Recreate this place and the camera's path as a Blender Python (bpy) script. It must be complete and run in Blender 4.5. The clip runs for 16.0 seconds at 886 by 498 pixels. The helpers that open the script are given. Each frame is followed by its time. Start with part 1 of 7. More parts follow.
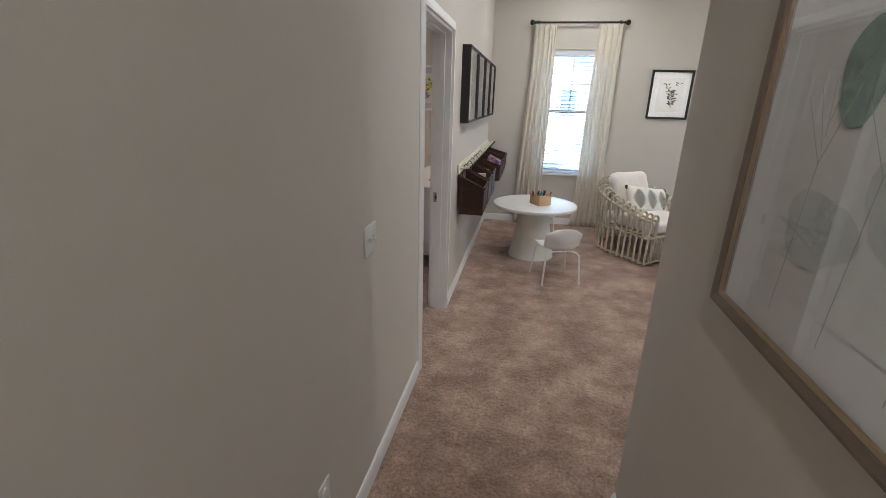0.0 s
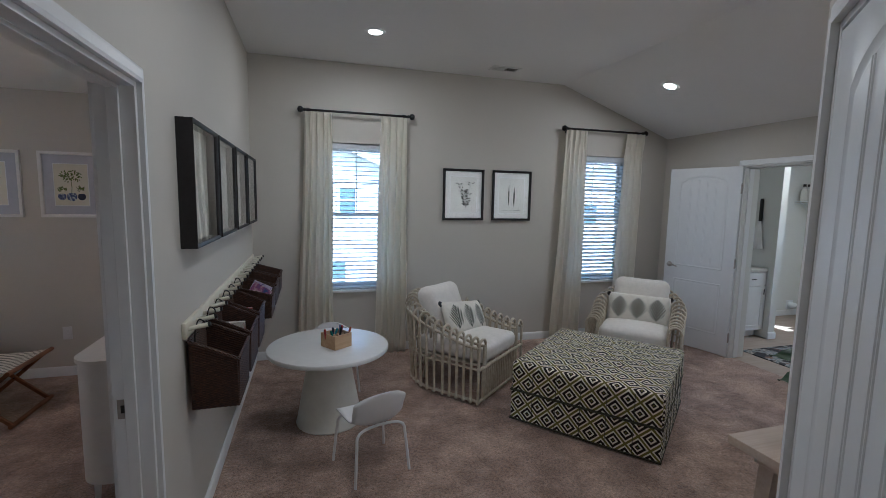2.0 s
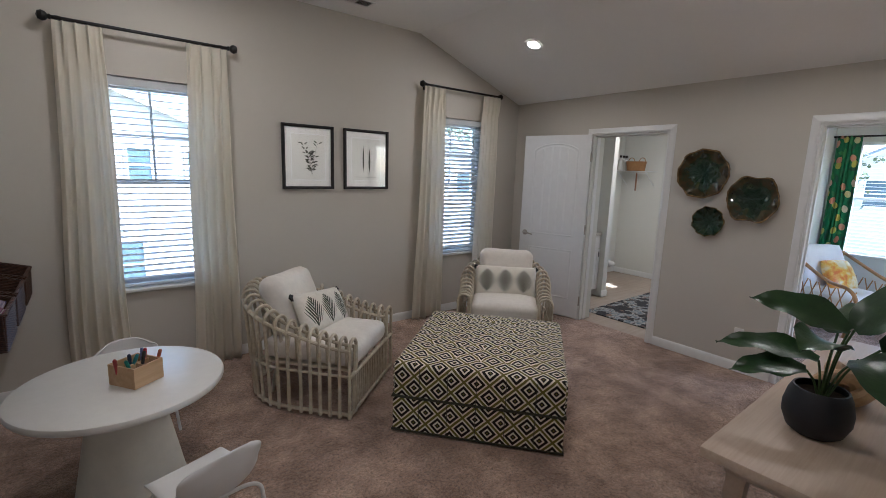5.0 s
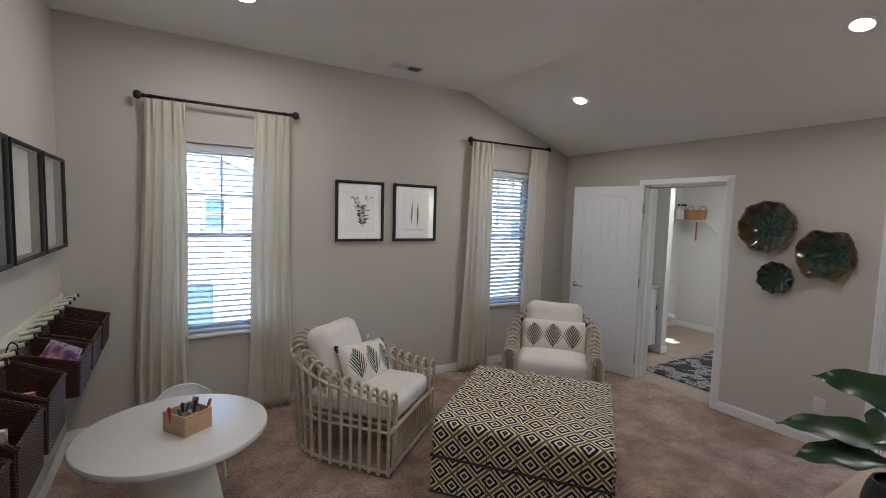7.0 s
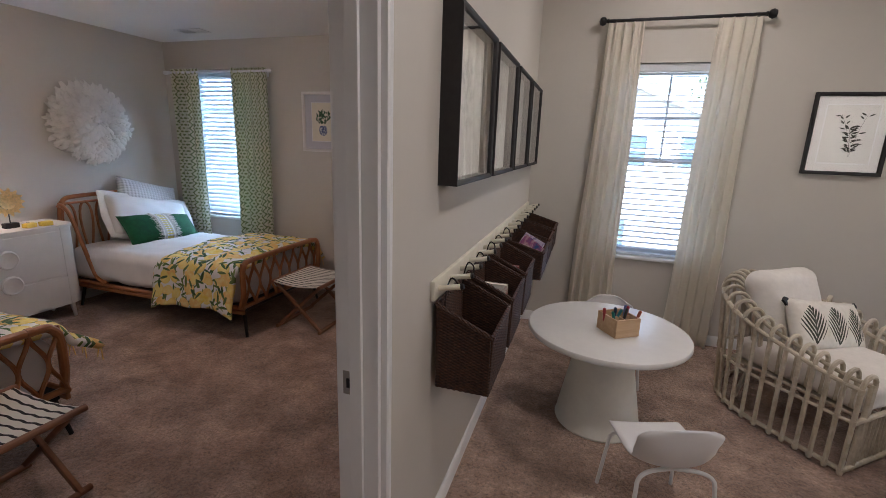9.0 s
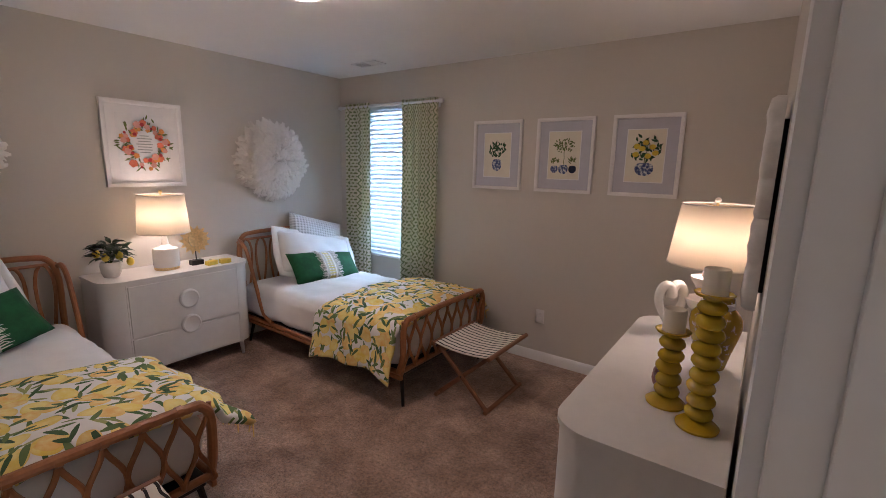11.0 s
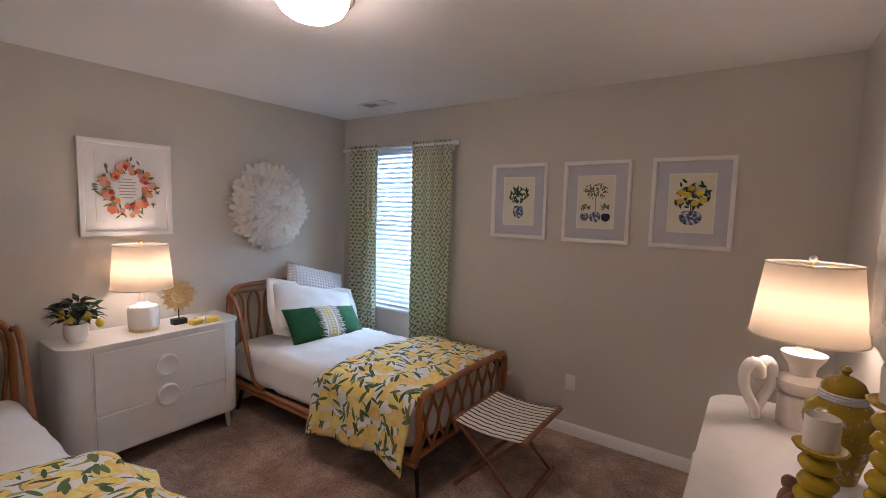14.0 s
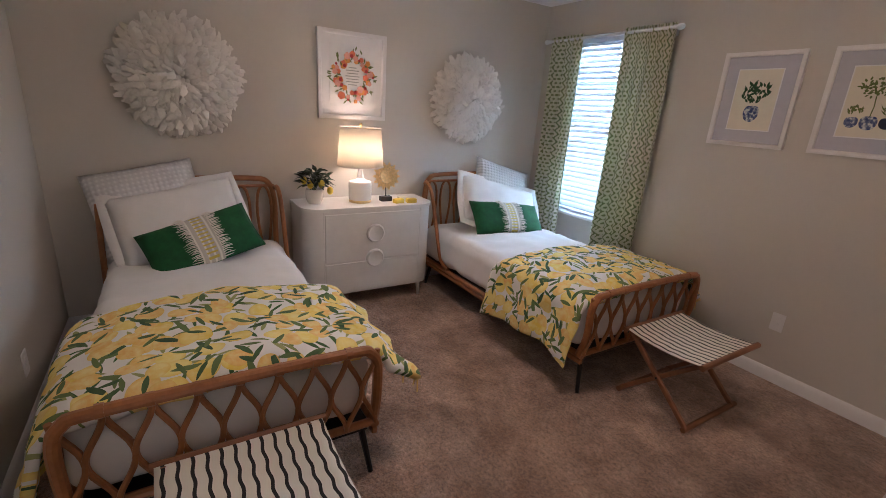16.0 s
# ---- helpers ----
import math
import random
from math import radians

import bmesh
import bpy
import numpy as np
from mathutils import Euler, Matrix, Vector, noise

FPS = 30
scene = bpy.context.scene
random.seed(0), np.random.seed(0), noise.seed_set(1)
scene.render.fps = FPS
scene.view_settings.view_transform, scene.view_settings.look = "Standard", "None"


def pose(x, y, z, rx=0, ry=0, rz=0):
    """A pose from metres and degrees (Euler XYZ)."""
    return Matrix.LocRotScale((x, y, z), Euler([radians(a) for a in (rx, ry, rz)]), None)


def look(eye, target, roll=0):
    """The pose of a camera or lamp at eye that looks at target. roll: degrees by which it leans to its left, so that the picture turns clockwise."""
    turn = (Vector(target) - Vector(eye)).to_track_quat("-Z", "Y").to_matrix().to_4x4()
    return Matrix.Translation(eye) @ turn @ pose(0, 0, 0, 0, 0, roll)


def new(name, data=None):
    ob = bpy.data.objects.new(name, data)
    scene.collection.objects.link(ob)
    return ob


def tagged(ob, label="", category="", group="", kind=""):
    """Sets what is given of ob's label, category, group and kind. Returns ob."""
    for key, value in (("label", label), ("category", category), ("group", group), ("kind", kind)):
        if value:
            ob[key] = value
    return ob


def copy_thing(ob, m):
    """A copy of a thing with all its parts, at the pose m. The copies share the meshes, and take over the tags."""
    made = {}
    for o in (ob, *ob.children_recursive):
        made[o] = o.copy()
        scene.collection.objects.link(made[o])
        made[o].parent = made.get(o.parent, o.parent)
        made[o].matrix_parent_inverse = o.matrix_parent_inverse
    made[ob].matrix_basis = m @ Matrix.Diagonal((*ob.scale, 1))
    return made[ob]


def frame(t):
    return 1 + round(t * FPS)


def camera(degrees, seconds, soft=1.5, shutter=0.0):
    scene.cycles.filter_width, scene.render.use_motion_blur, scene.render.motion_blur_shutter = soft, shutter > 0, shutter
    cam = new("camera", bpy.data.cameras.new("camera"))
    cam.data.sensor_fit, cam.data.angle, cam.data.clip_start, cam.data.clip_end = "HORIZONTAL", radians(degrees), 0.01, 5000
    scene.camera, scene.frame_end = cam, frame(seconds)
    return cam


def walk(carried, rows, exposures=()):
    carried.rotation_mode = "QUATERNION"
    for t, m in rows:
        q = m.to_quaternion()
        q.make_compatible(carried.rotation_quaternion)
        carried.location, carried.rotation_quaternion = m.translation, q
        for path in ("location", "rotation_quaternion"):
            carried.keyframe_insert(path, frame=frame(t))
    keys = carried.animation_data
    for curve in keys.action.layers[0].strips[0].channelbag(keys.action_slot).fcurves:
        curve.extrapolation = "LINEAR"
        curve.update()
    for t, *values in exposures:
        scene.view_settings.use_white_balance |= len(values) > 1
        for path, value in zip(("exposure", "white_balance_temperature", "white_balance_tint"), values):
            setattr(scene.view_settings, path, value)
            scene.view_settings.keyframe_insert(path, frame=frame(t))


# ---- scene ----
cam = camera(89.7, 16.0, soft=0.85)
PATH = [
    (0, (0.553, 1.385, 1.583), (0.211, 3.249, 0.941), 1.6),
    (0.5, (0.431, 1.721, 1.549), (0.468, 3.657, 1.05), 2.0),
    (1, (0.388, 2.082, 1.583), (0.7, 4.019, 1.194), 1.5),
    (1.5, (0.464, 2.474, 1.623), (0.907, 4.401, 1.323), 1.3),
    (2, (0.545, 2.803, 1.642), (1.113, 4.708, 1.418), 1.1),
    (2.5, (0.632, 3.115, 1.677), (1.33, 4.981, 1.502), 0.9),
    (3, (0.754, 3.38, 1.675), (1.619, 5.175, 1.511), 0.8),
    (3.5, (0.742, 3.528, 1.659), (1.757, 5.235, 1.424), 1.1),
    (4, (0.633, 3.548, 1.611), (1.746, 5.169, 1.249), 1.6),
    (4.2, (0.613, 3.549, 1.585), (1.749, 5.142, 1.17), 1.9),
    (6.3, (0.59, 3.557, 1.696), (1.891, 5.072, 1.58), 1.2),
    (6.5, (0.585, 3.553, 1.708), (1.819, 5.123, 1.605), 1.3),
    (7, (0.659, 3.5, 1.683), (1.697, 5.203, 1.528), 1.6),
    (7.5, (0.761, 3.425, 1.58), (1.581, 5.226, 1.289), 1.8),
    (8, (0.786, 3.383, 1.554), (1.23, 5.291, 1.154), 1.9),
    (8.5, (0.7, 3.397, 1.54), (0.641, 5.347, 1.101), 1.8),
    (9, (0.478, 3.555, 1.541), (-0.111, 5.409, 1.079), 1.9),
    (9.5, (0.256, 3.717, 1.561), (-0.796, 5.348, 1.079), 1.7),
    (9.7, (0.2, 3.76, 1.559), (-0.999, 5.286, 1.074), 1.8),
    (11.8, (-0.326, 4.285, 1.632), (-1.336, 5.996, 1.404), 0.3),
    (12, (-0.362, 4.323, 1.634), (-1.324, 6.067, 1.452), 0.1),
    (12.5, (-0.444, 4.374, 1.685), (-1.336, 6.16, 1.563), -0.5),
    (13, (-0.462, 4.396, 1.679), (-1.329, 6.193, 1.534), 0.0),
    (13.5, (-0.46, 4.369, 1.633), (-1.42, 6.116, 1.463), 0.8),
    (14, (-0.509, 4.327, 1.634), (-1.657, 5.955, 1.451), 1.4),
    (14.5, (-0.524, 4.299, 1.673), (-1.871, 5.758, 1.435), 1.9),
    (15, (-0.535, 4.278, 1.626), (-2.028, 5.571, 1.31), 2.5),
    (15.5, (-0.522, 4.27, 1.579), (-2.105, 5.409, 1.134), 2.8),
    (16, (-0.504, 4.292, 1.524), (-2.119, 5.308, 0.925), 3.9),
]
EXPOSURES = [(0.0, 3.42, 5200, 5), (0.8, 3.0, 5050, 5), (1.4, 2.5, 4850, 4), (2.0, 2.45, 4750, 4), (2.5, 2.55, 4950, 5), (3.5, 2.54, 5200, 8), (6.5, 2.66, 5250, 8), (7.5, 2.68, 5250, 8), (9.0, 2.85, 5500, 13), (12.0, 3.1, 5750, 17), (12.6, 2.9, 5800, 18), (14.0, 3.1, 5750, 15), (15.0, 3.15, 5700, 12), (16.0, 3.2, 5750, 14)]
walk(cam, [(t, look(eye, target, roll)) for t, eye, target, roll in PATH], EXPOSURES)

# ---- world, sun, large lights ----
world = bpy.data.worlds.new("sky_world")
scene.world = world
world.use_nodes = True
_wn = world.node_tree.nodes
_sky = _wn.new("ShaderNodeTexSky")
_sky.sky_type, _sky.sun_disc = "NISHITA", False
_sky.sun_elevation, _sky.sun_rotation = radians(48), radians(140)
world.node_tree.links.new(_sky.outputs[0], _wn["Background"].inputs[0])
_wn["Background"].inputs[1].default_value = 0.15


def lamp(name, kind, m, energy, color, **kw):
    d = bpy.data.lights.new(name, kind)
    d.energy, d.color = energy, color
    for k, v in kw.items():
        setattr(d, k, v)
    ob = new(name, d)
    ob.matrix_world = m
    return ob


lamp("sun", "SUN", look((0, 0, 0), (-0.43, 0.51, -0.74)), 4.0, (1.0, 0.95, 0.88), angle=radians(0.5))
WARM, NEUTRAL, DAY = (1.0, 0.74, 0.57), (1.0, 0.83, 0.67), (0.60, 0.82, 1.0)
CAN_W, BULB_W, DOME_E = 1.5, 0.78, 7.6
# the last one, in the hall, is out of view, added to brighten its walls
CANS = [(1.06, 6.53), (3.88, 6.44), (3.86, 4.47), (1.06, 4.55), (0.5, 0.6)]
lamp("sky_bedroom", "AREA", pose(-3.21, 7.64, 1.43, -90, 0, 0), 6.6, DAY, shape="RECTANGLE", size=0.8, size_y=1.35)

# ---- mesh helpers ----


def link_mesh(name, bm, mat, parent=None, label="", sharp=0.6, smooth=True):
    bmesh.ops.recalc_face_normals(bm, faces=bm.faces)
    if smooth:
        for f in bm.faces:
            f.smooth = True
        for e in bm.edges:
            if len(e.link_faces) == 2 and e.calc_face_angle(0) > sharp:
                e.smooth = False
    me = bpy.data.meshes.new(name)
    bm.to_mesh(me)
    bm.free()
    me.materials.append(mat)
    ob = new(name, me)
    if parent:
        ob.parent = parent
    if label:
        ob["label"] = label
    return ob


def part(name, bm, mat, parent, label="", **kw):
    return link_mesh(name, bm, mat, parent, label, **kw)


def again(name, me_ob, parent, m=None, label=""):
    """Another object on the same mesh."""
    ob = new(name, me_ob.data)
    ob.parent = parent
    if m is not None:
        ob.matrix_local = m
    if label:
        ob["label"] = label
    return ob


def thing(name, label, category, m=None, group="", kind=""):
    ob = new(name)
    ob.empty_display_size = 0.1
    if m is not None:
        ob.matrix_world = m
    return tagged(ob, label, category, group, kind)


def box(bm, lo, hi, bevel=0.0, seg=1, m=None):
    lo, hi = Vector(lo), Vector(hi)
    vs = [bm.verts.new((x, y, z)) for x in (lo.x, hi.x) for y in (lo.y, hi.y) for z in (lo.z, hi.z)]
    fs = [bm.faces.new([vs[i] for i in f]) for f in ((0, 1, 3, 2), (4, 6, 7, 5), (0, 4, 5, 1), (2, 3, 7, 6), (0, 2, 6, 4), (1, 5, 7, 3))]
    if m is not None:
        bmesh.ops.transform(bm, matrix=m, verts=vs)
    if bevel:
        es = list({e for f in fs for e in f.edges})
        bmesh.ops.bevel(bm, geom=es, offset=bevel, segments=seg, affect="EDGES", profile=0.5)
    return bm


def B(lo, hi, bevel=0.0, seg=1, m=None):
    return box(bmesh.new(), lo, hi, bevel, seg, m)


def rings(bm, loops, closed=True, caps=True):
    """Skin a list of loops (lists of Vectors of one length)."""
    vv = [[bm.verts.new(p) for p in lp] for lp in loops]
    n = len(vv[0])
    for a, b in zip(vv, vv[1:]):
        for i in range(n if closed else n - 1):
            j = (i + 1) % n
            bm.faces.new((a[i], a[j], b[j], b[i]))
    if caps and closed:
        bm.faces.new(vv[0][::-1])
        bm.faces.new(vv[-1])
    return bm


def lathe(bm, profile, seg=32, center=(0, 0, 0)):
    c = Vector(center)
    loops = [[c + Vector((r * math.cos(2 * math.pi * i / seg), r * math.sin(2 * math.pi * i / seg), z)) for i in range(seg)] for r, z in profile]
    return rings(bm, loops)


def tube(bm, pts, r, seg=8, closed=False):
    """A round rod along points; r is one radius or one for each point."""
    pts = [Vector(p) for p in pts]
    n = len(pts)
    rr = r if isinstance(r, (list, tuple)) else [r] * n
    up, loops = None, []
    for i, p in enumerate(pts):
        a = pts[(i - 1) % n] if (closed or i) else p
        b = pts[(i + 1) % n] if (closed or i < n - 1) else p
        d = (b - a).normalized()
        if up is None:
            up = d.orthogonal().normalized()
        up = (up - d * up.dot(d)).normalized()
        side = d.cross(up)
        loops.append([p + rr[i] * (math.cos(2 * math.pi * k / seg) * up + math.sin(2 * math.pi * k / seg) * side) for k in range(seg)])
    if closed:
        loops.append(loops[0])
        rings(bm, loops, caps=False)
        bmesh.ops.remove_doubles(bm, verts=bm.verts, dist=1e-6)
        return bm
    return rings(bm, loops)


def T(pts, r, seg=8, closed=False):
    return tube(bmesh.new(), pts, r, seg, closed)


def ball(bm, c, rx, ry=None, rz=None, u=14, v=9):
    ry, rz = ry or rx, rz or rx
    m = Matrix.Translation(c) @ Matrix.Diagonal((rx, ry, rz, 1))
    bmesh.ops.create_uvsphere(bm, u_segments=u, v_segments=v, radius=1, matrix=m)
    return bm


def smooth_line(pts, n=8):
    """A Catmull-Rom line through points."""
    P = [Vector(p) for p in pts]
    P = [P[0] * 2 - P[1]] + P + [P[-1] * 2 - P[-2]]
    out = []
    for i in range(1, len(P) - 2):
        a, b, c, d = P[i - 1:i + 3]
        for k in range(n):
            t = k / n
            out.append(0.5 * (2 * b + (c - a) * t + (2 * a - 5 * b + 4 * c - d) * t * t + (3 * b - a - 3 * c + d) * t ** 3))
    out.append(P[-2])
    return out


def wavy(p, s, a):
    return a * noise.noise(Vector(p) * s)


def cushion(w, d, h, nx=18, ny=14, puff=1.0, seed=0.0, pinch=0.25, amp=0.006):
    """A soft pillow, w by d, thick h, lying flat about the origin."""
    bm = bmesh.new()
    for sgn in (1, -1):
        grid = []
        for i in range(nx + 1):
            row = []
            for j in range(ny + 1):
                u, v = 2 * i / nx - 1, 2 * j / ny - 1
                k = max(0.0, (1 - abs(u) ** 2.6) * (1 - abs(v) ** 2.6)) ** (0.45 * puff)
                cx = u * w / 2 * (1 - pinch * 0.12 * (1 - v * v))
                cy = v * d / 2 * (1 - pinch * 0.12 * (1 - u * u))
                z = sgn * h / 2 * k + wavy((cx + seed, cy, sgn), 9, amp) * k
                row.append(bm.verts.new((cx, cy, z)))
            grid.append(row)
        for i in range(nx):
            for j in range(ny):
                q = (grid[i][j], grid[i + 1][j], grid[i + 1][j + 1], grid[i][j + 1])
                bm.faces.new(q if sgn > 0 else q[::-1])
    bmesh.ops.remove_doubles(bm, verts=bm.verts, dist=1e-4)
    return bm


def prism(bm, outline, lo, hi, axis="z"):
    """An outline of (a, b) pairs drawn out from lo to hi along an axis."""
    def at(a, b, c):
        return {"z": (a, b, c), "y": (a, c, b), "x": (c, a, b)}[axis]
    return rings(bm, [[Vector(at(a, b, c)) for a, b in outline] for c in (lo, hi)])

# ---- materials ----


class Nodes:
    def __init__(self, name, rough=0.6, metal=0.0, **inputs):
        self.mat = bpy.data.materials.new(name)
        self.mat.use_nodes = True
        self.t = self.mat.node_tree
        self.b = self.t.nodes["Principled BSDF"]
        self.b.inputs["Roughness"].default_value = rough
        self.b.inputs["Metallic"].default_value = metal
        for k, v in inputs.items():
            self.b.inputs[k].default_value = v
        self.co = self.t.nodes.new("ShaderNodeTexCoord").outputs["Object"]

    def n(self, kind, **kw):
        nd = self.t.nodes.new("ShaderNode" + kind)
        for k, v in kw.items():
            if k in nd.inputs:
                nd.inputs[k].default_value = v
        return nd

    def link(self, a, b):
        self.t.links.new(a, b)
        return self

    def scaled(self, s):
        m = self.n("Mapping")
        m.inputs["Scale"].default_value = s if isinstance(s, (tuple, list)) else (s, s, s)
        self.link(self.co, m.inputs[0])
        return m.outputs[0]

    def noise(self, scale, detail=4.0, rough=0.6, co=None):
        nd = self.n("TexNoise", Scale=scale, Detail=detail, Roughness=rough)
        self.link(co or self.co, nd.inputs["Vector"])
        return nd.outputs["Fac"]

    def ramp(self, fac, *stops):
        nd = self.n("ValToRGB")
        els = nd.color_ramp.elements
        while len(els) < len(stops):
            els.new(0.5)
        for e, (p, c) in zip(els, stops):
            e.position, e.color = p, (*c[:3], 1)
        self.link(fac, nd.inputs[0])
        return nd.outputs[0]

    def math(self, op, a, b=None, c=None):
        nd = self.n("Math")
        nd.operation = op
        for i, v in enumerate((a, b, c)):
            if v is None:
                continue
            if isinstance(v, (int, float)):
                nd.inputs[i].default_value = v
            else:
                self.link(v, nd.inputs[i])
        return nd.outputs[0]

    def mix(self, fac, a, b, mode="MIX"):
        nd = self.n("Mix")
        nd.data_type, nd.blend_type = "RGBA", mode
        for s, v in ((nd.inputs[0], fac), (nd.inputs[6], a), (nd.inputs[7], b)):
            if isinstance(v, (int, float)):
                s.default_value = v
            elif isinstance(v, (tuple, list)):
                s.default_value = (*v[:3], 1)
            else:
                self.link(v, s)
        return nd.outputs[2]

    def color(self, c):
        if isinstance(c, (tuple, list)):
            self.b.inputs["Base Color"].default_value = (*c[:3], 1)
        else:
            self.link(c, self.b.inputs["Base Color"])
        return self

    def bump(self, h, strength=0.3, dist=0.002):
        nd = self.n("Bump", Strength=strength, Distance=dist)
        self.link(h, nd.inputs["Height"])
        self.link(nd.outputs[0], self.b.inputs["Normal"])
        return self


def plain(name, c, rough=0.5, metal=0.0, vary=0.06, scale=14.0, bump=0.05, dist=0.001, fine=180.0, **kw):
    """A surface of one colour with slight blotches and a fine relief."""
    k = Nodes(name, rough, metal, **kw)
    lo = [max(0, v * (1 - vary)) for v in c]
    hi = [min(1, v * (1 + vary)) for v in c]
    k.color(k.ramp(k.noise(scale), (0.3, lo), (0.7, hi)))
    if bump:
        k.bump(k.noise(fine, 2), bump, dist)
    return k.mat


def wall_paint(name, c):
    k = Nodes(name, 0.75)
    big = k.ramp(k.noise(0.9, 3), (0.3, [v * 0.97 for v in c]), (0.7, [v * 1.02 for v in c]))
    k.color(k.mix(0.5, big, k.ramp(k.noise(22, 3), (0.3, [v * 0.985 for v in c]), (0.7, [v * 1.01 for v in c]))))
    h = k.math("ADD", k.noise(260, 2), k.math("MULTIPLY", k.noise(45, 3), 0.7))
    return k.bump(h, 0.14, 0.002).mat


PAINT = wall_paint("wall_paint_greige", (0.57, 0.538, 0.482))
PAINT_CEIL = wall_paint("ceiling_paint", (0.86, 0.855, 0.845))
PAINT_PALE = wall_paint("pale_wall_paint", (0.70, 0.70, 0.66))
TRIM = plain("white_trim_paint", (0.78, 0.78, 0.775), 0.35, vary=0.02)
DOORWHITE = plain("white_door_paint", (0.76, 0.765, 0.77), 0.4, vary=0.02, bump=0.08, fine=90)
WHITE = plain("white_lacquer", (0.70, 0.685, 0.655), 0.35, vary=0.03)
PLASTIC = plain("white_plastic", (0.72, 0.71, 0.70), 0.4, vary=0.02)
BLACKWOOD = plain("black_stained_wood", (0.012, 0.010, 0.010), 0.6, vary=0.3, scale=40)
BLACKMETAL = plain("black_metal", (0.012, 0.011, 0.011), 0.4, 0.3, vary=0.2)
NICKEL = plain("brushed_nickel", (0.42, 0.39, 0.36), 0.32, 1.0, vary=0.08)
STRIKE = plain("aged_steel", (0.32, 0.29, 0.26), 0.4, 1.0, vary=0.1)
DARKSLOT = plain("dark_slot", (0.01, 0.01, 0.01), 0.8, vary=0.1)
CREAMWOOD = plain("cream_painted_wood", (0.72, 0.68, 0.56), 0.5, vary=0.06)
BRASS = plain("gold_leaf_metal", (0.86, 0.64, 0.32), 0.48, 1.0, vary=0.15, scale=60)
MIRROR = Nodes("mirror_glass", 0.02, 1.0).color((0.9, 0.91, 0.9)).mat
CERAMIC = plain("white_glazed_ceramic", (0.80, 0.77, 0.73), 0.15, vary=0.02, bump=0.0)
STONEWHITE = plain("white_marble_base", (0.74, 0.68, 0.63), 0.4, vary=0.08, scale=9)
YELLOWGLAZE = plain("yellow_glaze", (0.46, 0.32, 0.010), 0.12, vary=0.08, bump=0.0)
WAX = plain("cream_wax", (0.74, 0.68, 0.56), 0.55, vary=0.03)
LINEN = plain("off_white_linen", (0.74, 0.695, 0.635), 0.9, vary=0.05, scale=30, bump=0.35, dist=0.0015, fine=420)
SHEET = plain("white_cotton", (0.78, 0.77, 0.76), 0.9, vary=0.03, scale=8, bump=0.25, dist=0.002, fine=240)
GREEN_VELVET = plain("emerald_cotton", (0.006, 0.085, 0.024), 0.85, vary=0.25, scale=18, bump=0.4, dist=0.0015, fine=380)
GLASS_PANE = Nodes("window_glass", 0.0, **{"Transmission Weight": 1.0, "IOR": 1.45}).color((0.97, 0.98, 0.98)).mat
VINYL = plain("white_vinyl", (0.76, 0.78, 0.80), 0.35, vary=0.02)


def through_cloth(k, c, share):
    """Let part of the light pass through a thin surface."""
    tr = k.n("BsdfTranslucent", Color=(*c, 1))
    mx = k.n("MixShader")
    mx.inputs[0].default_value = share
    k.link(k.b.outputs[0], mx.inputs[1]).link(tr.outputs[0], mx.inputs[2])
    k.link(mx.outputs[0], k.t.nodes["Material Output"].inputs[0])
    return k.mat


def blind_mat():
    k = Nodes("white_blind_slat", 0.45)
    k.color(k.ramp(k.noise(14), (0.3, (0.74, 0.76, 0.78)), (0.7, (0.79, 0.80, 0.81))))
    return through_cloth(k, (0.70, 0.80, 0.90), 0.22)


BLIND = blind_mat()


def make_carpet():
    k = Nodes("plush_beige_carpet", 0.95)
    a, b = k.noise(3.4, 6, 0.7), k.math("ADD", k.math("MULTIPLY", k.noise(190, 3, 0.7), 0.45), k.math("MULTIPLY", k.noise(62, 4, 0.8), 0.55))
    base = k.ramp(a, (0.39, (0.25, 0.162, 0.118)), (0.51, (0.37, 0.25, 0.187)), (0.63, (0.50, 0.355, 0.27)))
    tuft = k.ramp(b, (0.38, (0.26, 0.24, 0.23)), (0.5, (0.98, 0.98, 0.98)), (0.62, (1.5, 1.48, 1.45)))
    marks = k.ramp(k.noise(11, 5, 0.75), (0.34, (0.82, 0.81, 0.80)), (0.5, (1, 1, 1)), (0.66, (1.14, 1.13, 1.12)))
    k.color(k.mix(0.8, k.mix(0.95, base, tuft, "MULTIPLY"), marks, "MULTIPLY"))
    h = k.math("ADD", k.math("MULTIPLY", b, 1.0), k.math("MULTIPLY", k.noise(38, 3), 1.2))
    k.bump(h, 0.9, 0.012)
    k.b.inputs["Sheen Weight"].default_value = 0.25
    return k.mat


CARPET = make_carpet()


def wood(name, light, dark, scale=(3, 40, 40), rough=0.5, bump=0.1):
    k = Nodes(name, rough)
    nz = k.noise(1.0, 6, 0.65, k.scaled(scale))
    k.color(k.mix(0.35, k.ramp(nz, (0.3, dark), (0.7, light)), k.ramp(k.noise(5, 3), (0.3, dark), (0.7, light))))
    return k.bump(nz, bump, 0.002).mat


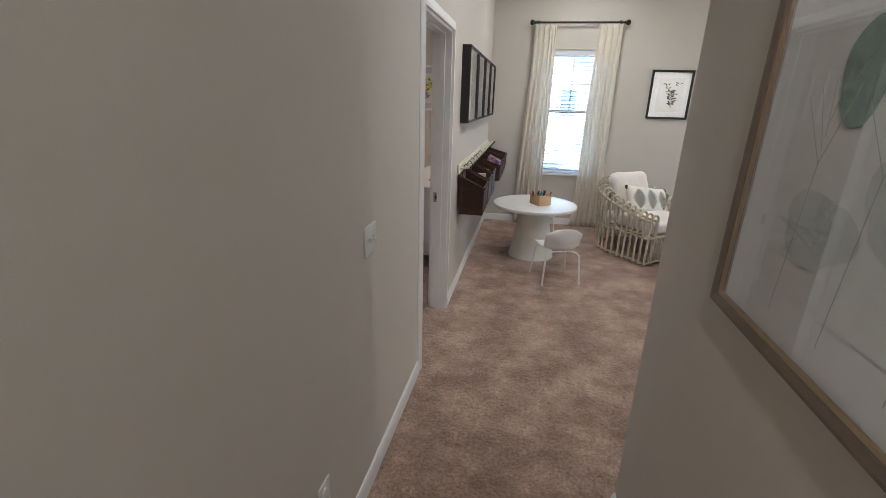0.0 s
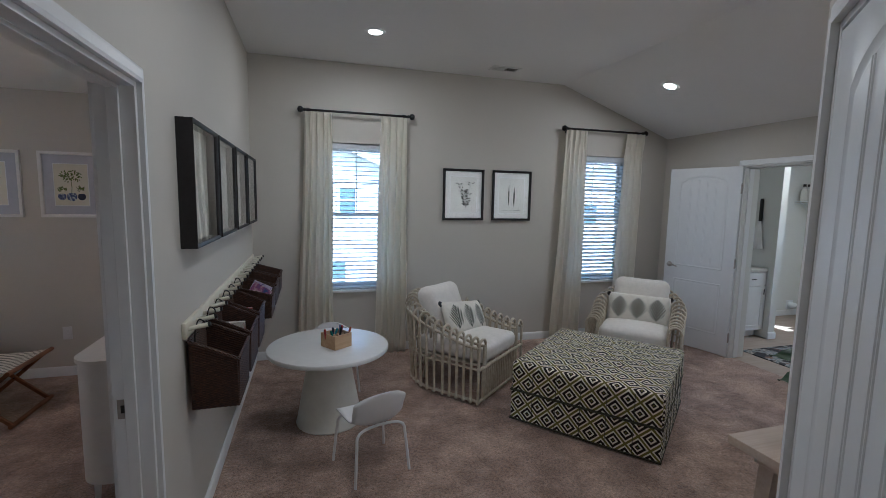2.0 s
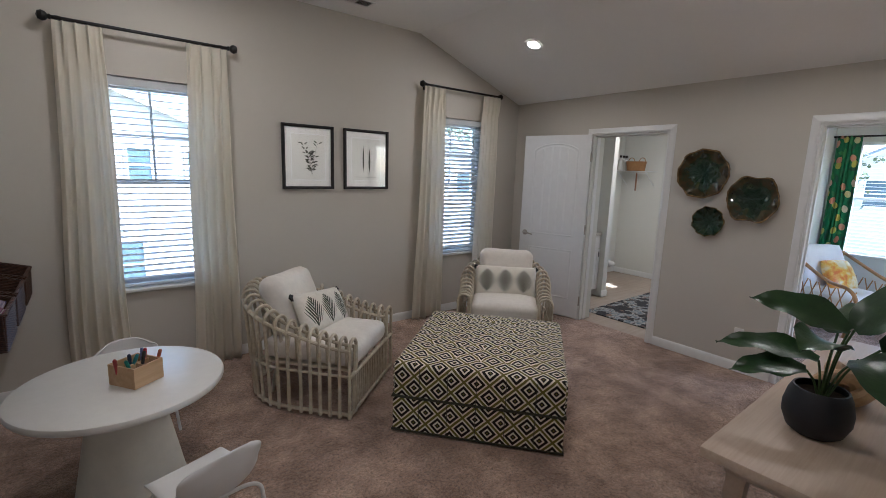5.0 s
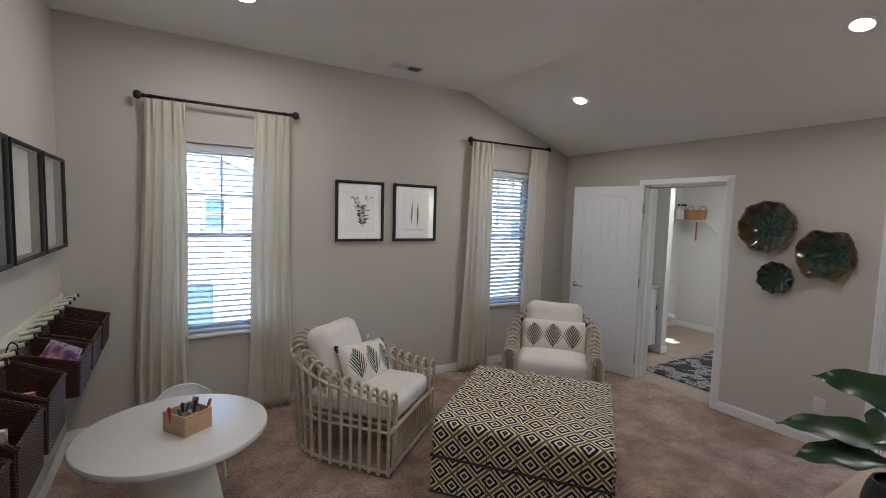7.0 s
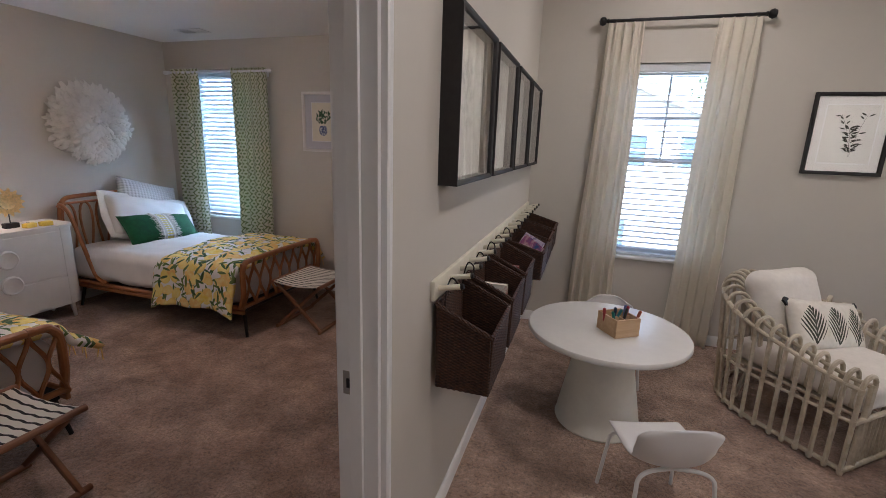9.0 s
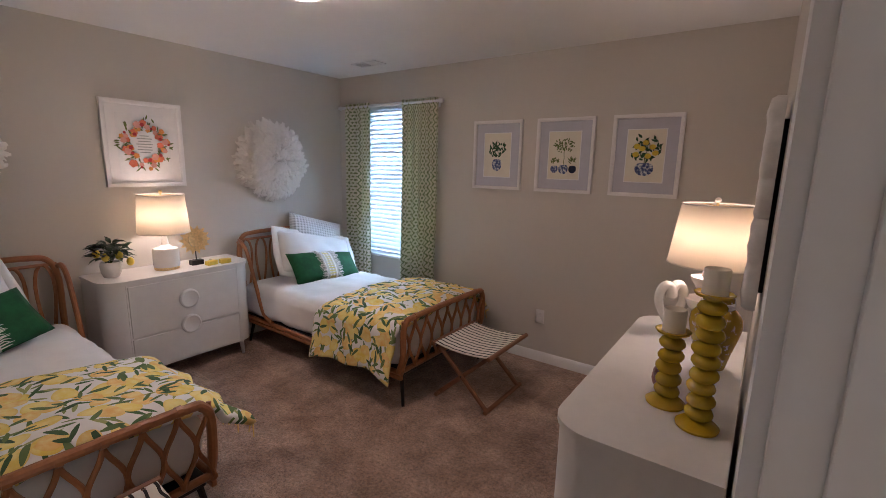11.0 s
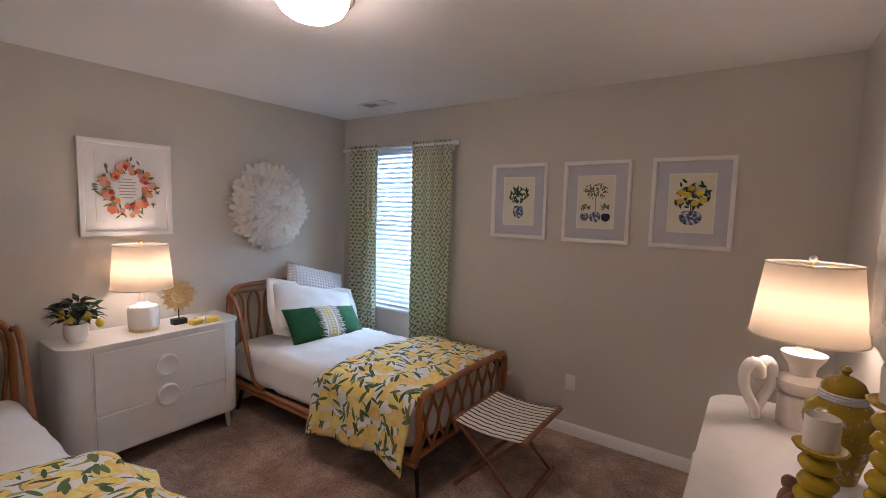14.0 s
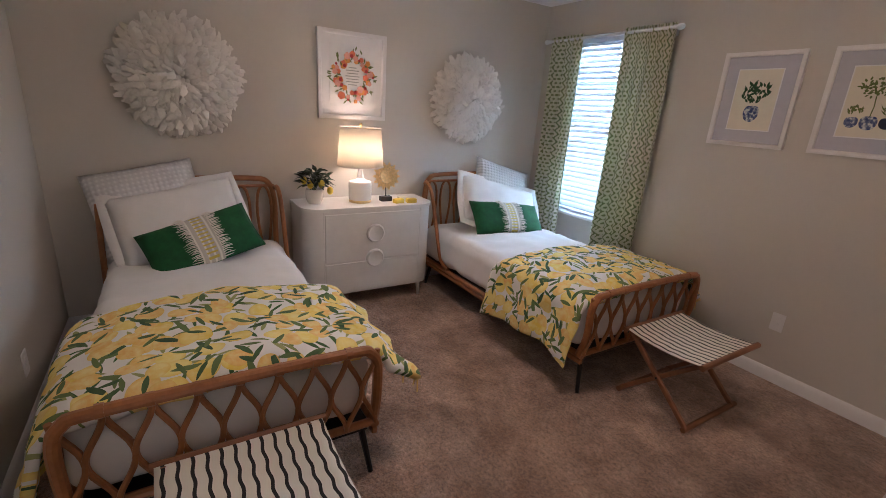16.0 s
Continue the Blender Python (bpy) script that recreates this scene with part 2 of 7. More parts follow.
PINE = wood("raw_pine", (0.62, 0.44, 0.26), (0.45, 0.28, 0.14))
WASHED = wood("whitewashed_oak", (0.58, 0.47, 0.37), (0.45, 0.345, 0.26), (3, 60, 60))
BROWNWOOD = wood("mid_brown_wood", (0.26, 0.115, 0.05), (0.14, 0.055, 0.024), (30, 4, 30))
RATTAN = wood("honey_rattan", (0.40, 0.165, 0.06), (0.24, 0.09, 0.032), (25, 25, 25), 0.38)
DARKRATTAN = wood("rattan_frame_pale", (0.42, 0.24, 0.10), (0.28, 0.14, 0.05), (25, 25, 25), 0.4)
CREAMRATTAN = wood("whitewashed_rattan", (0.66, 0.60, 0.48), (0.37, 0.31, 0.215), (22, 22, 22), 0.5)
PLANK = wood("grey_oak_vinyl_plank", (0.42, 0.345, 0.275), (0.29, 0.225, 0.17), (2, 26, 26), 0.4)


def make_wicker():
    k = Nodes("dark_brown_wicker", 0.55)
    strand = k.ramp(k.noise(1.0, 4, 0.7, k.scaled((45, 45, 160))), (0.32, (0.022, 0.008, 0.004)), (0.52, (0.062, 0.023, 0.010)), (0.72, (0.13, 0.055, 0.025)))
    sep = k.n("SeparateXYZ")
    k.link(k.co, sep.inputs[0])
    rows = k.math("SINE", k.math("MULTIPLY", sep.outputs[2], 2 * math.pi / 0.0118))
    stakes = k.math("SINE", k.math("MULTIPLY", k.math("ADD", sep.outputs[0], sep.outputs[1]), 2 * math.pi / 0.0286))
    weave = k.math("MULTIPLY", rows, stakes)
    # darkens the gaps between strands in the colour, as their shade would
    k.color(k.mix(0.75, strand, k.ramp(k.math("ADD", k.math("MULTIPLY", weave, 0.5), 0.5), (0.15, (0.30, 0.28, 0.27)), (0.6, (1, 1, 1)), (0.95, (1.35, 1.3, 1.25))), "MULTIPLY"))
    return k.bump(k.math("ADD", weave, k.noise(300, 2)), 0.5, 0.004).mat


WICKER = make_wicker()

# ---- large structure ----
LOFT_W, LOFT_E, NORTH, SOUTH = 0.0, 4.825, 7.45, 3.60
BED_W, BED_E, BED_S = -3.945, -0.12, 3.64
Z_LOFT, Z_EAVE, X_BREAK, Z_BED = 2.955, 2.43, 3.33, 2.48


def structure(name, bm, mat, label, category, **kw):
    return tagged(link_mesh(name, bm, mat, **kw), label, category, kind="structure")


def wall_run(name, axis, a0, a1, p0, p1, z1, holes, label, mat=None):
    """A wall along an axis from a0 to a1, thick from p0 to p1, with holes (h0, h1, z0, z1)."""
    bm = bmesh.new()

    def put(u0, u1, w0, w1):
        if u1 - u0 > 1e-4 and w1 - w0 > 1e-4:
            box(bm, (u0, p0, w0) if axis == "x" else (p0, u0, w0), (u1, p1, w1) if axis == "x" else (p1, u1, w1))
    at = a0
    for h0, h1, w0, w1 in sorted(holes):
        put(at, h0, 0, z1)
        put(h0, h1, 0, w0)
        put(h0, h1, w1, z1)
        at = h1
    put(at, a1, 0, z1)
    return structure(name, bm, mat or PAINT, label, "wall", smooth=False)


WIN1, WIN2, WINB = (0.60, 1.42, 0.665, 2.18), (3.46, 4.28, 0.665, 2.18), (-3.66, -2.76, 0.665, 2.20)
BDOOR, LDOOR, GDOOR = (3.70, 4.547, 2.005), (5.572, 6.374, 2.035), (3.72, 4.485, 2.035)

floor_bm = bmesh.new()
box(floor_bm, (BED_W - 0.12, -1.6, -0.12), (LOFT_E + 0.06, NORTH + 0.15, 0.0))
structure("floor", floor_bm, CARPET, "plush beige-brown carpet with trodden, brushed patches", "carpet", smooth=False)

wall_run("wall_north", "x", BED_W - 0.12, LOFT_E + 0.12, NORTH, NORTH + 0.15, 3.1, [WIN1, WIN2, WINB], "greige painted drywall with three window openings")
wall_run("wall_between", "y", -1.5, NORTH, BED_E, LOFT_W, 3.1, [(BDOOR[0], BDOOR[1], 0, BDOOR[2])], "greige painted drywall between loft and bedroom")
wall_run("wall_east", "y", SOUTH - 1.2, NORTH, LOFT_E, LOFT_E + 0.12, 3.1, [(LDOOR[0], LDOOR[1], 0, LDOOR[2]), (GDOOR[0], GDOOR[1], 0, GDOOR[2])], "greige painted drywall with two doorways")
wall_run("wall_south", "x", 1.90, LOFT_E, SOUTH - 0.12, SOUTH, 3.1, [], "plain greige painted drywall")
wall_run("wall_bedroom_west", "y", BED_S - 0.12, NORTH, BED_W - 0.12, BED_W, 3.1, [], "greige painted drywall behind the bedheads")
wall_run("wall_bedroom_south", "x", BED_W, BED_E, BED_S - 0.12, BED_S, 3.1, [], "greige painted drywall")
wall_run("wall_hall_end", "x", 0.0, 1.015, -1.5, -1.38, 3.1, [], "plain painted wall at the hall's end")

# the hall's right wall ends in a corner and turns off at forty-five degrees
CORNER, DIAG = Vector((1.015, 2.90, 0)), 0.995
wall_run("wall_hall_right", "y", -1.5, 2.90, 1.015, 1.135, 3.1, [], "greige painted hall wall with a rounded corner")
DIAG_M = Matrix.Translation(CORNER) @ Matrix.Rotation(radians(45), 4, "Z")
dbm = bmesh.new()
D0, D1, DH = 0.115, 0.885, 2.035
for u0, u1, w0, w1 in ((0, D0, 0, 3.1), (D1, DIAG, 0, 3.1), (D0, D1, DH, 3.1)):
    box(dbm, (u0, -0.12, w0), (u1, 0.0, w1), m=DIAG_M)
structure("wall_diagonal", dbm, PAINT, "greige painted wall set at an angle around a closet door", "wall", smooth=False)

cbm = bmesh.new()
prism(cbm, [(-0.12, Z_LOFT), (X_BREAK, Z_LOFT), (LOFT_E + 0.12, Z_EAVE - (Z_LOFT - Z_EAVE) / (LOFT_E - X_BREAK) * 0.12), (LOFT_E + 0.12, 3.15), (-0.12, 3.15)], -1.5, NORTH, axis="y")
structure("ceiling", cbm, PAINT_CEIL, "off-white painted ceiling that slopes down to one side", "ceiling", smooth=False)
structure("ceiling_bedroom", B((BED_W, BED_S, Z_BED), (BED_E, NORTH, Z_BED + 0.1)), PAINT_CEIL, "flat off-white painted bedroom ceiling", "ceiling", smooth=False)

# trim
BASE = [(0, 0), (0.014, 0), (0.014, 0.062), (0.009, 0.078), (0.004, 0.085), (0, 0.085)]


def baseboard(p0, p1, side):
    """A moulded skirting from p0 to p1; side is the way into the room."""
    p0, p1, s = Vector((*p0, 0)), Vector((*p1, 0)), Vector((*side, 0)).normalized()
    bm = rings(bmesh.new(), [[p + s * a + Vector((0, 0, b)) for a, b in BASE] for p in (p0, p1)])
    return structure("baseboard", bm, TRIM, "white painted skirting board", "baseboard")


CAS = 0.058
for p0, p1, s in (((0, -1.38), (0, BDOOR[0] - CAS), (1, 0)), ((0, BDOOR[1] + CAS), (0, NORTH), (1, 0)), ((0.014, NORTH), (LOFT_E - 0.014, NORTH), (0, -1)),
                  ((LOFT_E, NORTH), (LOFT_E, LDOOR[1] + CAS), (-1, 0)), ((LOFT_E, LDOOR[0] - CAS), (LOFT_E, GDOOR[1] + CAS), (-1, 0)),
                  ((1.75, SOUTH), (LOFT_E, SOUTH), (0, 1)), ((1.015, -1.38), (1.015, 2.895), (-1, 0)),
                  ((BED_W, BED_S), (BED_W, NORTH), (1, 0)), ((BED_W + 0.014, NORTH), (BED_E - 0.014, NORTH), (0, -1)), ((BED_E, NORTH), (BED_E, BDOOR[1] + CAS), (-1, 0)),
                  ((BED_W + 0.014, BED_S), (BED_E, BED_S), (0, 1))):
    baseboard(p0, p1, s)

CASING = [(0.0, 0.0), (0.0, 0.016), (0.012, 0.018), (0.02, 0.013), (0.042, 0.010), (0.052, 0.007), (0.058, 0.003), (0.058, 0.0)]


def door_frame(name, m, width, height, depth, label, sides=(1, -1)):
    """Jambs and mitred casings of an opening that starts at the pose's origin and runs along its x; its wall lies at y from -depth to 0."""
    ob = thing(name, label, "door frame", m, kind="structure")
    jb = bmesh.new()
    for lo, hi in (((0.0, -depth, 0), (0.018, 0, height)), ((width - 0.018, -depth, 0), (width, 0, height)), ((0.018, -depth, height - 0.018), (width - 0.018, 0, height))):
        box(jb, lo, hi, 0.001)
    part("jamb", jb, TRIM, ob)
    sb = bmesh.new()
    y = -depth / 2
    for lo, hi in (((0.018, y - 0.02, 0), (0.03, y + 0.015, height - 0.018)), ((width - 0.03, y - 0.02, 0), (width - 0.018, y + 0.015, height - 0.018)), ((0.03, y - 0.02, height - 0.03), (width - 0.03, y + 0.015, height - 0.018))):
        box(sb, lo, hi, 0.001)
    part("door_stop", sb, TRIM, ob)
    for s in sides:
        bm = bmesh.new()
        face = 0.0 if s > 0 else -depth
        for u in (0, 1):
            loops = []
            for z, k in ((0, 0), (height, 1)):
                loops.append([Vector(((-(a) if u == 0 else width + a), face + s * b, z + (a if k else 0))) for a, b in CASING])
            rings(bm, loops)
        loops = []
        for u in (0, 1):
            loops.append([Vector(((-a if u == 0 else width + a), face + s * b, height + a)) for a, b in CASING])
        rings(bm, loops)
        part("casing", bm, TRIM, ob)
    return ob


def along(x, y, deg):
    return pose(x, y, 0, 0, 0, deg)


door_frame("door_frame_bedroom", along(0, BDOOR[1], -90), BDOOR[1] - BDOOR[0], BDOOR[2], 0.12, "white painted door casing and jamb")
door_frame("door_frame_laundry", along(LOFT_E, LDOOR[0], 90), LDOOR[1] - LDOOR[0], LDOOR[2], 0.12, "white painted door casing and jamb")
door_frame("door_frame_guest", along(LOFT_E, GDOOR[0], 90), GDOOR[1] - GDOOR[0], GDOOR[2], 0.12, "white painted door casing and jamb")
door_frame("door_frame_closet", DIAG_M @ Matrix.Translation((D0, 0, 0)), D1 - D0, DH, 0.12, "white painted closet door casing and jamb", sides=(1,))


def arch_outline(w, h, rise, n=14):
    """Half of a panel with a shallow arched top, as closed (x, z) points."""
    pts = [(-w / 2, 0), (w / 2, 0), (w / 2, h - rise)]
    for i in range(1, n):
        u = 1 - 2 * i / n
        pts.append((u * w / 2, h - rise + rise * math.sqrt(max(0, 1 - u * u)) ** 1.4))
    pts.append((-w / 2, h - rise))
    return pts


def inset_outline(pts, d):
    xs, zs = [p[0] for p in pts], [p[1] for p in pts]
    cx, w, z0, z1 = (min(xs) + max(xs)) / 2, max(xs) - min(xs), min(zs), max(zs)
    return [(cx + (x - cx) * (w - 2 * d) / w, z0 + d + (z - z0) * (z1 - z0 - 2 * d) / (z1 - z0)) for x, z in pts]


def panel_relief(bm, pts, cx, z0, face, s, plank=True):
    """A recessed moulding ring and raised field on a door's face at y = face, outward s."""
    steps = [(0.0, 0.0006), (0.008, 0.005), (0.016, 0.001), (0.026, 0.0008), (0.036, 0.0042)]
    loops = []
    for d, h in steps:
        q = inset_outline(pts, d)
        loops.append([Vector((cx + x, face + s * h, z0 + z)) for x, z in q])
    rings(bm, loops, caps=False)
    vs = [bm.verts.new(p) for p in loops[-1]]
    bm.faces.new(vs)


def panel_door(name, w, h, m, label, handle_side=1, hinges=True):
    """A two-panel plank door; local x from the hinge edge to the latch edge, y its thickness."""
    ob = thing(name, label, "door", m, kind="structure")
    th = 0.035
    bm = bmesh.new()
    box(bm, (0, -th, 0.012), (w, 0, h), 0.0015)
    part("door_leaf", bm, DOORWHITE, ob)
    for s, face in ((1, 0.0), (-1, -th)):
        pb = bmesh.new()
        panel_relief(pb, arch_outline(w - 0.24, 1.02, 0.075), w / 2, 0.93, face, s)
        panel_relief(pb, [(-(w - 0.24) / 2, 0), ((w - 0.24) / 2, 0), ((w - 0.24) / 2, 0.56), (-(w - 0.24) / 2, 0.56)], w / 2, 0.22, face, s)
        part("door_panel", pb, DOORWHITE, ob)
        gb = bmesh.new()
        n = 5
        for i in range(1, n):
            x = w / 2 - (w - 0.32) / 2 + (w - 0.32) * i / n
            top = 0.93 + 0.955 + 0.03 * (1 - abs(2 * i / n - 1))
            for dx in (-0.006, 0.006):
                box(gb, (x + dx - 0.0035, min(face, face + s * 0.0065), 0.985), (x + dx + 0.0035, max(face, face + s * 0.0065), top), 0.002)
        part("plank_bead", gb, DOORWHITE, ob)
        hb = bmesh.new()
        hx = w - 0.065
        lathe(hb, [(0.0, 0), (0.031, 0.0), (0.031, 0.004), (0.024, 0.010), (0.011, 0.012), (0.010, 0.045), (0.0, 0.046)], 20)
        bmesh.ops.transform(hb, matrix=Matrix.Translation((hx, face, 0.93)) @ Matrix.Rotation(radians(-90 * s), 4, "X"), verts=hb.verts)
        tube(hb, smooth_line([(hx, face + s * 0.042, 0.93), (hx - 0.03, face + s * 0.052, 0.932), (hx - 0.07, face + s * 0.05, 0.927), (hx - 0.115, face + s * 0.05, 0.918)], 4), [0.009] * 4 + [0.0085] * 4 + [0.008] * 4 + [0.006], 8)
        part("door_handle", hb, NICKEL, ob, "brushed nickel lever handle")
    if hinges:
        for z in (0.22, 1.02, 1.80):
            kb = bmesh.new()
            tube(kb, [(-0.004, 0.006, z - 0.048), (-0.004, 0.006, z + 0.048)], 0.0075, 8)
            box(kb, (-0.004, -0.03, z - 0.045), (-0.0005, 0.002, z + 0.045))
            ball(kb, (-0.004, 0.006, z + 0.054), 0.006, u=8, v=5)
            part("hinge", kb, NICKEL, ob)
    return ob


panel_door("door_laundry", 0.768, 2.035, pose(LOFT_E - 0.022, LDOOR[1] - 0.006, 0, 0, 0, 90 + 15.5), "open white panelled laundry door resting near the wall")
panel_door("door_bedroom", 0.80, 1.985, pose(BED_E - 0.03, BDOOR[0] + 0.018, 0, 0, 0, 180), "open white panelled bedroom door")
closet = panel_door("door_closet", 0.728, 2.01, DIAG_M @ pose(D0 + 0.021, 0.0, 0), "closed white panelled closet door with arched plank panel")
hb = bmesh.new()
tube(hb, [(-0.004, 0.012, 1.83), (-0.004, 0.012, 1.95)], 0.0095, 10)
tube(hb, [(-0.004, 0.012, 1.93), (0.005, 0.05, 1.935)], 0.005, 8)
ball(hb, (0.006, 0.058, 1.936), 0.012, 0.008, 0.012, u=10, v=6)
part("hinge_stop", hb, NICKEL, closet, "nickel hinge-pin door stop with grey bumper")
# latch plates
sp = thing("strike_plate", "small aged steel strike plate let into the jamb", "strike plate", pose(-0.088, BDOOR[1] - 0.0185, 0.895))
part("plate", B((-0.018, -0.0015, -0.035), (0.018, 0.0, 0.035), 0.001), STRIKE, sp)
part("slot", B((-0.007, -0.003, -0.014), (0.008, -0.001, 0.014)), DARKSLOT, sp)


# ---- windows ----
def window(name, spec, label, slat_tilt=4.0, meeting=1.46, drop=0.70):
    x0, x1, z0, z1 = spec
    xc, w = (x0 + x1) / 2, x1 - x0
    ob = thing(name, label, "window", pose(xc, NORTH, z0), kind="structure")
    h = z1 - z0
    # sill
    part("window_sill", B((-w / 2 - 0.03, -0.03, -0.006), (w / 2 + 0.03, 0.085, 0.018), 0.004, 2), TRIM, ob, "white painted sill")
    fb = bmesh.new()
    for lo, hi in (((-w / 2, 0.085, 0.0), (-w / 2 + 0.035, 0.148, h)), ((w / 2 - 0.035, 0.085, 0.0), (w / 2, 0.148, h)), ((-w / 2 + 0.035, 0.085, h - 0.035), (w / 2 - 0.035, 0.148, h)), ((-w / 2 + 0.035, 0.085, 0.0), (w / 2 - 0.035, 0.148, 0.03))):
        box(fb, lo, hi, 0.003)
    part("window_frame", fb, VINYL, ob)
    zm = meeting - z0
    for nm, a, b, y in (("upper_sash", zm - 0.02, h - 0.035, 0.125), ("lower_sash", 0.03, zm + 0.02, 0.10)):
        sb = bmesh.new()
        for lo, hi in (((-w / 2 + 0.035, y, a), (-w / 2 + 0.075, y + 0.022, b)), ((w / 2 - 0.075, y, a), (w / 2 - 0.035, y + 0.022, b)), ((-w / 2 + 0.075, y, b - 0.036), (w / 2 - 0.075, y + 0.022, b)), ((-w / 2 + 0.075, y, a), (w / 2 - 0.075, y + 0.022, a + 0.036))):
            box(sb, lo, hi, 0.002)
        if nm == "upper_sash":
            box(sb, (-0.008, y + 0.006, a + 0.036), (0.008, y + 0.016, b - 0.036))
            box(sb, (-w / 2 + 0.075, y + 0.0065, (a + b) / 2 - 0.008), (-0.008, y + 0.0155, (a + b) / 2 + 0.008))
            box(sb, (0.008, y + 0.0065, (a + b) / 2 - 0.008), (w / 2 - 0.075, y + 0.0155, (a + b) / 2 + 0.008))
        sash = part(nm, sb, VINYL, ob)
        pane = part("pane", B((-w / 2 + 0.07, y + 0.009, a + 0.03), (w / 2 - 0.07, y + 0.013, b - 0.03)), GLASS_PANE, sash)
        pane.visible_shadow = False
    # blind
    bl = thing("window_blind", "white horizontal slat blind lowered with its slats open", "window blind", pose(xc, NORTH + 0.046, z0), group="window blinds")
    part("headrail", B((-w / 2 + 0.008, -0.03, h - 0.062), (w / 2 - 0.008, 0.03, h - 0.002), 0.004), BLIND, bl)
    part("bottom_rail", B((-w / 2 + 0.012, -0.025, 0.026), (w / 2 - 0.012, 0.025, 0.046), 0.004), BLIND, bl)
    first = None
    zs = np.arange(0.085, h - 0.07, 0.0445)
    for z in zs:
        mm = pose(0, 0, z, slat_tilt)
        if first is None:
            sl = bmesh.new()
            n = 4
            loops = []
            for x in (-w / 2 + 0.012, w / 2 - 0.012):
                up = [Vector((x, -0.024 + 0.048 * i / n, 0.0035 * (1 - (2 * i / n - 1) ** 2) + 0.0015)) for i in range(n + 1)]
                dn = [Vector((x, -0.024 + 0.048 * i / n, 0.0035 * (1 - (2 * i / n - 1) ** 2) - 0.0015)) for i in range(n, -1, -1)]
                loops.append(up + dn)
            first = part("slat", rings(sl, loops), BLIND, bl)
            first.matrix_local = mm
        else:
            again("slat", first, bl, mm)
    for x in (-w / 2 + 0.12, w / 2 - 0.12):
        cb = bmesh.new()
        for y in (-0.026, 0.026):
            tube(cb, [(x, y, 0.04), (x, y, h - 0.06)], 0.0012, 5)
        part("ladder_cord", cb, BLIND, bl)
    return ob


window("window_1", WIN1, "white vinyl sash window with divided upper sash", slat_tilt=7)
window("window_2", WIN2, "white vinyl sash window with divided upper sash", slat_tilt=26)
window("window_3", WINB, "white vinyl sash window in the bedroom", slat_tilt=50)


# ---- curtains ----
def curtain(name, x0, x1, z0, z1, y, mat, label, folds=6, depth=0.035, flare=0.0, pleat=True, seed=0.0, lean=0.0):
    """A hanging curtain whose folds open towards the floor."""
    ob = thing(name, label, "curtain", pose((x0 + x1) / 2, y, z0), group="curtains " + name)
    w, h = x1 - x0, z1 - z0
    nu, nv = folds * 14, 30
    bm = bmesh.new()
    grid = []
    for j in range(nv + 1):
        v = j / nv
        row = []
        for i in range(nu + 1):
            u = i / nu
            k = 1 - v
            spread = 1 + flare * k
            x = (u - 0.5) * w * spread + lean * k + 0.012 * k * math.sin(7 * v + seed)
            ph = 2 * math.pi * folds * u + seed + 2.6 * noise.noise(Vector((u * 2.6 + seed, v * 0.5, 0))) + 0.7 * noise.noise(Vector((u * 7 + seed, v * 2.2, 4)))
            a = depth * (0.45 + 0.55 * k) * (0.85 + 0.9 * noise.noise(Vector((u * 4, seed, v * 0.8))))
            yy = a * math.sin(ph) + 0.25 * a * math.sin(2 * ph + 1)
            if pleat and v > 0.90:
                g = min(1.0, (v - 0.90) / 0.05)
                pinch = max(0.0, math.sin(2 * math.pi * folds * 0.8 * u + seed)) ** 6
                yy = (1 - 0.65 * g) * yy - 0.032 * g * pinch
            row.append((bm.verts.new((x, yy, v * h)), (u * w * 1.7, v * h)))
        grid.append(row)
    uv = bm.loops.layers.uv.verify()
    for j in range(nv):
        for i in range(nu):
            q = (grid[j][i], grid[j][i + 1], grid[j + 1][i + 1], grid[j + 1][i])
            for lp, c in zip(bm.faces.new([c[0] for c in q]).loops, q):
                lp[uv].uv = c[1]
    c = part("cloth", bm, mat, ob, sharp=3.0)
    s = c.modifiers.new("thick", "SOLIDIFY")
    s.thickness = 0.003
    return ob


def curtain_rod(x0, x1, y, z, mat, label, r=0.011, knob=0.032, wall_y=NORTH):
    ob = thing("curtain_rod", label, "curtain rod", pose((x0 + x1) / 2, y, z))
    h = (x1 - x0) / 2
    part("rod", T([(-h, 0, 0), (h, 0, 0)], r, 12), mat, ob)
    for s in (-1, 1):
        fb = bmesh.new()
        lathe(fb, [(0.0, -0.03), (0.016, -0.03), (0.016, -0.02), (0.011, -0.016), (knob * 0.8, -0.006), (knob, 0.012), (knob * 0.75, 0.032), (0.0, 0.04)], 18)
        bmesh.ops.transform(fb, matrix=Matrix.Translation((s * h, 0, 0)) @ Matrix.Rotation(radians(90 * s), 4, "Y"), verts=fb.verts)
        part("finial", fb, mat, ob)
        kb = bmesh.new()
        tube(kb, [(s * (h - 0.06), 0, -0.004), (s * (h - 0.06), wall_y - y - 0.006, -0.004)], 0.006, 8)
        box(kb, (s * (h - 0.06) - 0.016, wall_y - y - 0.007, -0.045), (s * (h - 0.06) + 0.016, wall_y - y, 0.03), 0.002)
        part("bracket", kb, mat, ob)
    return ob


def sheer():
    k = Nodes("ivory_curtain_linen", 0.9)
    c = k.ramp(k.noise(60, 3), (0.3, (0.86, 0.81, 0.71)), (0.7, (0.90, 0.86, 0.77)))
    k.color(k.mix(0.25, c, k.ramp(k.noise(1.0, 4, 0.6, k.scaled((400, 60, 900))), (0.3, (0.80, 0.75, 0.65)), (0.7, (0.90, 0.87, 0.79)))))
    k.bump(k.noise(500, 2), 0.2, 0.001)
    return through_cloth(k, (0.90, 0.87, 0.80), 0.5)


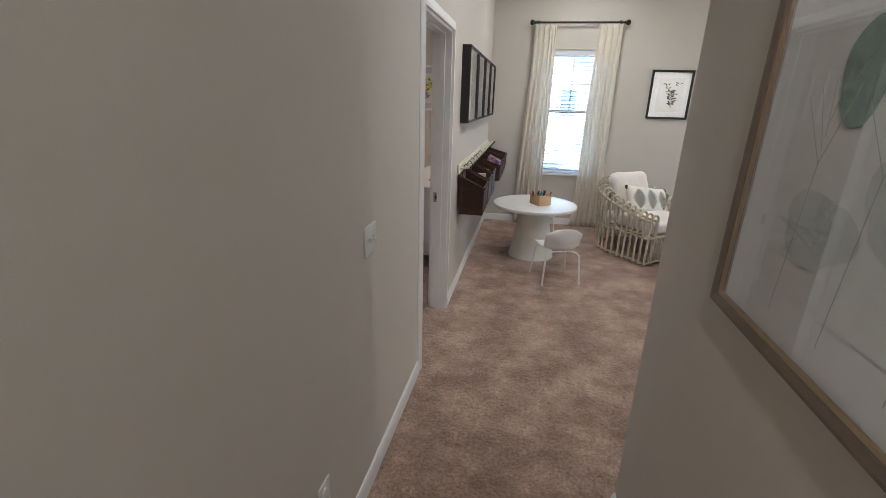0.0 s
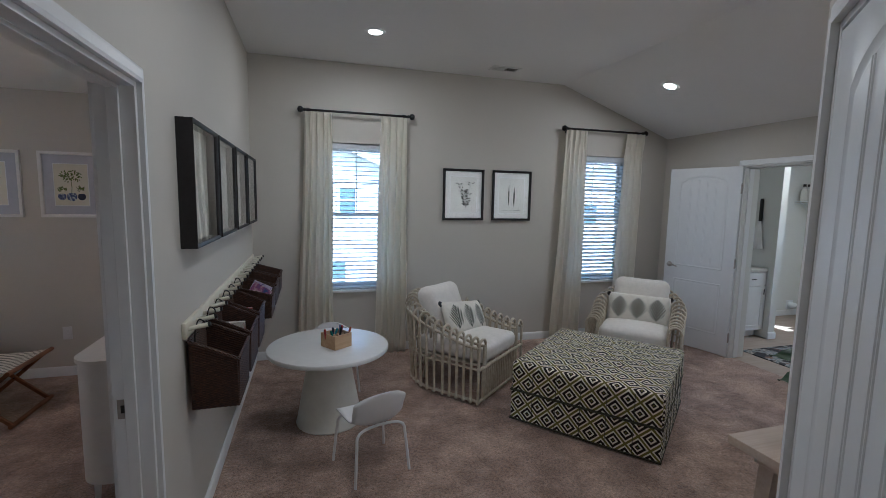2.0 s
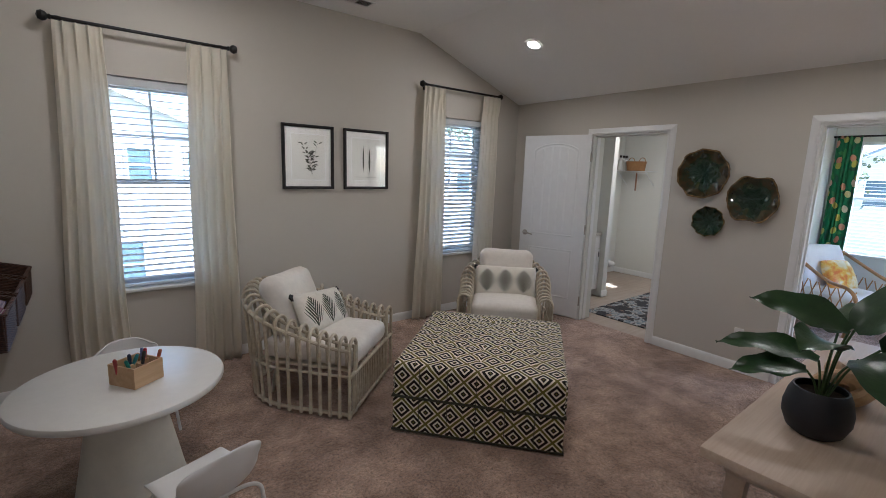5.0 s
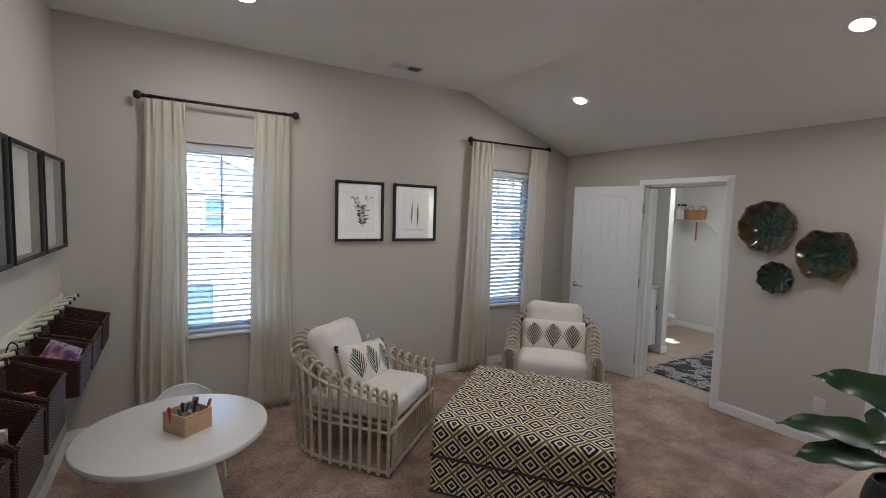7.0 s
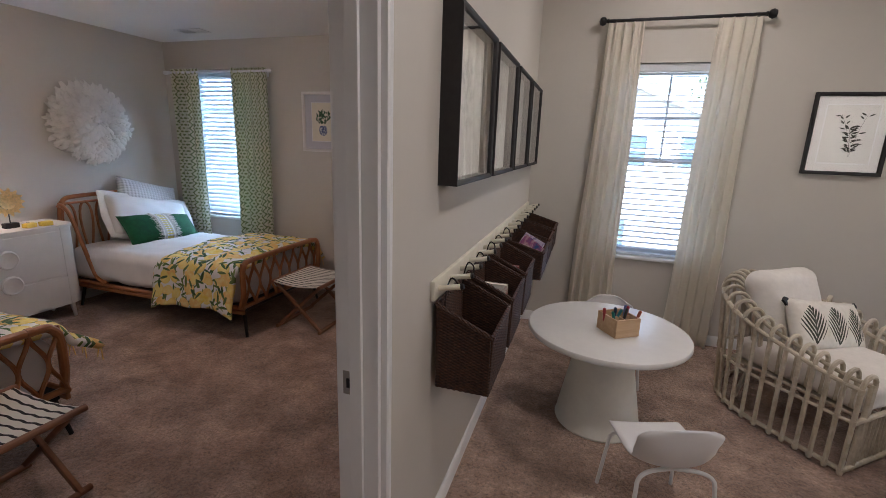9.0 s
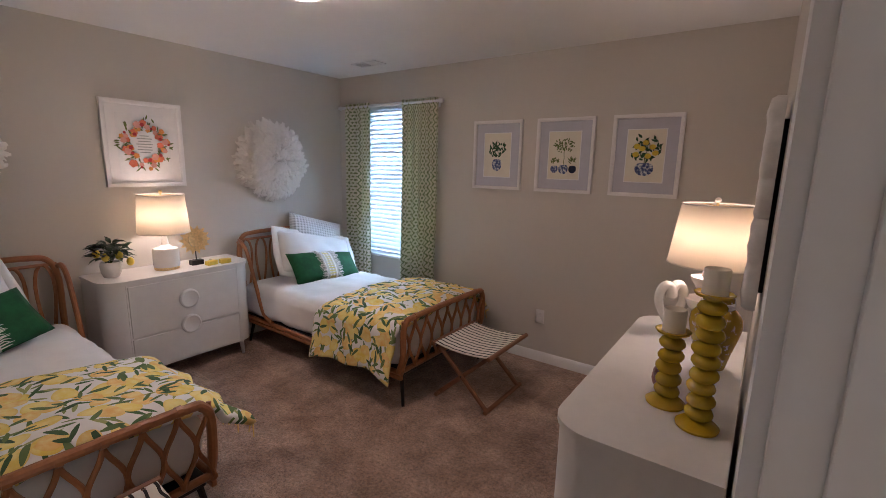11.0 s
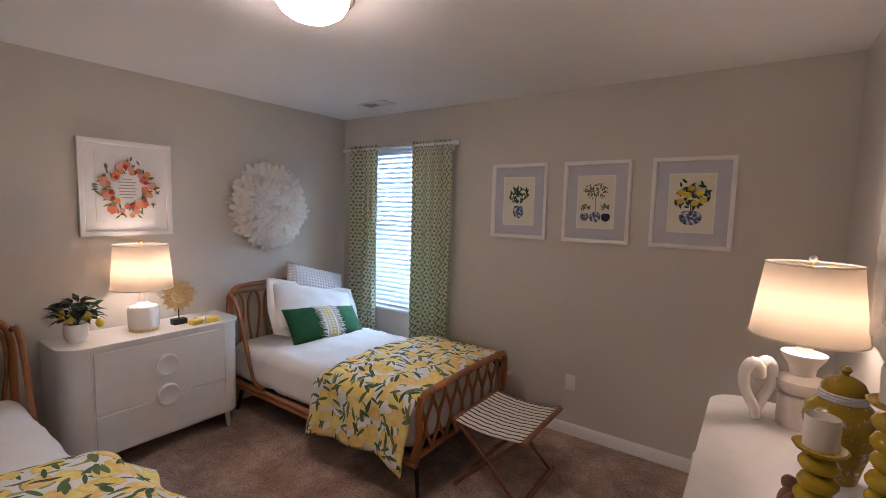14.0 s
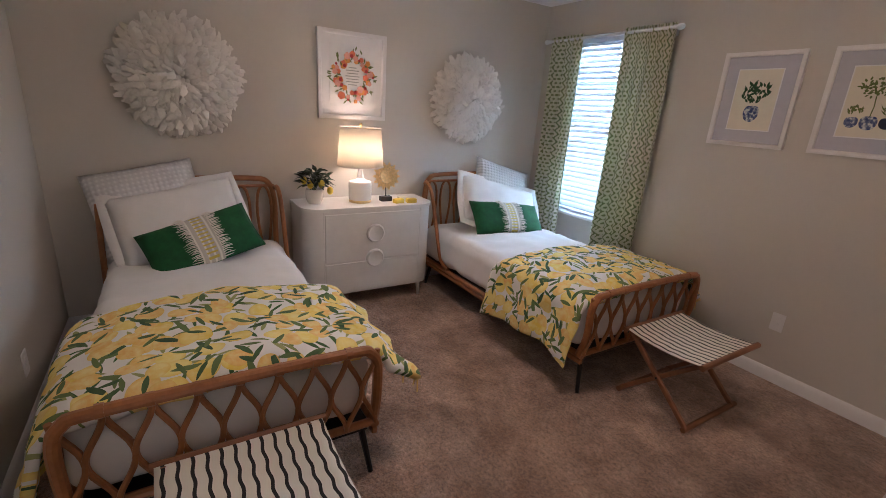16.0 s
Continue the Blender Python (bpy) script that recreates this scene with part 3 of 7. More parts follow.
CURTAIN = sheer()
for (a, b), (c, d), wx in (((0.505, 0.755), (1.235, 1.50), WIN1), ((3.345, 3.62), (4.155, 4.40), WIN2)):
    curtain("curtain", a, b, 0.006, 2.45, 7.372, CURTAIN, "ivory pleated floor-length curtain hanging beside the window", 5, 0.027, 0.42, seed=a * 5, lean=-0.05)
    curtain("curtain", c, d, 0.006, 2.45, 7.372, CURTAIN, "ivory pleated floor-length curtain hanging beside the window", 5, 0.027, 0.30, seed=c * 5, lean=-0.03)
curtain_rod(0.475, 1.54, 7.372, 2.465, BLACKMETAL, "black metal curtain rod with ball finials")
curtain_rod(3.33, 4.41, 7.372, 2.465, BLACKMETAL, "black metal curtain rod with ball finials")


def green_lattice():
    k = Nodes("green_lattice_cotton", 0.9)
    sep = k.n("SeparateXYZ")
    k.link(k.n("TexCoord").outputs["UV"], sep.inputs[0])
    x, z = sep.outputs[0], sep.outputs[1]
    u = k.math("MULTIPLY", x, 2 * math.pi / 0.092)
    v = k.math("MULTIPLY", z, 2 * math.pi / 0.068)
    a = k.math("ADD", k.math("COSINE", u), k.math("MULTIPLY", k.math("COSINE", v), 0.62))
    a = k.math("ADD", a, k.math("MULTIPLY", k.math("SUBTRACT", k.noise(150, 2), 0.5), 0.35))
    line = k.math("LESS_THAN", k.math("ABSOLUTE", a), 0.34)
    dot = k.math("GREATER_THAN", k.math("ABSOLUTE", a), 1.42)
    m = k.math("MAXIMUM", line, dot)
    green = k.ramp(k.noise(5, 2), (0.35, (0.11, 0.165, 0.055)), (0.65, (0.20, 0.20, 0.06)))
    k.color(k.mix(m, (0.76, 0.74, 0.62), green))
    k.bump(k.noise(400, 2), 0.2, 0.001)
    return through_cloth(k, (0.50, 0.58, 0.40), 0.25)


GREENCURTAIN = green_lattice()
curtain("curtain_patterned", -3.80, -3.43, 0.01, 2.20, 7.375, GREENCURTAIN, "green and cream lattice-patterned curtain with gathered heading", 6, 0.032, -0.08, False, 1.0)
curtain("curtain_patterned", -3.02, -2.58, 0.01, 2.20, 7.375, GREENCURTAIN, "green and cream lattice-patterned curtain with gathered heading", 6, 0.032, -0.05, False, 2.6)
curtain_rod(-3.84, -2.57, 7.375, 2.165, VINYL, "white curtain rod with round end caps", 0.012, 0.022)

# ---- patterned cloth ----


def box_uv(bm, axes=None):
    """Flat cloth coordinates in metres, taken face by face from the side it looks to."""
    uv = bm.loops.layers.uv.verify()
    for f in bm.faces:
        n = f.normal
        a = axes[f.index] if axes else max(range(3), key=lambda i: abs(n[i]))
        for lp in f.loops:
            c = lp.vert.co
            lp[uv].uv = ((c.y, c.z), (c.x, c.z), (c.x, c.y))[a]
    return bm


def uv_of(k):
    nd = k.n("TexCoord")
    sep = k.n("SeparateXYZ")
    k.link(nd.outputs["UV"], sep.inputs[0])
    return nd.outputs["UV"], sep.outputs[0], sep.outputs[1]


def diamond_cloth():
    k = Nodes("diamond_weave", 0.9)
    _, u, v = uv_of(k)
    c = 0.152
    fu = k.math("ABSOLUTE", k.math("SUBTRACT", k.math("FRACT", k.math("DIVIDE", u, c)), 0.5))
    fv = k.math("ABSOLUTE", k.math("SUBTRACT", k.math("FRACT", k.math("DIVIDE", v, c)), 0.5))
    d = k.math("ADD", fu, fv)
    e = k.math("MINIMUM", d, k.math("SUBTRACT", 1.0, d))
    wob = k.math("MULTIPLY", k.math("SUBTRACT", k.noise(220, 2), 0.5), 0.03)
    e = k.math("ADD", e, wob)
    black, cream, olive = (0.008, 0.007, 0.006), (0.76, 0.71, 0.58), (0.15, 0.13, 0.028)
    stops = ((0.0, olive), (0.04, olive), (0.05, black), (0.115, black), (0.125, cream), (0.205, cream), (0.215, black), (0.345, black), (0.355, cream), (0.43, cream), (0.44, olive), (0.5, olive))
    k.color(k.ramp(e, *stops))
    return k.bump(k.noise(350, 2), 0.4, 0.002).mat


DIAMOND = diamond_cloth()


def frond_cloth():
    k = Nodes("frond_print_linen", 0.9)
    _, u, v = uv_of(k)
    base = k.ramp(k.noise(30, 3), (0.3, (0.66, 0.625, 0.55)), (0.7, (0.76, 0.725, 0.65)))
    p = k.math("SUBTRACT", k.math("FRACT", k.math("ADD", k.math("DIVIDE", u, 0.175), 0.5)), 0.5)
    ap = k.math("ABSOLUTE", p)
    q = k.math("DIVIDE", v, 0.112)
    st = k.math("SINE", k.math("ADD", k.math("MULTIPLY", k.math("SUBTRACT", q, k.math("MULTIPLY", ap, 2.6)), 19.0), k.math("MULTIPLY", k.math("GREATER_THAN", p, 0.0), 1.9)))
    width = k.math("MULTIPLY", k.math("SUBTRACT", 1.0, k.math("MULTIPLY", q, q)), k.math("ADD", 0.34, k.math("MULTIPLY", k.noise(90, 2), 0.24)))
    width = k.math("MULTIPLY", width, k.math("ADD", 0.72, k.math("MULTIPLY", st, 0.38)))
    inside = k.math("LESS_THAN", ap, width)
    leaf = k.math("GREATER_THAN", k.math("ADD", st, k.math("MULTIPLY", k.math("SUBTRACT", k.noise(110, 3), 0.5), 1.6)), -0.55)
    stem = k.math("LESS_THAN", ap, 0.016)
    reach = k.math("LESS_THAN", k.math("ABSOLUTE", u), 0.262)
    m = k.math("MULTIPLY", k.math("MULTIPLY", k.math("MAXIMUM", leaf, stem), inside), reach)
    k.color(k.mix(k.math("MULTIPLY", m, 0.95), base, (0.022, 0.026, 0.014)))
    return k.bump(k.noise(400, 2), 0.35, 0.0015).mat


FROND = frond_cloth()


# ---- loft furniture ----
def soft_box(sx, sy, sz, r, n=26, nz=8, quilt=None, top_puff=0.0, amp=0.0):
    """A padded block on z = 0 with rounded edges; quilt (nx, ny, depth) presses seams and buttons into its top."""
    bm = bmesh.new()
    bmesh.ops.create_cube(bm, size=2)
    bmesh.ops.subdivide_edges(bm, edges=bm.edges, cuts=n - 1, use_grid_fill=True)
    bm.normal_update()
    bm.faces.index_update()
    axes = [max(range(3), key=lambda i: abs(f.normal[i])) for f in bm.faces]
    for v in bm.verts:
        p = v.co.copy()
        q = Vector((p.x * sx / 2, p.y * sy / 2, (p.z + 1) * sz / 2))
        inner = Vector((max(-sx / 2 + r, min(sx / 2 - r, q.x)), max(-sy / 2 + r, min(sy / 2 - r, q.y)), max(r, min(sz - r, q.z))))
        d = q - inner
        if d.length > 1e-6:
            q = inner + d.normalized() * r
        u, w = p.x, p.y
        if p.z > 0.99:
            q.z += top_puff * (1 - u * u) * (1 - w * w)
            if quilt:
                a = abs(math.sin(math.pi * quilt[0] * (u + 1) / 2))
                b = abs(math.sin(math.pi * quilt[1] * (w + 1) / 2))
                q.z -= quilt[2] * (1 - abs(u) ** 10) * (1 - abs(w) ** 10) * (0.6 * (1 - a) ** 5 + 0.6 * (1 - b) ** 5 + 2.2 * ((1 - a) * (1 - b)) ** 2.5)
        elif quilt:
            t = u if abs(p.y) > 0.99 else w
            nn = quilt[0] if abs(p.y) > 0.99 else quilt[1]
            s = 0.35 * quilt[2] * (1 - abs(math.sin(math.pi * nn * (t + 1) / 2))) ** 4
            q.x -= s * (1 if p.x > 0 else -1) * (abs(p.x) > 0.99)
            q.y -= s * (1 if p.y > 0 else -1) * (abs(p.y) > 0.99)
        if amp:
            q += Vector((wavy(q * 1.0, 6, amp), wavy(q + Vector((7, 0, 0)), 6, amp), wavy(q + Vector((0, 9, 0)), 6, amp) + wavy(Vector((q.x, q.y * 0.4, q.z)), 15, amp * 0.6)))
        v.co = q
    bm.normal_update()
    return box_uv(bm, axes)


ott = thing("ottoman", "large square tufted ottoman in black, cream and olive diamond weave", "ottoman", pose(2.72, 5.675, 0, 0, 0, 39.7))
part("base", soft_box(1.098, 1.038, 0.235, 0.018, 22), DIAMOND, ott, sharp=2)
c = part("top_cushion", soft_box(1.10, 1.04, 0.225, 0.03, 48, quilt=(6, 6, 0.006), top_puff=0.012, amp=0.003), DIAMOND, ott, sharp=2)
c.location.z = 0.228
WELT = plain("black_welt", (0.05, 0.05, 0.035), 0.9, vary=0.4, scale=120)
for z in (0.014, 0.236):
    part("welt", T([(-0.547, -0.517, z), (0.547, -0.517, z), (0.547, 0.517, z), (-0.547, 0.517, z)], 0.009, 6, True), WELT, ott)


for i in range(1, 6):
    for flip in (0, 1):
        w = (2 * i / 6 - 1) * (0.52 if flip else 0.55)
        for s in (-1, 1):
            e = s * (0.5515 if flip else 0.5215)
            part("seam", T([(e, w, 0.03), (e, w, 0.43)] if flip else [(w, e, 0.03), (w, e, 0.43)], 0.0022, 5), WELT, ott)


def rattan_chair(m):
    ch = thing("rattan_armchair", "whitewashed rattan tub armchair with looped cane arms and ivory cushions", "armchair", m, group="rattan armchairs")
    W, F, R = 0.412, -0.415, 0.465

    def path(s):
        """Round the chair from one front corner (0) over the back (0.5) to the other (1)."""
        L1, La = 0.40, math.pi * 0.395
        tot = 2 * L1 + La
        d = s * tot
        if d < L1:
            return Vector((-W, F + d, 0)), Vector((-1, 0, 0))
        if d > L1 + La:
            return Vector((W, F + (tot - d), 0)), Vector((1, 0, 0))
        a = math.pi * (d - L1) / La
        n = Vector((-math.cos(a), math.sin(a), 0))
        return Vector((n.x * W, n.y * R, 0)), n

    def height(s):
        t = 1 - abs(2 * s - 1)
        return 0.535 + 0.24 * (3 * t * t - 2 * t ** 3)

    N = 31
    for i in range(N):
        s = i / (N - 1)
        p, n = path(s)
        h, w = height(s), 0.055
        lean = 0.075 * max(0, 1 - abs(2 * s - 1) * 1.4)
        pts = [p + Vector((0, 0, 0.012)), p + n * lean * 0.4 + Vector((0, 0, 0.3)), p + n * lean + Vector((0, 0, h - w))]
        top = p + n * lean + Vector((0, 0, h - w))
        for k in range(1, 8):
            a = math.pi * k / 8
            pts.append(top - n * (w - w * math.cos(a)) + Vector((0, 0, w * math.sin(a))))
        pts.append(top - n * 2 * w)
        pts.append(p - n * 2 * w + Vector((0, 0, 0.32)))
        part("rattan_loop", T(pts, 0.0115, 7), CREAMRATTAN, ch)
        for z, o in ((h - w - 0.012, lean), (0.30, lean * 0.4), (0.032, 0)):
            q = p + n * o + Vector((0, 0, z))
            part("cane_binding", T([q - Vector((0, 0, 0.012)), q + Vector((0, 0, 0.012))], 0.0148, 7), CREAMRATTAN, ch)
    for nm, zf, off in (("top_rail", lambda s: height(s) - 0.064, 0.0), ("inner_rail", lambda s: height(s) - 0.068, 0.104), ("middle_rail", lambda s: 0.30, 0.0), ("bottom_rail", lambda s: 0.032, 0.014)):
        pts = []
        for i in range(41):
            s = i / 40
            p, n = path(s)
            lean = 0.075 * max(0, 1 - abs(2 * s - 1) * 1.4) * (1 if "rail" in nm and nm in ("top_rail", "inner_rail") else 0.3)
            pts.append(p + n * (lean - off) + Vector((0, 0, zf(s))))
        part(nm, T(pts, 0.009 if nm == "middle_rail" else 0.0125, 8), CREAMRATTAN, ch)
    for i in range(19):
        x = -0.32 + 0.64 * i / 18
        part("front_slat", T([(x, F + 0.012, 0.015), (x, F + 0.012, 0.285)], 0.0085, 7), CREAMRATTAN, ch)
    part("front_rail", T([(-W, F, 0.295), (W, F, 0.295)], 0.0135, 8), CREAMRATTAN, ch)
    part("front_foot_rail", T([(-W, F, 0.03), (W, F, 0.03)], 0.0125, 8), CREAMRATTAN, ch)
    for s in (-1, 1):
        part("front_post", T([(s * 0.307, F + 0.006, 0.008), (s * 0.307, F + 0.006, 0.48)], 0.015, 8), CREAMRATTAN, ch)
    part("seat_frame", B((-0.31, F + 0.05, 0.281), (0.31, 0.30, 0.30), 0.006), CREAMRATTAN, ch)
    for sx in (-1, 1):
        part("back_leg", T([(sx * 0.2, 0.27, 0.01), (sx * 0.22, 0.2, 0.285)], 0.014, 8), CREAMRATTAN, ch)
    part("seat_cushion", soft_box(0.615, 0.68, 0.15, 0.055, 18, top_puff=0.022, amp=0.006), LINEN, ch, "ivory seat cushion", sharp=2).matrix_local = pose(0, -0.075, 0.302)
    part("back_cushion", soft_box(0.53, 0.46, 0.17, 0.083, 18, top_puff=0.022, amp=0.008), LINEN, ch, "ivory back cushion", sharp=3).matrix_local = pose(0, 0.285, 0.60, 70, 0, 0)
    return ch


def frond_pillow(m):
    ob = thing("lumbar_pillow", "oblong ivory pillow printed with three dark fern fronds", "pillow", m, group="frond pillows")
    bm = cushion(0.60, 0.31, 0.14, seed=4)
    bm.normal_update()
    uv = bm.loops.layers.uv.verify()
    for f in bm.faces:
        for lp in f.loops:
            lp[uv].uv = (lp.vert.co.x, lp.vert.co.y)
    part("cover", bm, FROND, ob, sharp=3)
    for s in (-1, 1):
        part("tassel", prism(bmesh.new(), [(s * 0.272, 0.15), (s * 0.298, 0.157), (s * 0.315, 0.135), (s * 0.292, 0.105)], -0.007, 0.007), BLACKWOOD, ob, "dark corner tassel")
    return ob


CH1, CH2 = pose(1.85, 6.55, 0, 0, 0, 40), pose(3.695, 6.455, 0, 0, 0, -46)
ch1 = rattan_chair(CH1)
copy_thing(ch1, CH2)
frond_pillow(CH1 @ pose(0.05, 0.0, 0.565, 62, 8, -6))
frond_pillow(CH2 @ pose(0.0, 0.03, 0.565, 64, 0, 0))

# round table
tb = thing("play_table", "low round white table on a tapered pedestal", "table", pose(0.66, 6.05, 0))
part("tabletop", lathe(bmesh.new(), [(0.0, 0.535), (0.41, 0.535), (0.424, 0.539), (0.43, 0.548), (0.43, 0.562), (0.426, 0.569), (0.418, 0.572), (0.0, 0.572)], 72), WHITE, tb)
part("pedestal", lathe(bmesh.new(), [(0.0, 0.002), (0.232, 0.002), (0.236, 0.012), (0.231, 0.025), (0.137, 0.535), (0.0, 0.535)], 56), plain("cream_plaster", (0.70, 0.69, 0.62), 0.7, vary=0.04, bump=0.15), tb)


def kid_chair(m):
    ob = thing("child_chair", "small white moulded shell chair on thin metal legs", "chair", m, group="child chairs")
    prof = smooth_line([(0, 0.175, 0.318), (0, 0.155, 0.330), (0, 0.05, 0.322), (0, -0.07, 0.318), (0, -0.135, 0.342), (0, -0.165, 0.41), (0, -0.178, 0.485), (0, -0.183, 0.535)], 5)
    bm = bmesh.new()
    grid = []
    n = len(prof)
    for j, p in enumerate(prof):
        t = j / (n - 1)
        hw = 0.172 * (1 - 0.10 * (1 - t)) * (1 if t < 0.85 else math.sqrt(max(0.25, 1 - ((t - 0.85) / 0.15) ** 2 * 0.45))) * (1 if t > 0.06 else 0.93)
        row = []
        for i in range(13):
            u = 2 * i / 12 - 1
            side = abs(u) ** 2.6
            row.append(bm.verts.new((u * hw, p.y + 0.055 * side * max(0, min(1, (t - 0.35) / 0.3)), p.z + 0.03 * side * max(0, min(1, (t - 0.05) / 0.4)) * max(0, min(1, (0.85 - t) / 0.25)) - 0.045 * abs(u) ** 3 * max(0, (t - 0.7) / 0.3))))
        grid.append(row)
    for a, b in zip(grid, grid[1:]):
        for i in range(12):
            bm.faces.new((a[i], a[i + 1], b[i + 1], b[i]))
    sh = part("seat_shell", bm, PLASTIC, ob, sharp=3)
    s = sh.modifiers.new("thick", "SOLIDIFY")
    s.thickness, s.offset = 0.007, 0
    for sx in (-1, 1):
        for sy in (-1, 1):
            part("leg", T(smooth_line([(0.0, sy * 0.10, 0.306), (sx * 0.10, sy * 0.12, 0.306), (sx * 0.148, sy * 0.138, 0.285), (sx * 0.158, sy * 0.148, 0.22), (sx * 0.176, sy * 0.168, 0.003)], 5), 0.0085, 8), PLASTIC, ob)
    return ob


k1 = kid_chair(pose(0.88, 5.40, 0, 0, 0, 18.5))
copy_thing(k1, pose(0.72, 6.60, 0, 0, 0, 190))

# crayon box
bx = thing("crayon_box", "small raw pine box with dividers on the table", "box", pose(0.71, 6.005, 0.573, 0, 0, 35))
for lo, hi in (((-0.075, -0.08, 0), (0.075, -0.072, 0.1)), ((-0.075, 0.072, 0), (0.075, 0.08, 0.1)), ((-0.075, -0.072, 0), (-0.067, 0.072, 0.1)), ((0.067, -0.072, 0), (0.075, 0.072, 0.1)), ((-0.067, -0.003, 0), (0.067, 0.003, 0.09)), ((-0.003, -0.072, 0), (0.003, 0.072, 0.089)), ((-0.067, -0.072, 0), (0.067, 0.072, 0.007))):
    part("board", B(lo, hi, 0.001), PINE, bx)
rng = random.Random(4)
for i, c in enumerate(((0.02, 0.22, 0.18), (0.35, 0.03, 0.03), (0.03, 0.05, 0.10), (0.45, 0.12, 0.05), (0.05, 0.25, 0.28), (0.50, 0.03, 0.05), (0.03, 0.03, 0.03), (0.2, 0.25, 0.5))):
    x, y = rng.uniform(-0.06, 0.06), rng.choice((-1, 1)) * rng.uniform(0.012, 0.044)
    ob = thing("marker", "coloured marker pen standing in the pine box", "marker", bx.matrix_world @ pose(x, y, 0.008, rng.uniform(-16, 16), rng.uniform(-22, 22)), group="markers")
    part("barrel", T([(0, 0, 0.005), (0, 0, 0.10)], 0.0075, 8), plain("marker_plastic", c, 0.4, vary=0.1), ob)
    part("cap", T([(0, 0, 0.10), (0, 0, 0.128), (0, 0, 0.133)], [0.0085, 0.008, 0.005], 8), plain("marker_cap", [v * 0.8 for v in c], 0.4, vary=0.1), ob)

# peg rail and hanging baskets
RAIL_Z = 1.045
rail = thing("peg_rail", "long cream wooden rail with turned pegs on the wall", "peg rail", pose(0.0, 4.925, RAIL_Z))
part("board", B((0, 0, -0.036), (0.018, 2.47, 0.036), 0.004, 2), CREAMWOOD, rail)
pegs = np.linspace(0.045, 2.43, 18)
for y in pegs:
    pb = bmesh.new()
    tube(pb, [(0.016, y, 0), (0.035, y, 0.004), (0.085, y, 0.014), (0.098, y, 0.017)], [0.012, 0.0095, 0.0105, 0.0105], 10)
    pg = part("peg", pb, CREAMWOOD, rail)
    part("tip", T([(0.098, y, 0.017), (0.108, y, 0.019)], [0.0115, 0.010], 10), BLACKWOOD, pg, "dark peg tip")

BW, BD, BZF, BZB = 0.325, 0.195, 0.225, 0.32


def weave_panel(bm, a, b, z0, ta, tb, out, rows=54, cols=44):
    """A woven sheet between plan points a and b, its top running from height ta to tb."""
    a, b, out = Vector((*a, 0)), Vector((*b, 0)), Vector((*out, 0))
    g = []
    for j in range(rows + 1):
        v = j / rows
        row = []
        for i in range(cols + 1):
            u = i / cols
            z = z0 + v * (ta + (tb - ta) * u - z0)
            ph = math.pi * (u * cols / 2 + (j % 2))
            d = 0.0032 * math.sin(ph) + (0.0022 if j % 2 else -0.001)
            row.append(bm.verts.new(a.lerp(b, u) + out * (d + 0.006 * v) + Vector((0, 0, z))))
        g.append(row)
    for p, q in zip(g, g[1:]):
        for i in range(cols):
            bm.faces.new((p[i], p[i + 1], q[i + 1], q[i]))


def basket(m):
    ob = thing("wall_basket", "dark brown woven wicker basket hanging from a wall peg", "basket", m, group="wall baskets")
    for nm, a, b, ta, tb_, out in (("front", (BD, 0), (BD, BW), BZF, BZF, (1, 0)), ("back", (0, 0), (0, BW), BZB, BZB, (-1, 0)), ("side", (0, 0), (BD, 0), BZB, BZF, (0, -1)), ("side", (0, BW), (BD, BW), BZB, BZF, (0, 1))):
        bm = bmesh.new()
        weave_panel(bm, a, b, 0, ta, tb_, out, cols=44 if nm != "side" else 36)
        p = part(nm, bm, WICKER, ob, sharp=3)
        s = p.modifiers.new("thick", "SOLIDIFY")
        s.thickness, s.offset = 0.006, -1
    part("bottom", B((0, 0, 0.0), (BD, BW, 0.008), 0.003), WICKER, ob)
    corners = [(-0.004, -0.006, BZB), (BD + 0.006, -0.006, BZF), (BD + 0.006, BW + 0.006, BZF), (-0.004, BW + 0.006, BZB)]
    rb = bmesh.new()
    for a, b in zip(corners, corners[1:] + corners[:1]):
        a, b = Vector(a), Vector(b)
        n = max(8, int((b - a).length / 0.012))
        d = (b - a).normalized()
        s1 = d.orthogonal().normalized()
        s2 = d.cross(s1)
        for ph in (0, 2.1, 4.2):
            tube(rb, [a.lerp(b, i / n) + 0.005 * (math.cos(i * 1.1 + ph) * s1 + math.sin(i * 1.1 + ph) * s2) for i in range(n + 1)], 0.0048, 5)
    part("braided_rim", rb, WICKER, ob)
    for y in (0.045, BW - 0.045):
        part("hook", T(smooth_line([(0.012, y, BZB - 0.03), (0.014, y, BZB + 0.03), (0.03, y, BZB + 0.085), (0.052, y, BZB + 0.075), (0.055, y, BZB + 0.055)], 4), 0.0032, 6), BLACKMETAL, ob, "black wire hook")
    return ob


BASKET_Y = [4.955, 5.375, 5.79, 6.205, 6.62, 7.035]
b0 = basket(pose(0.022, BASKET_Y[0], 0.672))
for i, y in enumerate(BASKET_Y[1:]):
    shallow = 1.0 if i < 2 else 0.76
    copy_thing(b0, pose(0.022, y, 0.672 + BZB * (1 - shallow)) @ Matrix.Diagonal((1.0 if i < 2 else 1.22, 1, shallow, 1)))


def book(m, size, cover, label, kind="book"):
    ob = thing("book", label, "book", m, group="basket books")
    w, t, h = size
    part("pages", B((0.002, 0.002, 0.002), (w - 0.004, t - 0.002, h - 0.002)), plain("paper_edge", (0.72, 0.69, 0.62), 0.9), ob)
    part("cover", B((0, 0, 0), (w, 0.0015, h)), cover, ob)
    part("cover", B((0, t - 0.0015, 0), (w, t, h)), cover, ob)
    return ob


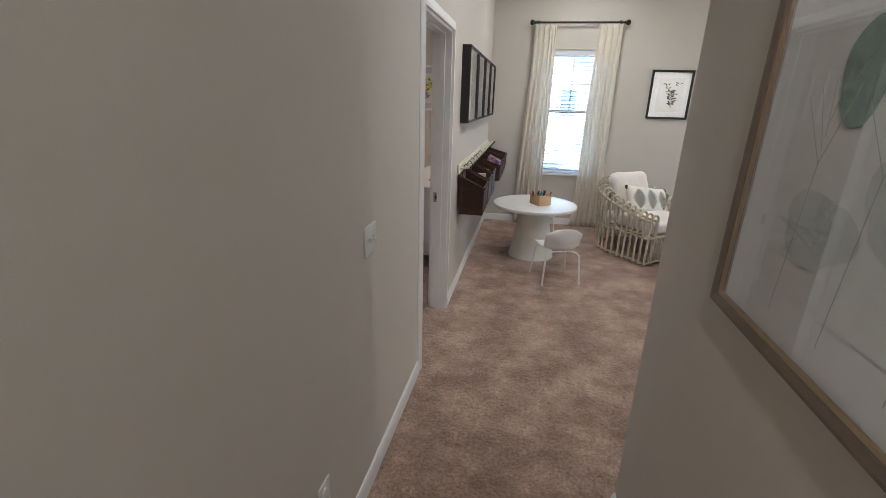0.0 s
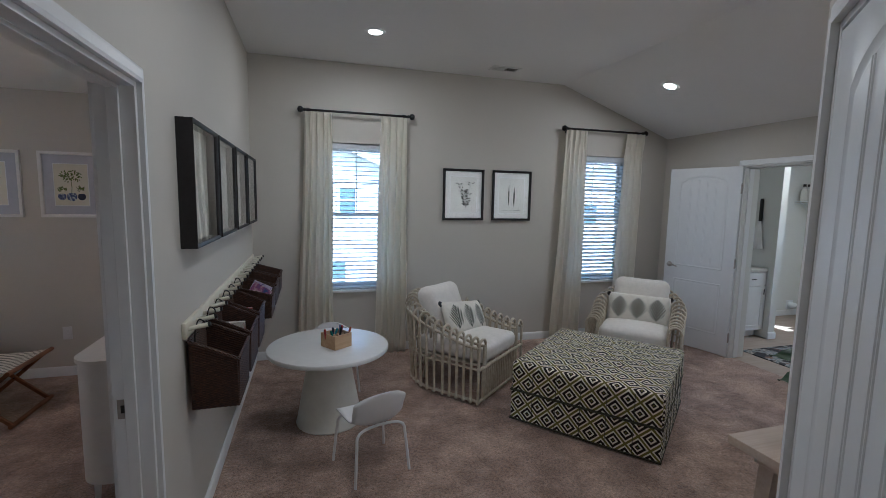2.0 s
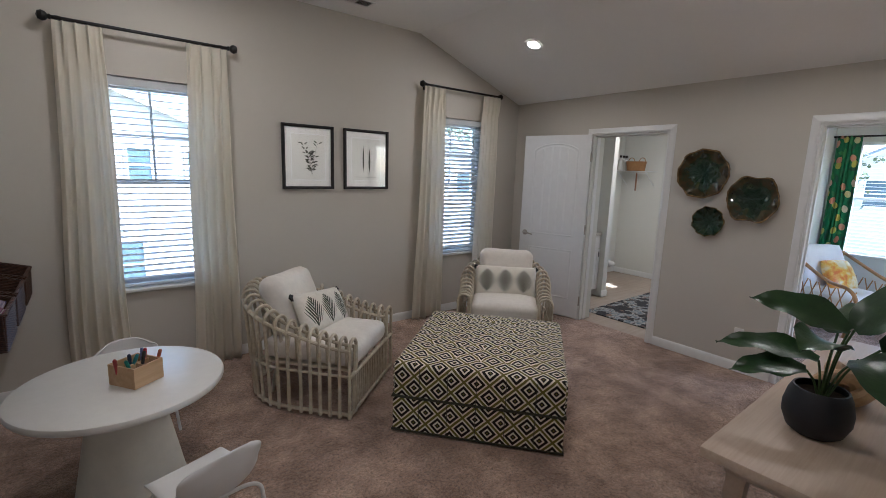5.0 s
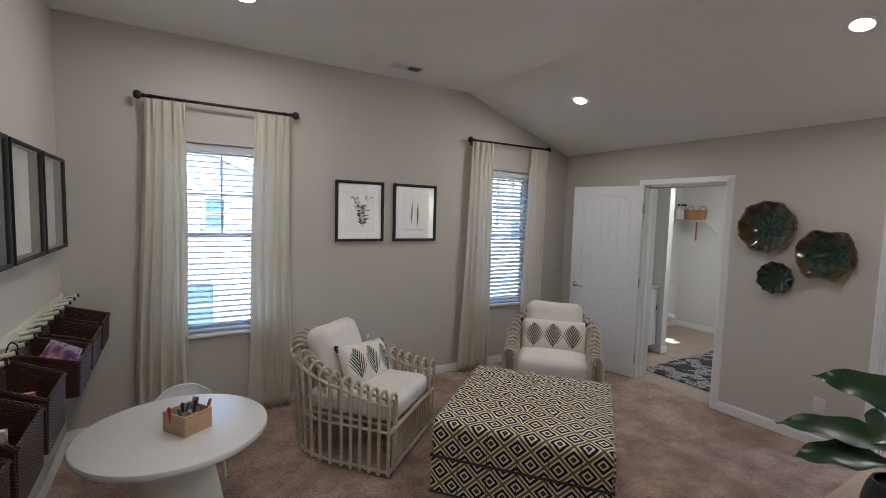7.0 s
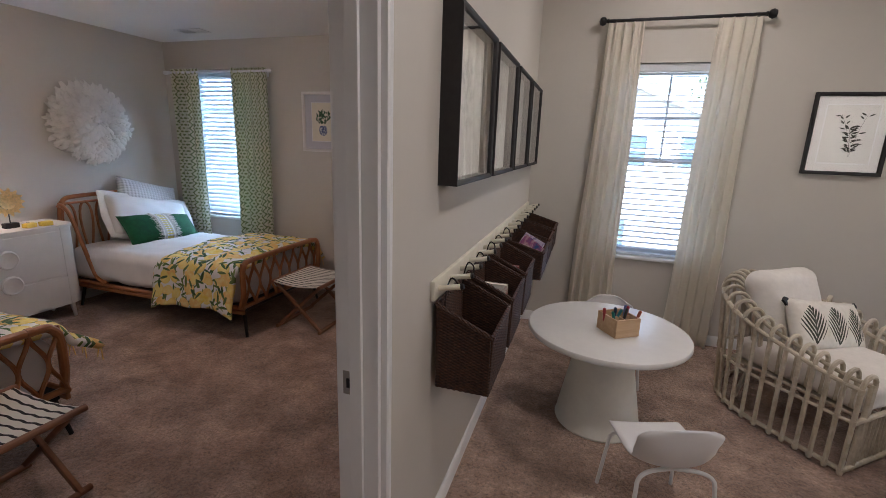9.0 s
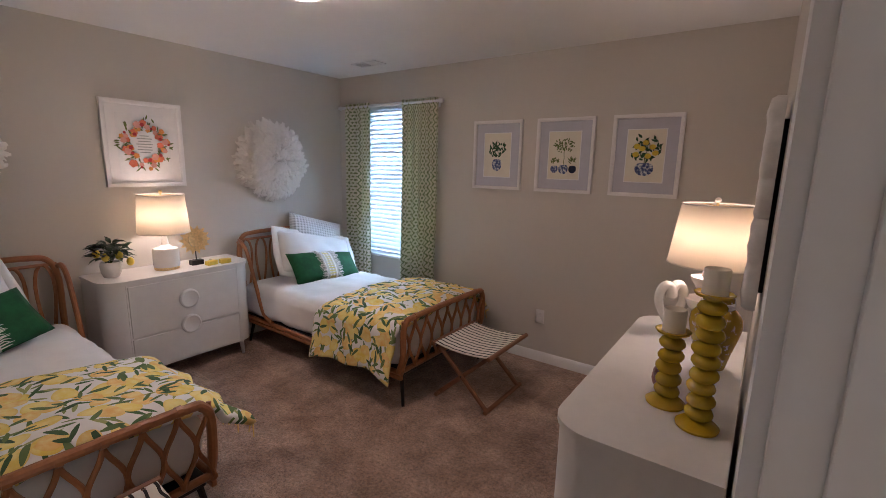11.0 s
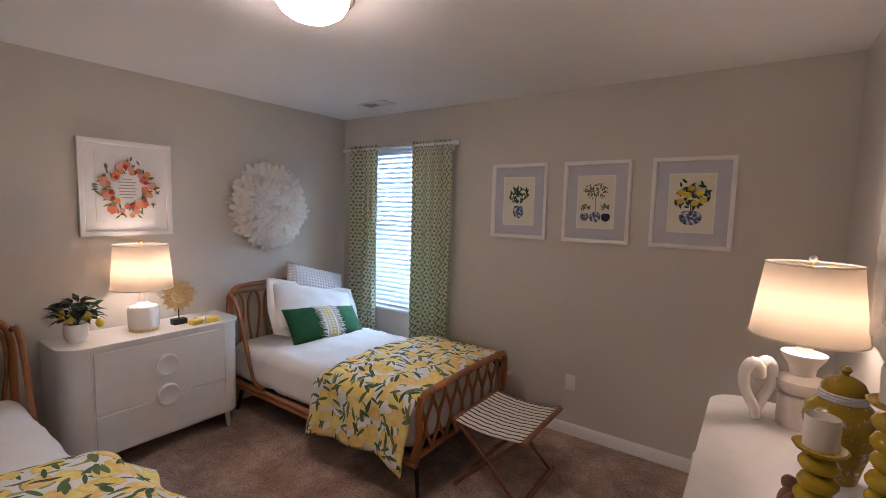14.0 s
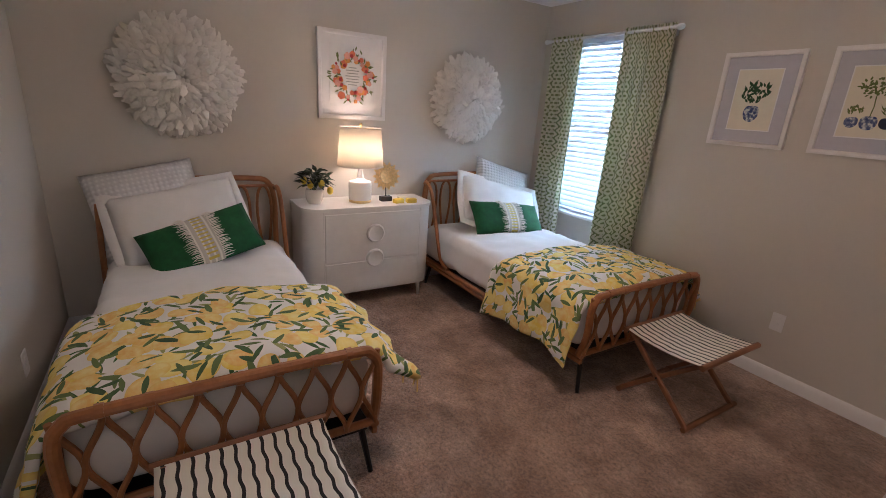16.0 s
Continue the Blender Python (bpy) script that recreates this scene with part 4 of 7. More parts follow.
def cover_mat(name, a, b, c, scale=18):
    k = Nodes(name, 0.35)
    k.color(k.ramp(k.noise(scale, 3), (0.38, a), (0.5, b), (0.62, c)))
    return k.mat


COV1 = cover_mat("blue_pink_cover", (0.04, 0.08, 0.25), (0.30, 0.08, 0.22), (0.55, 0.40, 0.42))
COV2 = cover_mat("lilac_cover", (0.35, 0.30, 0.50), (0.62, 0.55, 0.66), (0.15, 0.12, 0.30))
COV3 = cover_mat("red_cover", (0.45, 0.04, 0.03), (0.55, 0.09, 0.06), (0.60, 0.30, 0.20))
COV4 = cover_mat("pale_cover", (0.60, 0.55, 0.48), (0.68, 0.66, 0.6), (0.45, 0.12, 0.08))
book(pose(0.035, 6.235, 0.855, -22, 0, -8) @ pose(0, 0, 0, 0, 32, 0), (0.14, 0.03, 0.20), COV1, "dark blue and pink picture book leaning in the basket")
book(pose(0.045, 6.285, 0.835, -20, 0, -8) @ pose(0, 0, 0, 0, 24, 0), (0.14, 0.022, 0.21), COV2, "lilac picture book leaning in the basket")
book(pose(0.05, 5.82, 0.70, 4, 0, 0), (0.13, 0.02, 0.23), COV3, "red book upright in the basket")
book(pose(0.05, 5.42, 0.70, 5, 0, 0), (0.14, 0.02, 0.25), COV4, "pale booklet upright in the basket")
book(pose(0.06, 5.45, 0.70, 5, 0, 0), (0.12, 0.012, 0.22), COV3, "red booklet upright in the basket")


# ---- framed pictures ----
PAPER = plain("art_paper", (0.70, 0.69, 0.65), 0.9, vary=0.03, scale=25)
MATBOARD = plain("mat_board", (0.74, 0.73, 0.70), 0.9, vary=0.02)
PICGLASS = Nodes("picture_glass", 0.0, **{"Transmission Weight": 1.0, "IOR": 1.45}).color((0.98, 0.98, 0.98)).mat
INK = plain("ink_olive_black", (0.035, 0.036, 0.025), 0.8, vary=0.3, scale=120)


def leaf_shape(bm, x, z, ang, ln, wd, y=0.0):
    """A flat pointed leaf, with a slight fold, in the x, z plane."""
    d, s = Vector((math.cos(ang), 0, math.sin(ang))), Vector((-math.sin(ang), 0, math.cos(ang)))
    o = Vector((x, y, z))
    pts = [(0, 0), (0.25, 0.8), (0.5, 1.0), (0.78, 0.6), (1, 0), (0.78, -0.6), (0.5, -1.0), (0.25, -0.8)]
    bm.faces.new([bm.verts.new(o + d * ln * a + s * wd / 2 * b) for a, b in pts])


def stroke(bm, pts, w, y=0.0):
    pts = [Vector((a, y, b)) for a, b in pts]
    L, Rr = [], []
    for i, p in enumerate(pts):
        d = (pts[min(i + 1, len(pts) - 1)] - pts[max(i - 1, 0)]).normalized()
        s = Vector((-d.z, 0, d.x)) * w / 2
        L.append(bm.verts.new(p + s))
        Rr.append(bm.verts.new(p - s))
    for i in range(len(pts) - 1):
        bm.faces.new((L[i], L[i + 1], Rr[i + 1], Rr[i]))


def picture(name, m, w, h, frame_mat, fw, label, mat_w, draw=None, depth=0.028, paper=None, glass=True, inner=0.0, group="", matmat=None, lip=None):
    """A framed picture; local x across, z up from its middle, y out of the wall negative."""
    ob = thing(name, label, "picture", m, group=group)
    fr = bmesh.new()
    P = [(0, 0), (0, -depth), (fw * 0.3, -depth), (fw * 0.85, -depth + 0.004), (fw, -depth + 0.009), (fw, 0)]
    loops = []
    for sx, sz in ((-1, -1), (1, -1), (1, 1), (-1, 1), (-1, -1)):
        loops.append([Vector((sx * (w / 2 - a), b, sz * (h / 2 - a))) for a, b in P])
    rings(fr, loops, caps=False)
    part("frame", fr, frame_mat, ob, sharp=0.3)
    iw, ih = w / 2 - fw, h / 2 - fw
    part("mat", B((-iw - 0.003, -0.010, -ih - 0.003), (iw + 0.003, -0.006, ih + 0.003)), matmat or MATBOARD, ob)
    part("print", B((-iw + mat_w, -0.012, -ih + mat_w), (iw - mat_w, -0.0095, ih - mat_w)), paper or PAPER, ob)
    if inner:
        lp = bmesh.new()
        for sx, sz, ex, ez in ((-1, -1, 1, -1), (1, -1, 1, 1), (1, 1, -1, 1), (-1, 1, -1, -1)):
            x0, z0, x1, z1 = sx * (iw - mat_w), sz * (ih - mat_w), ex * (iw - mat_w), ez * (ih - mat_w)
            box(lp, (min(x0, x1) - inner, -0.0125, min(z0, z1) - inner), (max(x0, x1) + inner, -0.0118, max(z0, z1) + inner))
        part("inner_mat_edge", lp, TRIM, ob)
    if lip:
        gb = bmesh.new()
        loops = [[Vector((sx * (iw + a), b, sz * (ih + a))) for a, b in ((0.0, -depth + 0.013), (0.0, -depth + 0.006), (-0.007, -depth + 0.008), (-0.007, -depth + 0.013))] for sx, sz in ((-1, -1), (1, -1), (1, 1), (-1, 1), (-1, -1))]
        part("inner_lip", rings(gb, loops, caps=False), lip, ob, "thin gold inner lip", sharp=0.3)
    if draw:
        draw(ob, iw - mat_w, ih - mat_w)
    if glass:
        g = part("glass", B((-iw, -depth + 0.0105, -ih), (iw, -depth + 0.0125, ih)), PICGLASS, ob)
        g.visible_shadow = False
    return ob


def spray(seed, n=16, spread=0.5, ln=0.055, wd=0.014, mat=None, tall=0.8):
    def draw(ob, iw, ih):
        r = random.Random(seed)
        bm = bmesh.new()
        for k in range(3):
            x0, lean = r.uniform(-0.02, 0.02), r.uniform(-0.35, 0.35)
            pts = [(x0 + lean * t * t * iw, -ih * tall + 2 * ih * tall * t * r.uniform(0.98, 1.0)) for t in np.linspace(0, 1, 9)]
            stroke(bm, pts, 0.0022, -0.0135 - 0.0002 * k)
            for j in range(n // 2):
                t = 0.25 + 0.75 * j / (n // 2)
                x, z = x0 + lean * t * t * iw, -ih * tall + 2 * ih * tall * t
                leaf_shape(bm, x, z, radians(90 - lean * 40 + (55 if j % 2 else -55) + r.uniform(-15, 15)), ln * r.uniform(0.7, 1.1), wd * r.uniform(0.8, 1.2), -0.014 - 0.0002 * (j + k * 9))
        part("drawing", bm, mat or INK, ob, smooth=False)
    return draw


def feathers(ob, iw, ih):
    bm = bmesh.new()
    for x, z0, z1, w in ((-0.035, -0.12, 0.13, 0.016), (0.03, -0.13, 0.11, 0.018)):
        leaf_shape(bm, x, z0, radians(90), z1 - z0, w, -0.0136)
    stroke(bm, [(-0.11, -ih + 0.035), (0.11, -ih + 0.035)], 0.002, -0.0134)
    part("drawing", bm, INK, ob, smooth=False)


def sprig(ob, iw, ih):
    """Three arching twigs with slender separate leaves."""
    bm = bmesh.new()
    r = random.Random(12)
    for k, (x0, z0, dx, top) in enumerate(((0.025, -0.15, -0.085, 0.13), (0.03, -0.15, 0.055, 0.125), (0.02, -0.12, -0.03, 0.10))):
        at = [(x0 + dx * t ** 1.7, z0 + (top - z0) * (t - 0.28 * t ** 4 if k == 2 else t)) for t in np.linspace(0, 1, 10)]
        stroke(bm, at, 0.0016, -0.0135 - 0.0002 * k)
        for j in range(9):
            x, z = at[1 + j]
            for s in (-1, 1):
                if r.random() < 0.72:
                    leaf_shape(bm, x + s * 0.006, z + r.uniform(-0.01, 0.01), radians(90 - s * r.uniform(35, 95) + r.uniform(-15, 15)), r.uniform(0.03, 0.048), r.uniform(0.0085, 0.0125), -0.0142 - 0.0001 * (j + k * 10))
    part("drawing", bm, INK, ob, smooth=False)


picture("framed_print", pose(2.149, NORTH, 1.69), 0.465, 0.555, BLACKWOOD, 0.024, "black-framed botanical print of a leafy sprig", 0.055, sprig, inner=0.004, group="botanical prints")
picture("framed_print", pose(2.722, NORTH, 1.69), 0.47, 0.555, BLACKWOOD, 0.024, "black-framed botanical print of two slender blades", 0.055, feathers, inner=0.004, group="botanical prints")
PALEPAPER = plain("aged_rag_paper", (0.50, 0.50, 0.46), 0.9, vary=0.04, scale=12)
PALEINK = plain("pale_grey_ink", (0.36, 0.37, 0.34), 0.85, vary=0.2, scale=60)
for i in range(4):
    picture("wall_print", pose(0.0, 4.955 + 0.292 + i * 0.59, 1.685, 0, 0, 90), 0.542, 0.565, BLACKWOOD, 0.018, "deep black-framed pale leaf print under glass", 0.06, spray(20 + i, 10, ln=0.08, wd=0.03, mat=PALEINK), depth=0.068, group="wall prints", paper=PALEPAPER, matmat=PALEPAPER)


def hall_draw(ob, iw, ih):
    bm = bmesh.new()
    r = random.Random(8)
    for k, (x, z, rx, rz) in enumerate(((0.06, -0.13, 0.08, 0.07), (-0.10, -0.20, 0.09, 0.06), (0.2, 0.16, 0.08, 0.07), (0.2, -0.22, 0.06, 0.08))):
        pts = []
        for i in range(20):
            a = 2 * math.pi * i / 20
            q = 1 + 0.13 * math.sin(3 * a + k) + 0.05 * r.uniform(-1, 1)
            pts.append(bm.verts.new((x + rx * q * math.cos(a), -0.0136 - 0.0003 * k, z + rz * q * math.sin(a))))
        bm.faces.new(pts)
    part("drawing", bm, WASH, ob, smooth=False)
    bm = bmesh.new()
    bm.faces.new([bm.verts.new((-0.09 + 0.052 * (1 + 0.1 * math.sin(3 * a)) * math.cos(a), -0.0150, 0.03 + 0.075 * math.sin(a))) for a in np.linspace(0, 2 * math.pi, 25)[:-1]])
    part("drawing", bm, SAGE, ob, "sage green painted leaf", smooth=False)
    b2 = bmesh.new()
    for k in range(3):
        x0 = -0.16 + 0.14 * k
        stroke(b2, [(x0, -0.36), (x0 + 0.02, -0.1), (x0 + 0.07, 0.02)], 0.002, -0.0155)
        for j in range(5):
            stroke(b2, [(x0 + 0.02, -0.1 + 0.02 * j), (x0 - 0.05 + 0.03 * j, 0.0 + 0.012 * j)], 0.0014, -0.0158)
    part("drawing", b2, PALEINK, ob, smooth=False)


def wash_mat():
    k = Nodes("watercolour_wash", 0.9)
    k.color(k.ramp(k.noise(12, 4), (0.3, (0.50, 0.53, 0.49)), (0.55, (0.58, 0.60, 0.56)), (0.75, (0.64, 0.64, 0.60))))
    return k.mat


WASH = wash_mat()
SAGE = plain("sage_wash", (0.20, 0.29, 0.235), 0.9, vary=0.3, scale=30)
TAUPE = plain("champagne_frame", (0.20, 0.155, 0.12), 0.4, 0.4, vary=0.12, scale=30)
picture("hall_picture", pose(1.015, 2.047, 1.602, 0, 0, -90), 0.72, 0.86, TAUPE, 0.021, "champagne-framed watercolour of round leaves under glass", 0.09, hall_draw, depth=0.032, lip=plain("dull_gold_lip", (0.36, 0.27, 0.17), 0.4, 0.5))


# ---- wall plates ----
def glaze():
    k = Nodes("green_brown_glaze", 0.05)
    ln = k.n("VectorMath")
    ln.operation = "LENGTH"
    k.link(k.co, ln.inputs[0])
    f = k.math("ADD", k.math("MULTIPLY", ln.outputs["Value"], 2.6), k.math("MULTIPLY", k.math("SUBTRACT", k.noise(9, 5, 0.7), 0.5), 1.1))
    k.color(k.ramp(f, (0.12, (0.004, 0.020, 0.011)), (0.30, (0.010, 0.030, 0.014)), (0.45, (0.050, 0.030, 0.010)), (0.62, (0.022, 0.022, 0.008))))
    k.bump(k.noise(13, 3), 0.35, 0.014)
    k.b.inputs["Coat Weight"].default_value = 0.35
    return k.mat


GLAZE = glaze()
RIMGLAZE = plain("amber_rim_glaze", (0.16, 0.10, 0.04), 0.10, vary=0.8, scale=42, bump=0)


def wavy_plate(m, r, seed, n_wave, amp):
    ob = thing("wall_plate", "glossy dark green ceramic plate with a ruffled amber rim", "wall plate", m, group="wall plates")

    def ring(f, out, seg=64, lift=0.0):
        lp = []
        for i in range(seg):
            a = 2 * math.pi * i / seg
            k = f ** 2
            rr = r * f * (1 + k * amp * (0.6 * math.sin(n_wave * a + seed) + 0.4 * math.sin((n_wave - 2) * a + 2 * seed)))
            lp.append(Vector((rr * math.cos(a), -(out + k * k * 0.022 * math.sin((n_wave + 1) * a + seed) + k ** 6 * 0.008 * math.sin(3 * n_wave * a)), rr * math.sin(a))))
        return lp
    bm = bmesh.new()
    rings(bm, [ring(0.3, 0.004), ring(0.55, 0.006), ring(0.85, 0.03), ring(0.985, 0.044), ring(0.985, 0.05), ring(0.85, 0.038), ring(0.6, 0.014), ring(0.35, 0.010), ring(0.05, 0.010)])
    part("dish", bm, GLAZE, ob, sharp=1.2)
    rb = bmesh.new()
    rings(rb, [ring(0.975, 0.043), ring(1.0, 0.045), ring(1.0, 0.05), ring(0.972, 0.0515), ring(0.94, 0.0485)], caps=False)
    part("rim", rb, RIMGLAZE, ob, sharp=2)
    return ob


wavy_plate(pose(LOFT_E, 5.232, 1.655, 0, 0, -90), 0.212, 0.3, 8, 0.045)
wavy_plate(pose(LOFT_E, 4.835, 1.46, 0, 0, -90), 0.19, 2.3, 6, 0.10)
wavy_plate(pose(LOFT_E, 5.142, 1.25, 0, 0, -90), 0.13, 4.0, 9, 0.055)


# ---- small fixtures ----
def wall_outlet(m, name="power_outlet", label="white duplex power outlet plate", switch=False):
    ob = thing(name, label, "outlet" if not switch else "switch", m, group=name + "s")
    w = 0.036 if not switch else 0.058
    part("plate", B((-w, -0.006, -0.058), (w, 0, 0.058), 0.003, 2), PLASTIC, ob)
    if switch:
        for x in (-0.023, 0.023):
            part("toggle", B((x - 0.005, -0.018, -0.004), (x + 0.005, -0.005, 0.012), 0.002), PLASTIC, ob)
    else:
        for z in (-0.02, 0.02):
            f = part("socket", lathe(bmesh.new(), [(0, 0), (0.0165, 0), (0.0155, 0.003), (0, 0.003)], 16), PLASTIC, ob)
            f.matrix_local = pose(0, -0.006, z, 90)
            for x in (-0.006, 0.006):
                part("slot", B((x - 0.001, -0.0096, z - 0.002), (x + 0.001, -0.0086, z + 0.007)), DARKSLOT, f).matrix_parent_inverse = f.matrix_local.inverted()
    return ob


wall_outlet(pose(0.0, 2.883, 1.08, 0, 0, 90), "light_switch", "white double toggle light switch plate", True)
wall_outlet(pose(0.0, 2.40, 0.36, 0, 0, 90))
wall_outlet(pose(LOFT_E, 4.80, 0.32, 0, 0, -90))
wall_outlet(pose(-1.545, NORTH, 0.39))
wall_outlet(pose(-2.97, BED_S, 0.30, 0, 0, 180))


def ceiling_vent(m, w=0.30, d=0.15):
    ob = thing("ceiling_vent", "white metal ceiling air vent with angled slats", "air vent", m, group="ceiling vents")
    fr = bmesh.new()
    for lo, hi in (((-w / 2, -d / 2, -0.008), (w / 2, -d / 2 + 0.022, 0)), ((-w / 2, d / 2 - 0.022, -0.008), (w / 2, d / 2, 0)), ((-w / 2, -d / 2 + 0.022, -0.008), (-w / 2 + 0.022, d / 2 - 0.022, 0)), ((w / 2 - 0.022, -d / 2 + 0.022, -0.008), (w / 2, d / 2 - 0.022, 0))):
        box(fr, lo, hi, 0.002)
    part("frame", fr, TRIM, ob)
    # near-black sheet stands for the shade of the duct behind the slats
    part("backing", B((-w / 2 + 0.02, -d / 2 + 0.02, -0.002), (w / 2 - 0.02, d / 2 - 0.02, -0.0005)), DARKSLOT, ob)
    first = None
    for i in range(15):
        x = -w / 2 + 0.032 + i * (w - 0.064) / 14
        mm = pose(x, 0, -0.006, 0, 42 if i < 8 else -42)
        if first is None:
            first = part("slat", B((-0.0045, -d / 2 + 0.022, -0.0006), (0.0045, d / 2 - 0.022, 0.0006)), TRIM, ob)
            first.matrix_local = mm
        else:
            again("slat", first, ob, mm)
    return ob


ceiling_vent(pose(2.44, 7.10, Z_LOFT))
ceiling_vent(pose(-3.156, 7.09, Z_BED))

# ---- bedroom furniture ----


def cell_ellipse(k, uv, scale, a, b, shift, rand=1.0):
    """Scattered ellipses, each turned its own way: a 0..1 mask and a random colour for each."""
    mp = k.n("Mapping")
    mp.inputs["Scale"].default_value = (scale, scale, scale)
    mp.inputs["Location"].default_value = (shift, shift * 0.7, 0)
    k.link(uv, mp.inputs[0])
    vo = k.n("TexVoronoi", Scale=1.0, Randomness=rand)
    vo.voronoi_dimensions = "2D"
    k.link(mp.outputs[0], vo.inputs["Vector"])
    d = k.n("VectorMath")
    d.operation = "SUBTRACT"
    k.link(mp.outputs[0], d.inputs[0]).link(vo.outputs["Position"], d.inputs[1])
    s = k.n("SeparateXYZ")
    k.link(d.outputs[0], s.inputs[0])
    c = k.n("SeparateColor")
    k.link(vo.outputs["Color"], c.inputs[0])
    ang = k.math("MULTIPLY", c.outputs[0], 6.283)
    co, si = k.math("COSINE", ang), k.math("SINE", ang)
    p = k.math("ADD", k.math("MULTIPLY", s.outputs[0], co), k.math("MULTIPLY", s.outputs[1], si))
    q = k.math("SUBTRACT", k.math("MULTIPLY", s.outputs[1], co), k.math("MULTIPLY", s.outputs[0], si))
    e = k.math("ADD", k.math("POWER", k.math("ABSOLUTE", k.math("DIVIDE", p, a)), 2.0), k.math("POWER", k.math("ABSOLUTE", k.math("DIVIDE", q, b)), 1.3 if b < a * 0.5 else 2.0))
    return k.math("LESS_THAN", e, 1.0), c.outputs[1], e


def lemon_cloth():
    k = Nodes("lemon_print_cotton", 0.9)
    uv, _, _ = uv_of(k)
    col = k.ramp(k.noise(6, 3), (0.3, (0.74, 0.73, 0.70)), (0.7, (0.80, 0.79, 0.76)))
    for sc, a, b, sh in ((11.0, 0.48, 0.095, 3.3), (12.5, 0.48, 0.085, 9.1)):
        m, r, _ = cell_ellipse(k, uv, sc, a, b, sh)
        col = k.mix(m, col, k.ramp(r, (0.2, (0.06, 0.13, 0.045)), (0.5, (0.16, 0.22, 0.07)), (0.8, (0.34, 0.36, 0.14))))
    for sc, aa, bb, sh in ((8.6, 0.47, 0.37, 0.0), (9.4, 0.40, 0.33, 21.0)):
        m, r, e = cell_ellipse(k, uv, sc, aa, bb, sh, 0.8)
        lem = k.ramp(r, (0.1, (0.80, 0.60, 0.10)), (0.5, (0.83, 0.70, 0.20)), (0.85, (0.80, 0.50, 0.15)))
        lem = k.mix(k.ramp(k.noise(28, 4), (0.38, (0, 0, 0)), (0.62, (0.7, 0.7, 0.7))), lem, (0.86, 0.78, 0.36))
        lem = k.mix(k.math("MULTIPLY", k.math("POWER", e, 3.0), 0.45), lem, (0.72, 0.48, 0.06))
        pick = m if sh < 1 else k.math("MULTIPLY", m, k.math("GREATER_THAN", r, 0.55))
        col = k.mix(pick, col, lem)
    for sc, b, sh, least in ((9.5, 0.115, 17.7, 0.48), (11.5, 0.10, 31.1, 0.58), (12.5, 0.12, 44.4, 0.62)):
        m, r, e = cell_ellipse(k, uv, sc, 0.47, b, sh)
        pick = k.math("MULTIPLY", m, k.math("GREATER_THAN", r, least))
        leafc = k.ramp(r, (0.5, (0.018, 0.055, 0.028)), (0.7, (0.05, 0.105, 0.04)), (0.92, (0.15, 0.20, 0.06)))
        col = k.mix(pick, col, k.mix(k.math("MULTIPLY", k.noise(40, 2), 0.5), leafc, (0.13, 0.22, 0.09)))
    k.color(col)
    return k.bump(k.noise(220, 2), 0.25, 0.0015).mat


LEMON = lemon_cloth()


def quilt_white():
    k = Nodes("white_matelasse", 0.9)
    _, u, v = uv_of(k)
    a = k.math("MULTIPLY", k.math("SINE", k.math("MULTIPLY", k.math("ADD", u, v), 110)), k.math("SINE", k.math("MULTIPLY", k.math("SUBTRACT", u, v), 110)))
    k.color(k.ramp(a, (0.0, (0.66, 0.66, 0.67)), (1.0, (0.77, 0.77, 0.77))))
    return k.bump(a, 0.6, 0.006).mat


QUILT = quilt_white()


def planar_uv(bm, su=1.0):
    uv = bm.loops.layers.uv.verify()
    for f in bm.faces:
        for lp in f.loops:
            lp[uv].uv = (lp.vert.co.x * su, lp.vert.co.y * su)
    return bm


def fringe_mat():
    k = Nodes("cream_fringe_weave", 0.95)
    _, u, v = uv_of(k)
    st = k.math("SINE", k.math("MULTIPLY", u, 190))
    dots = k.math("MULTIPLY", k.math("SINE", k.math("MULTIPLY", v, 260)), k.math("LESS_THAN", k.math("ABSOLUTE", u), 0.03))
    c = k.mix(k.math("GREATER_THAN", dots, 0.35), k.ramp(st, (0.2, (0.52, 0.50, 0.44)), (0.8, (0.76, 0.74, 0.67))), (0.58, 0.47, 0.10))
    k.color(c)
    return k.bump(k.noise(300, 3), 0.6, 0.004).mat


FRINGE = fringe_mat()


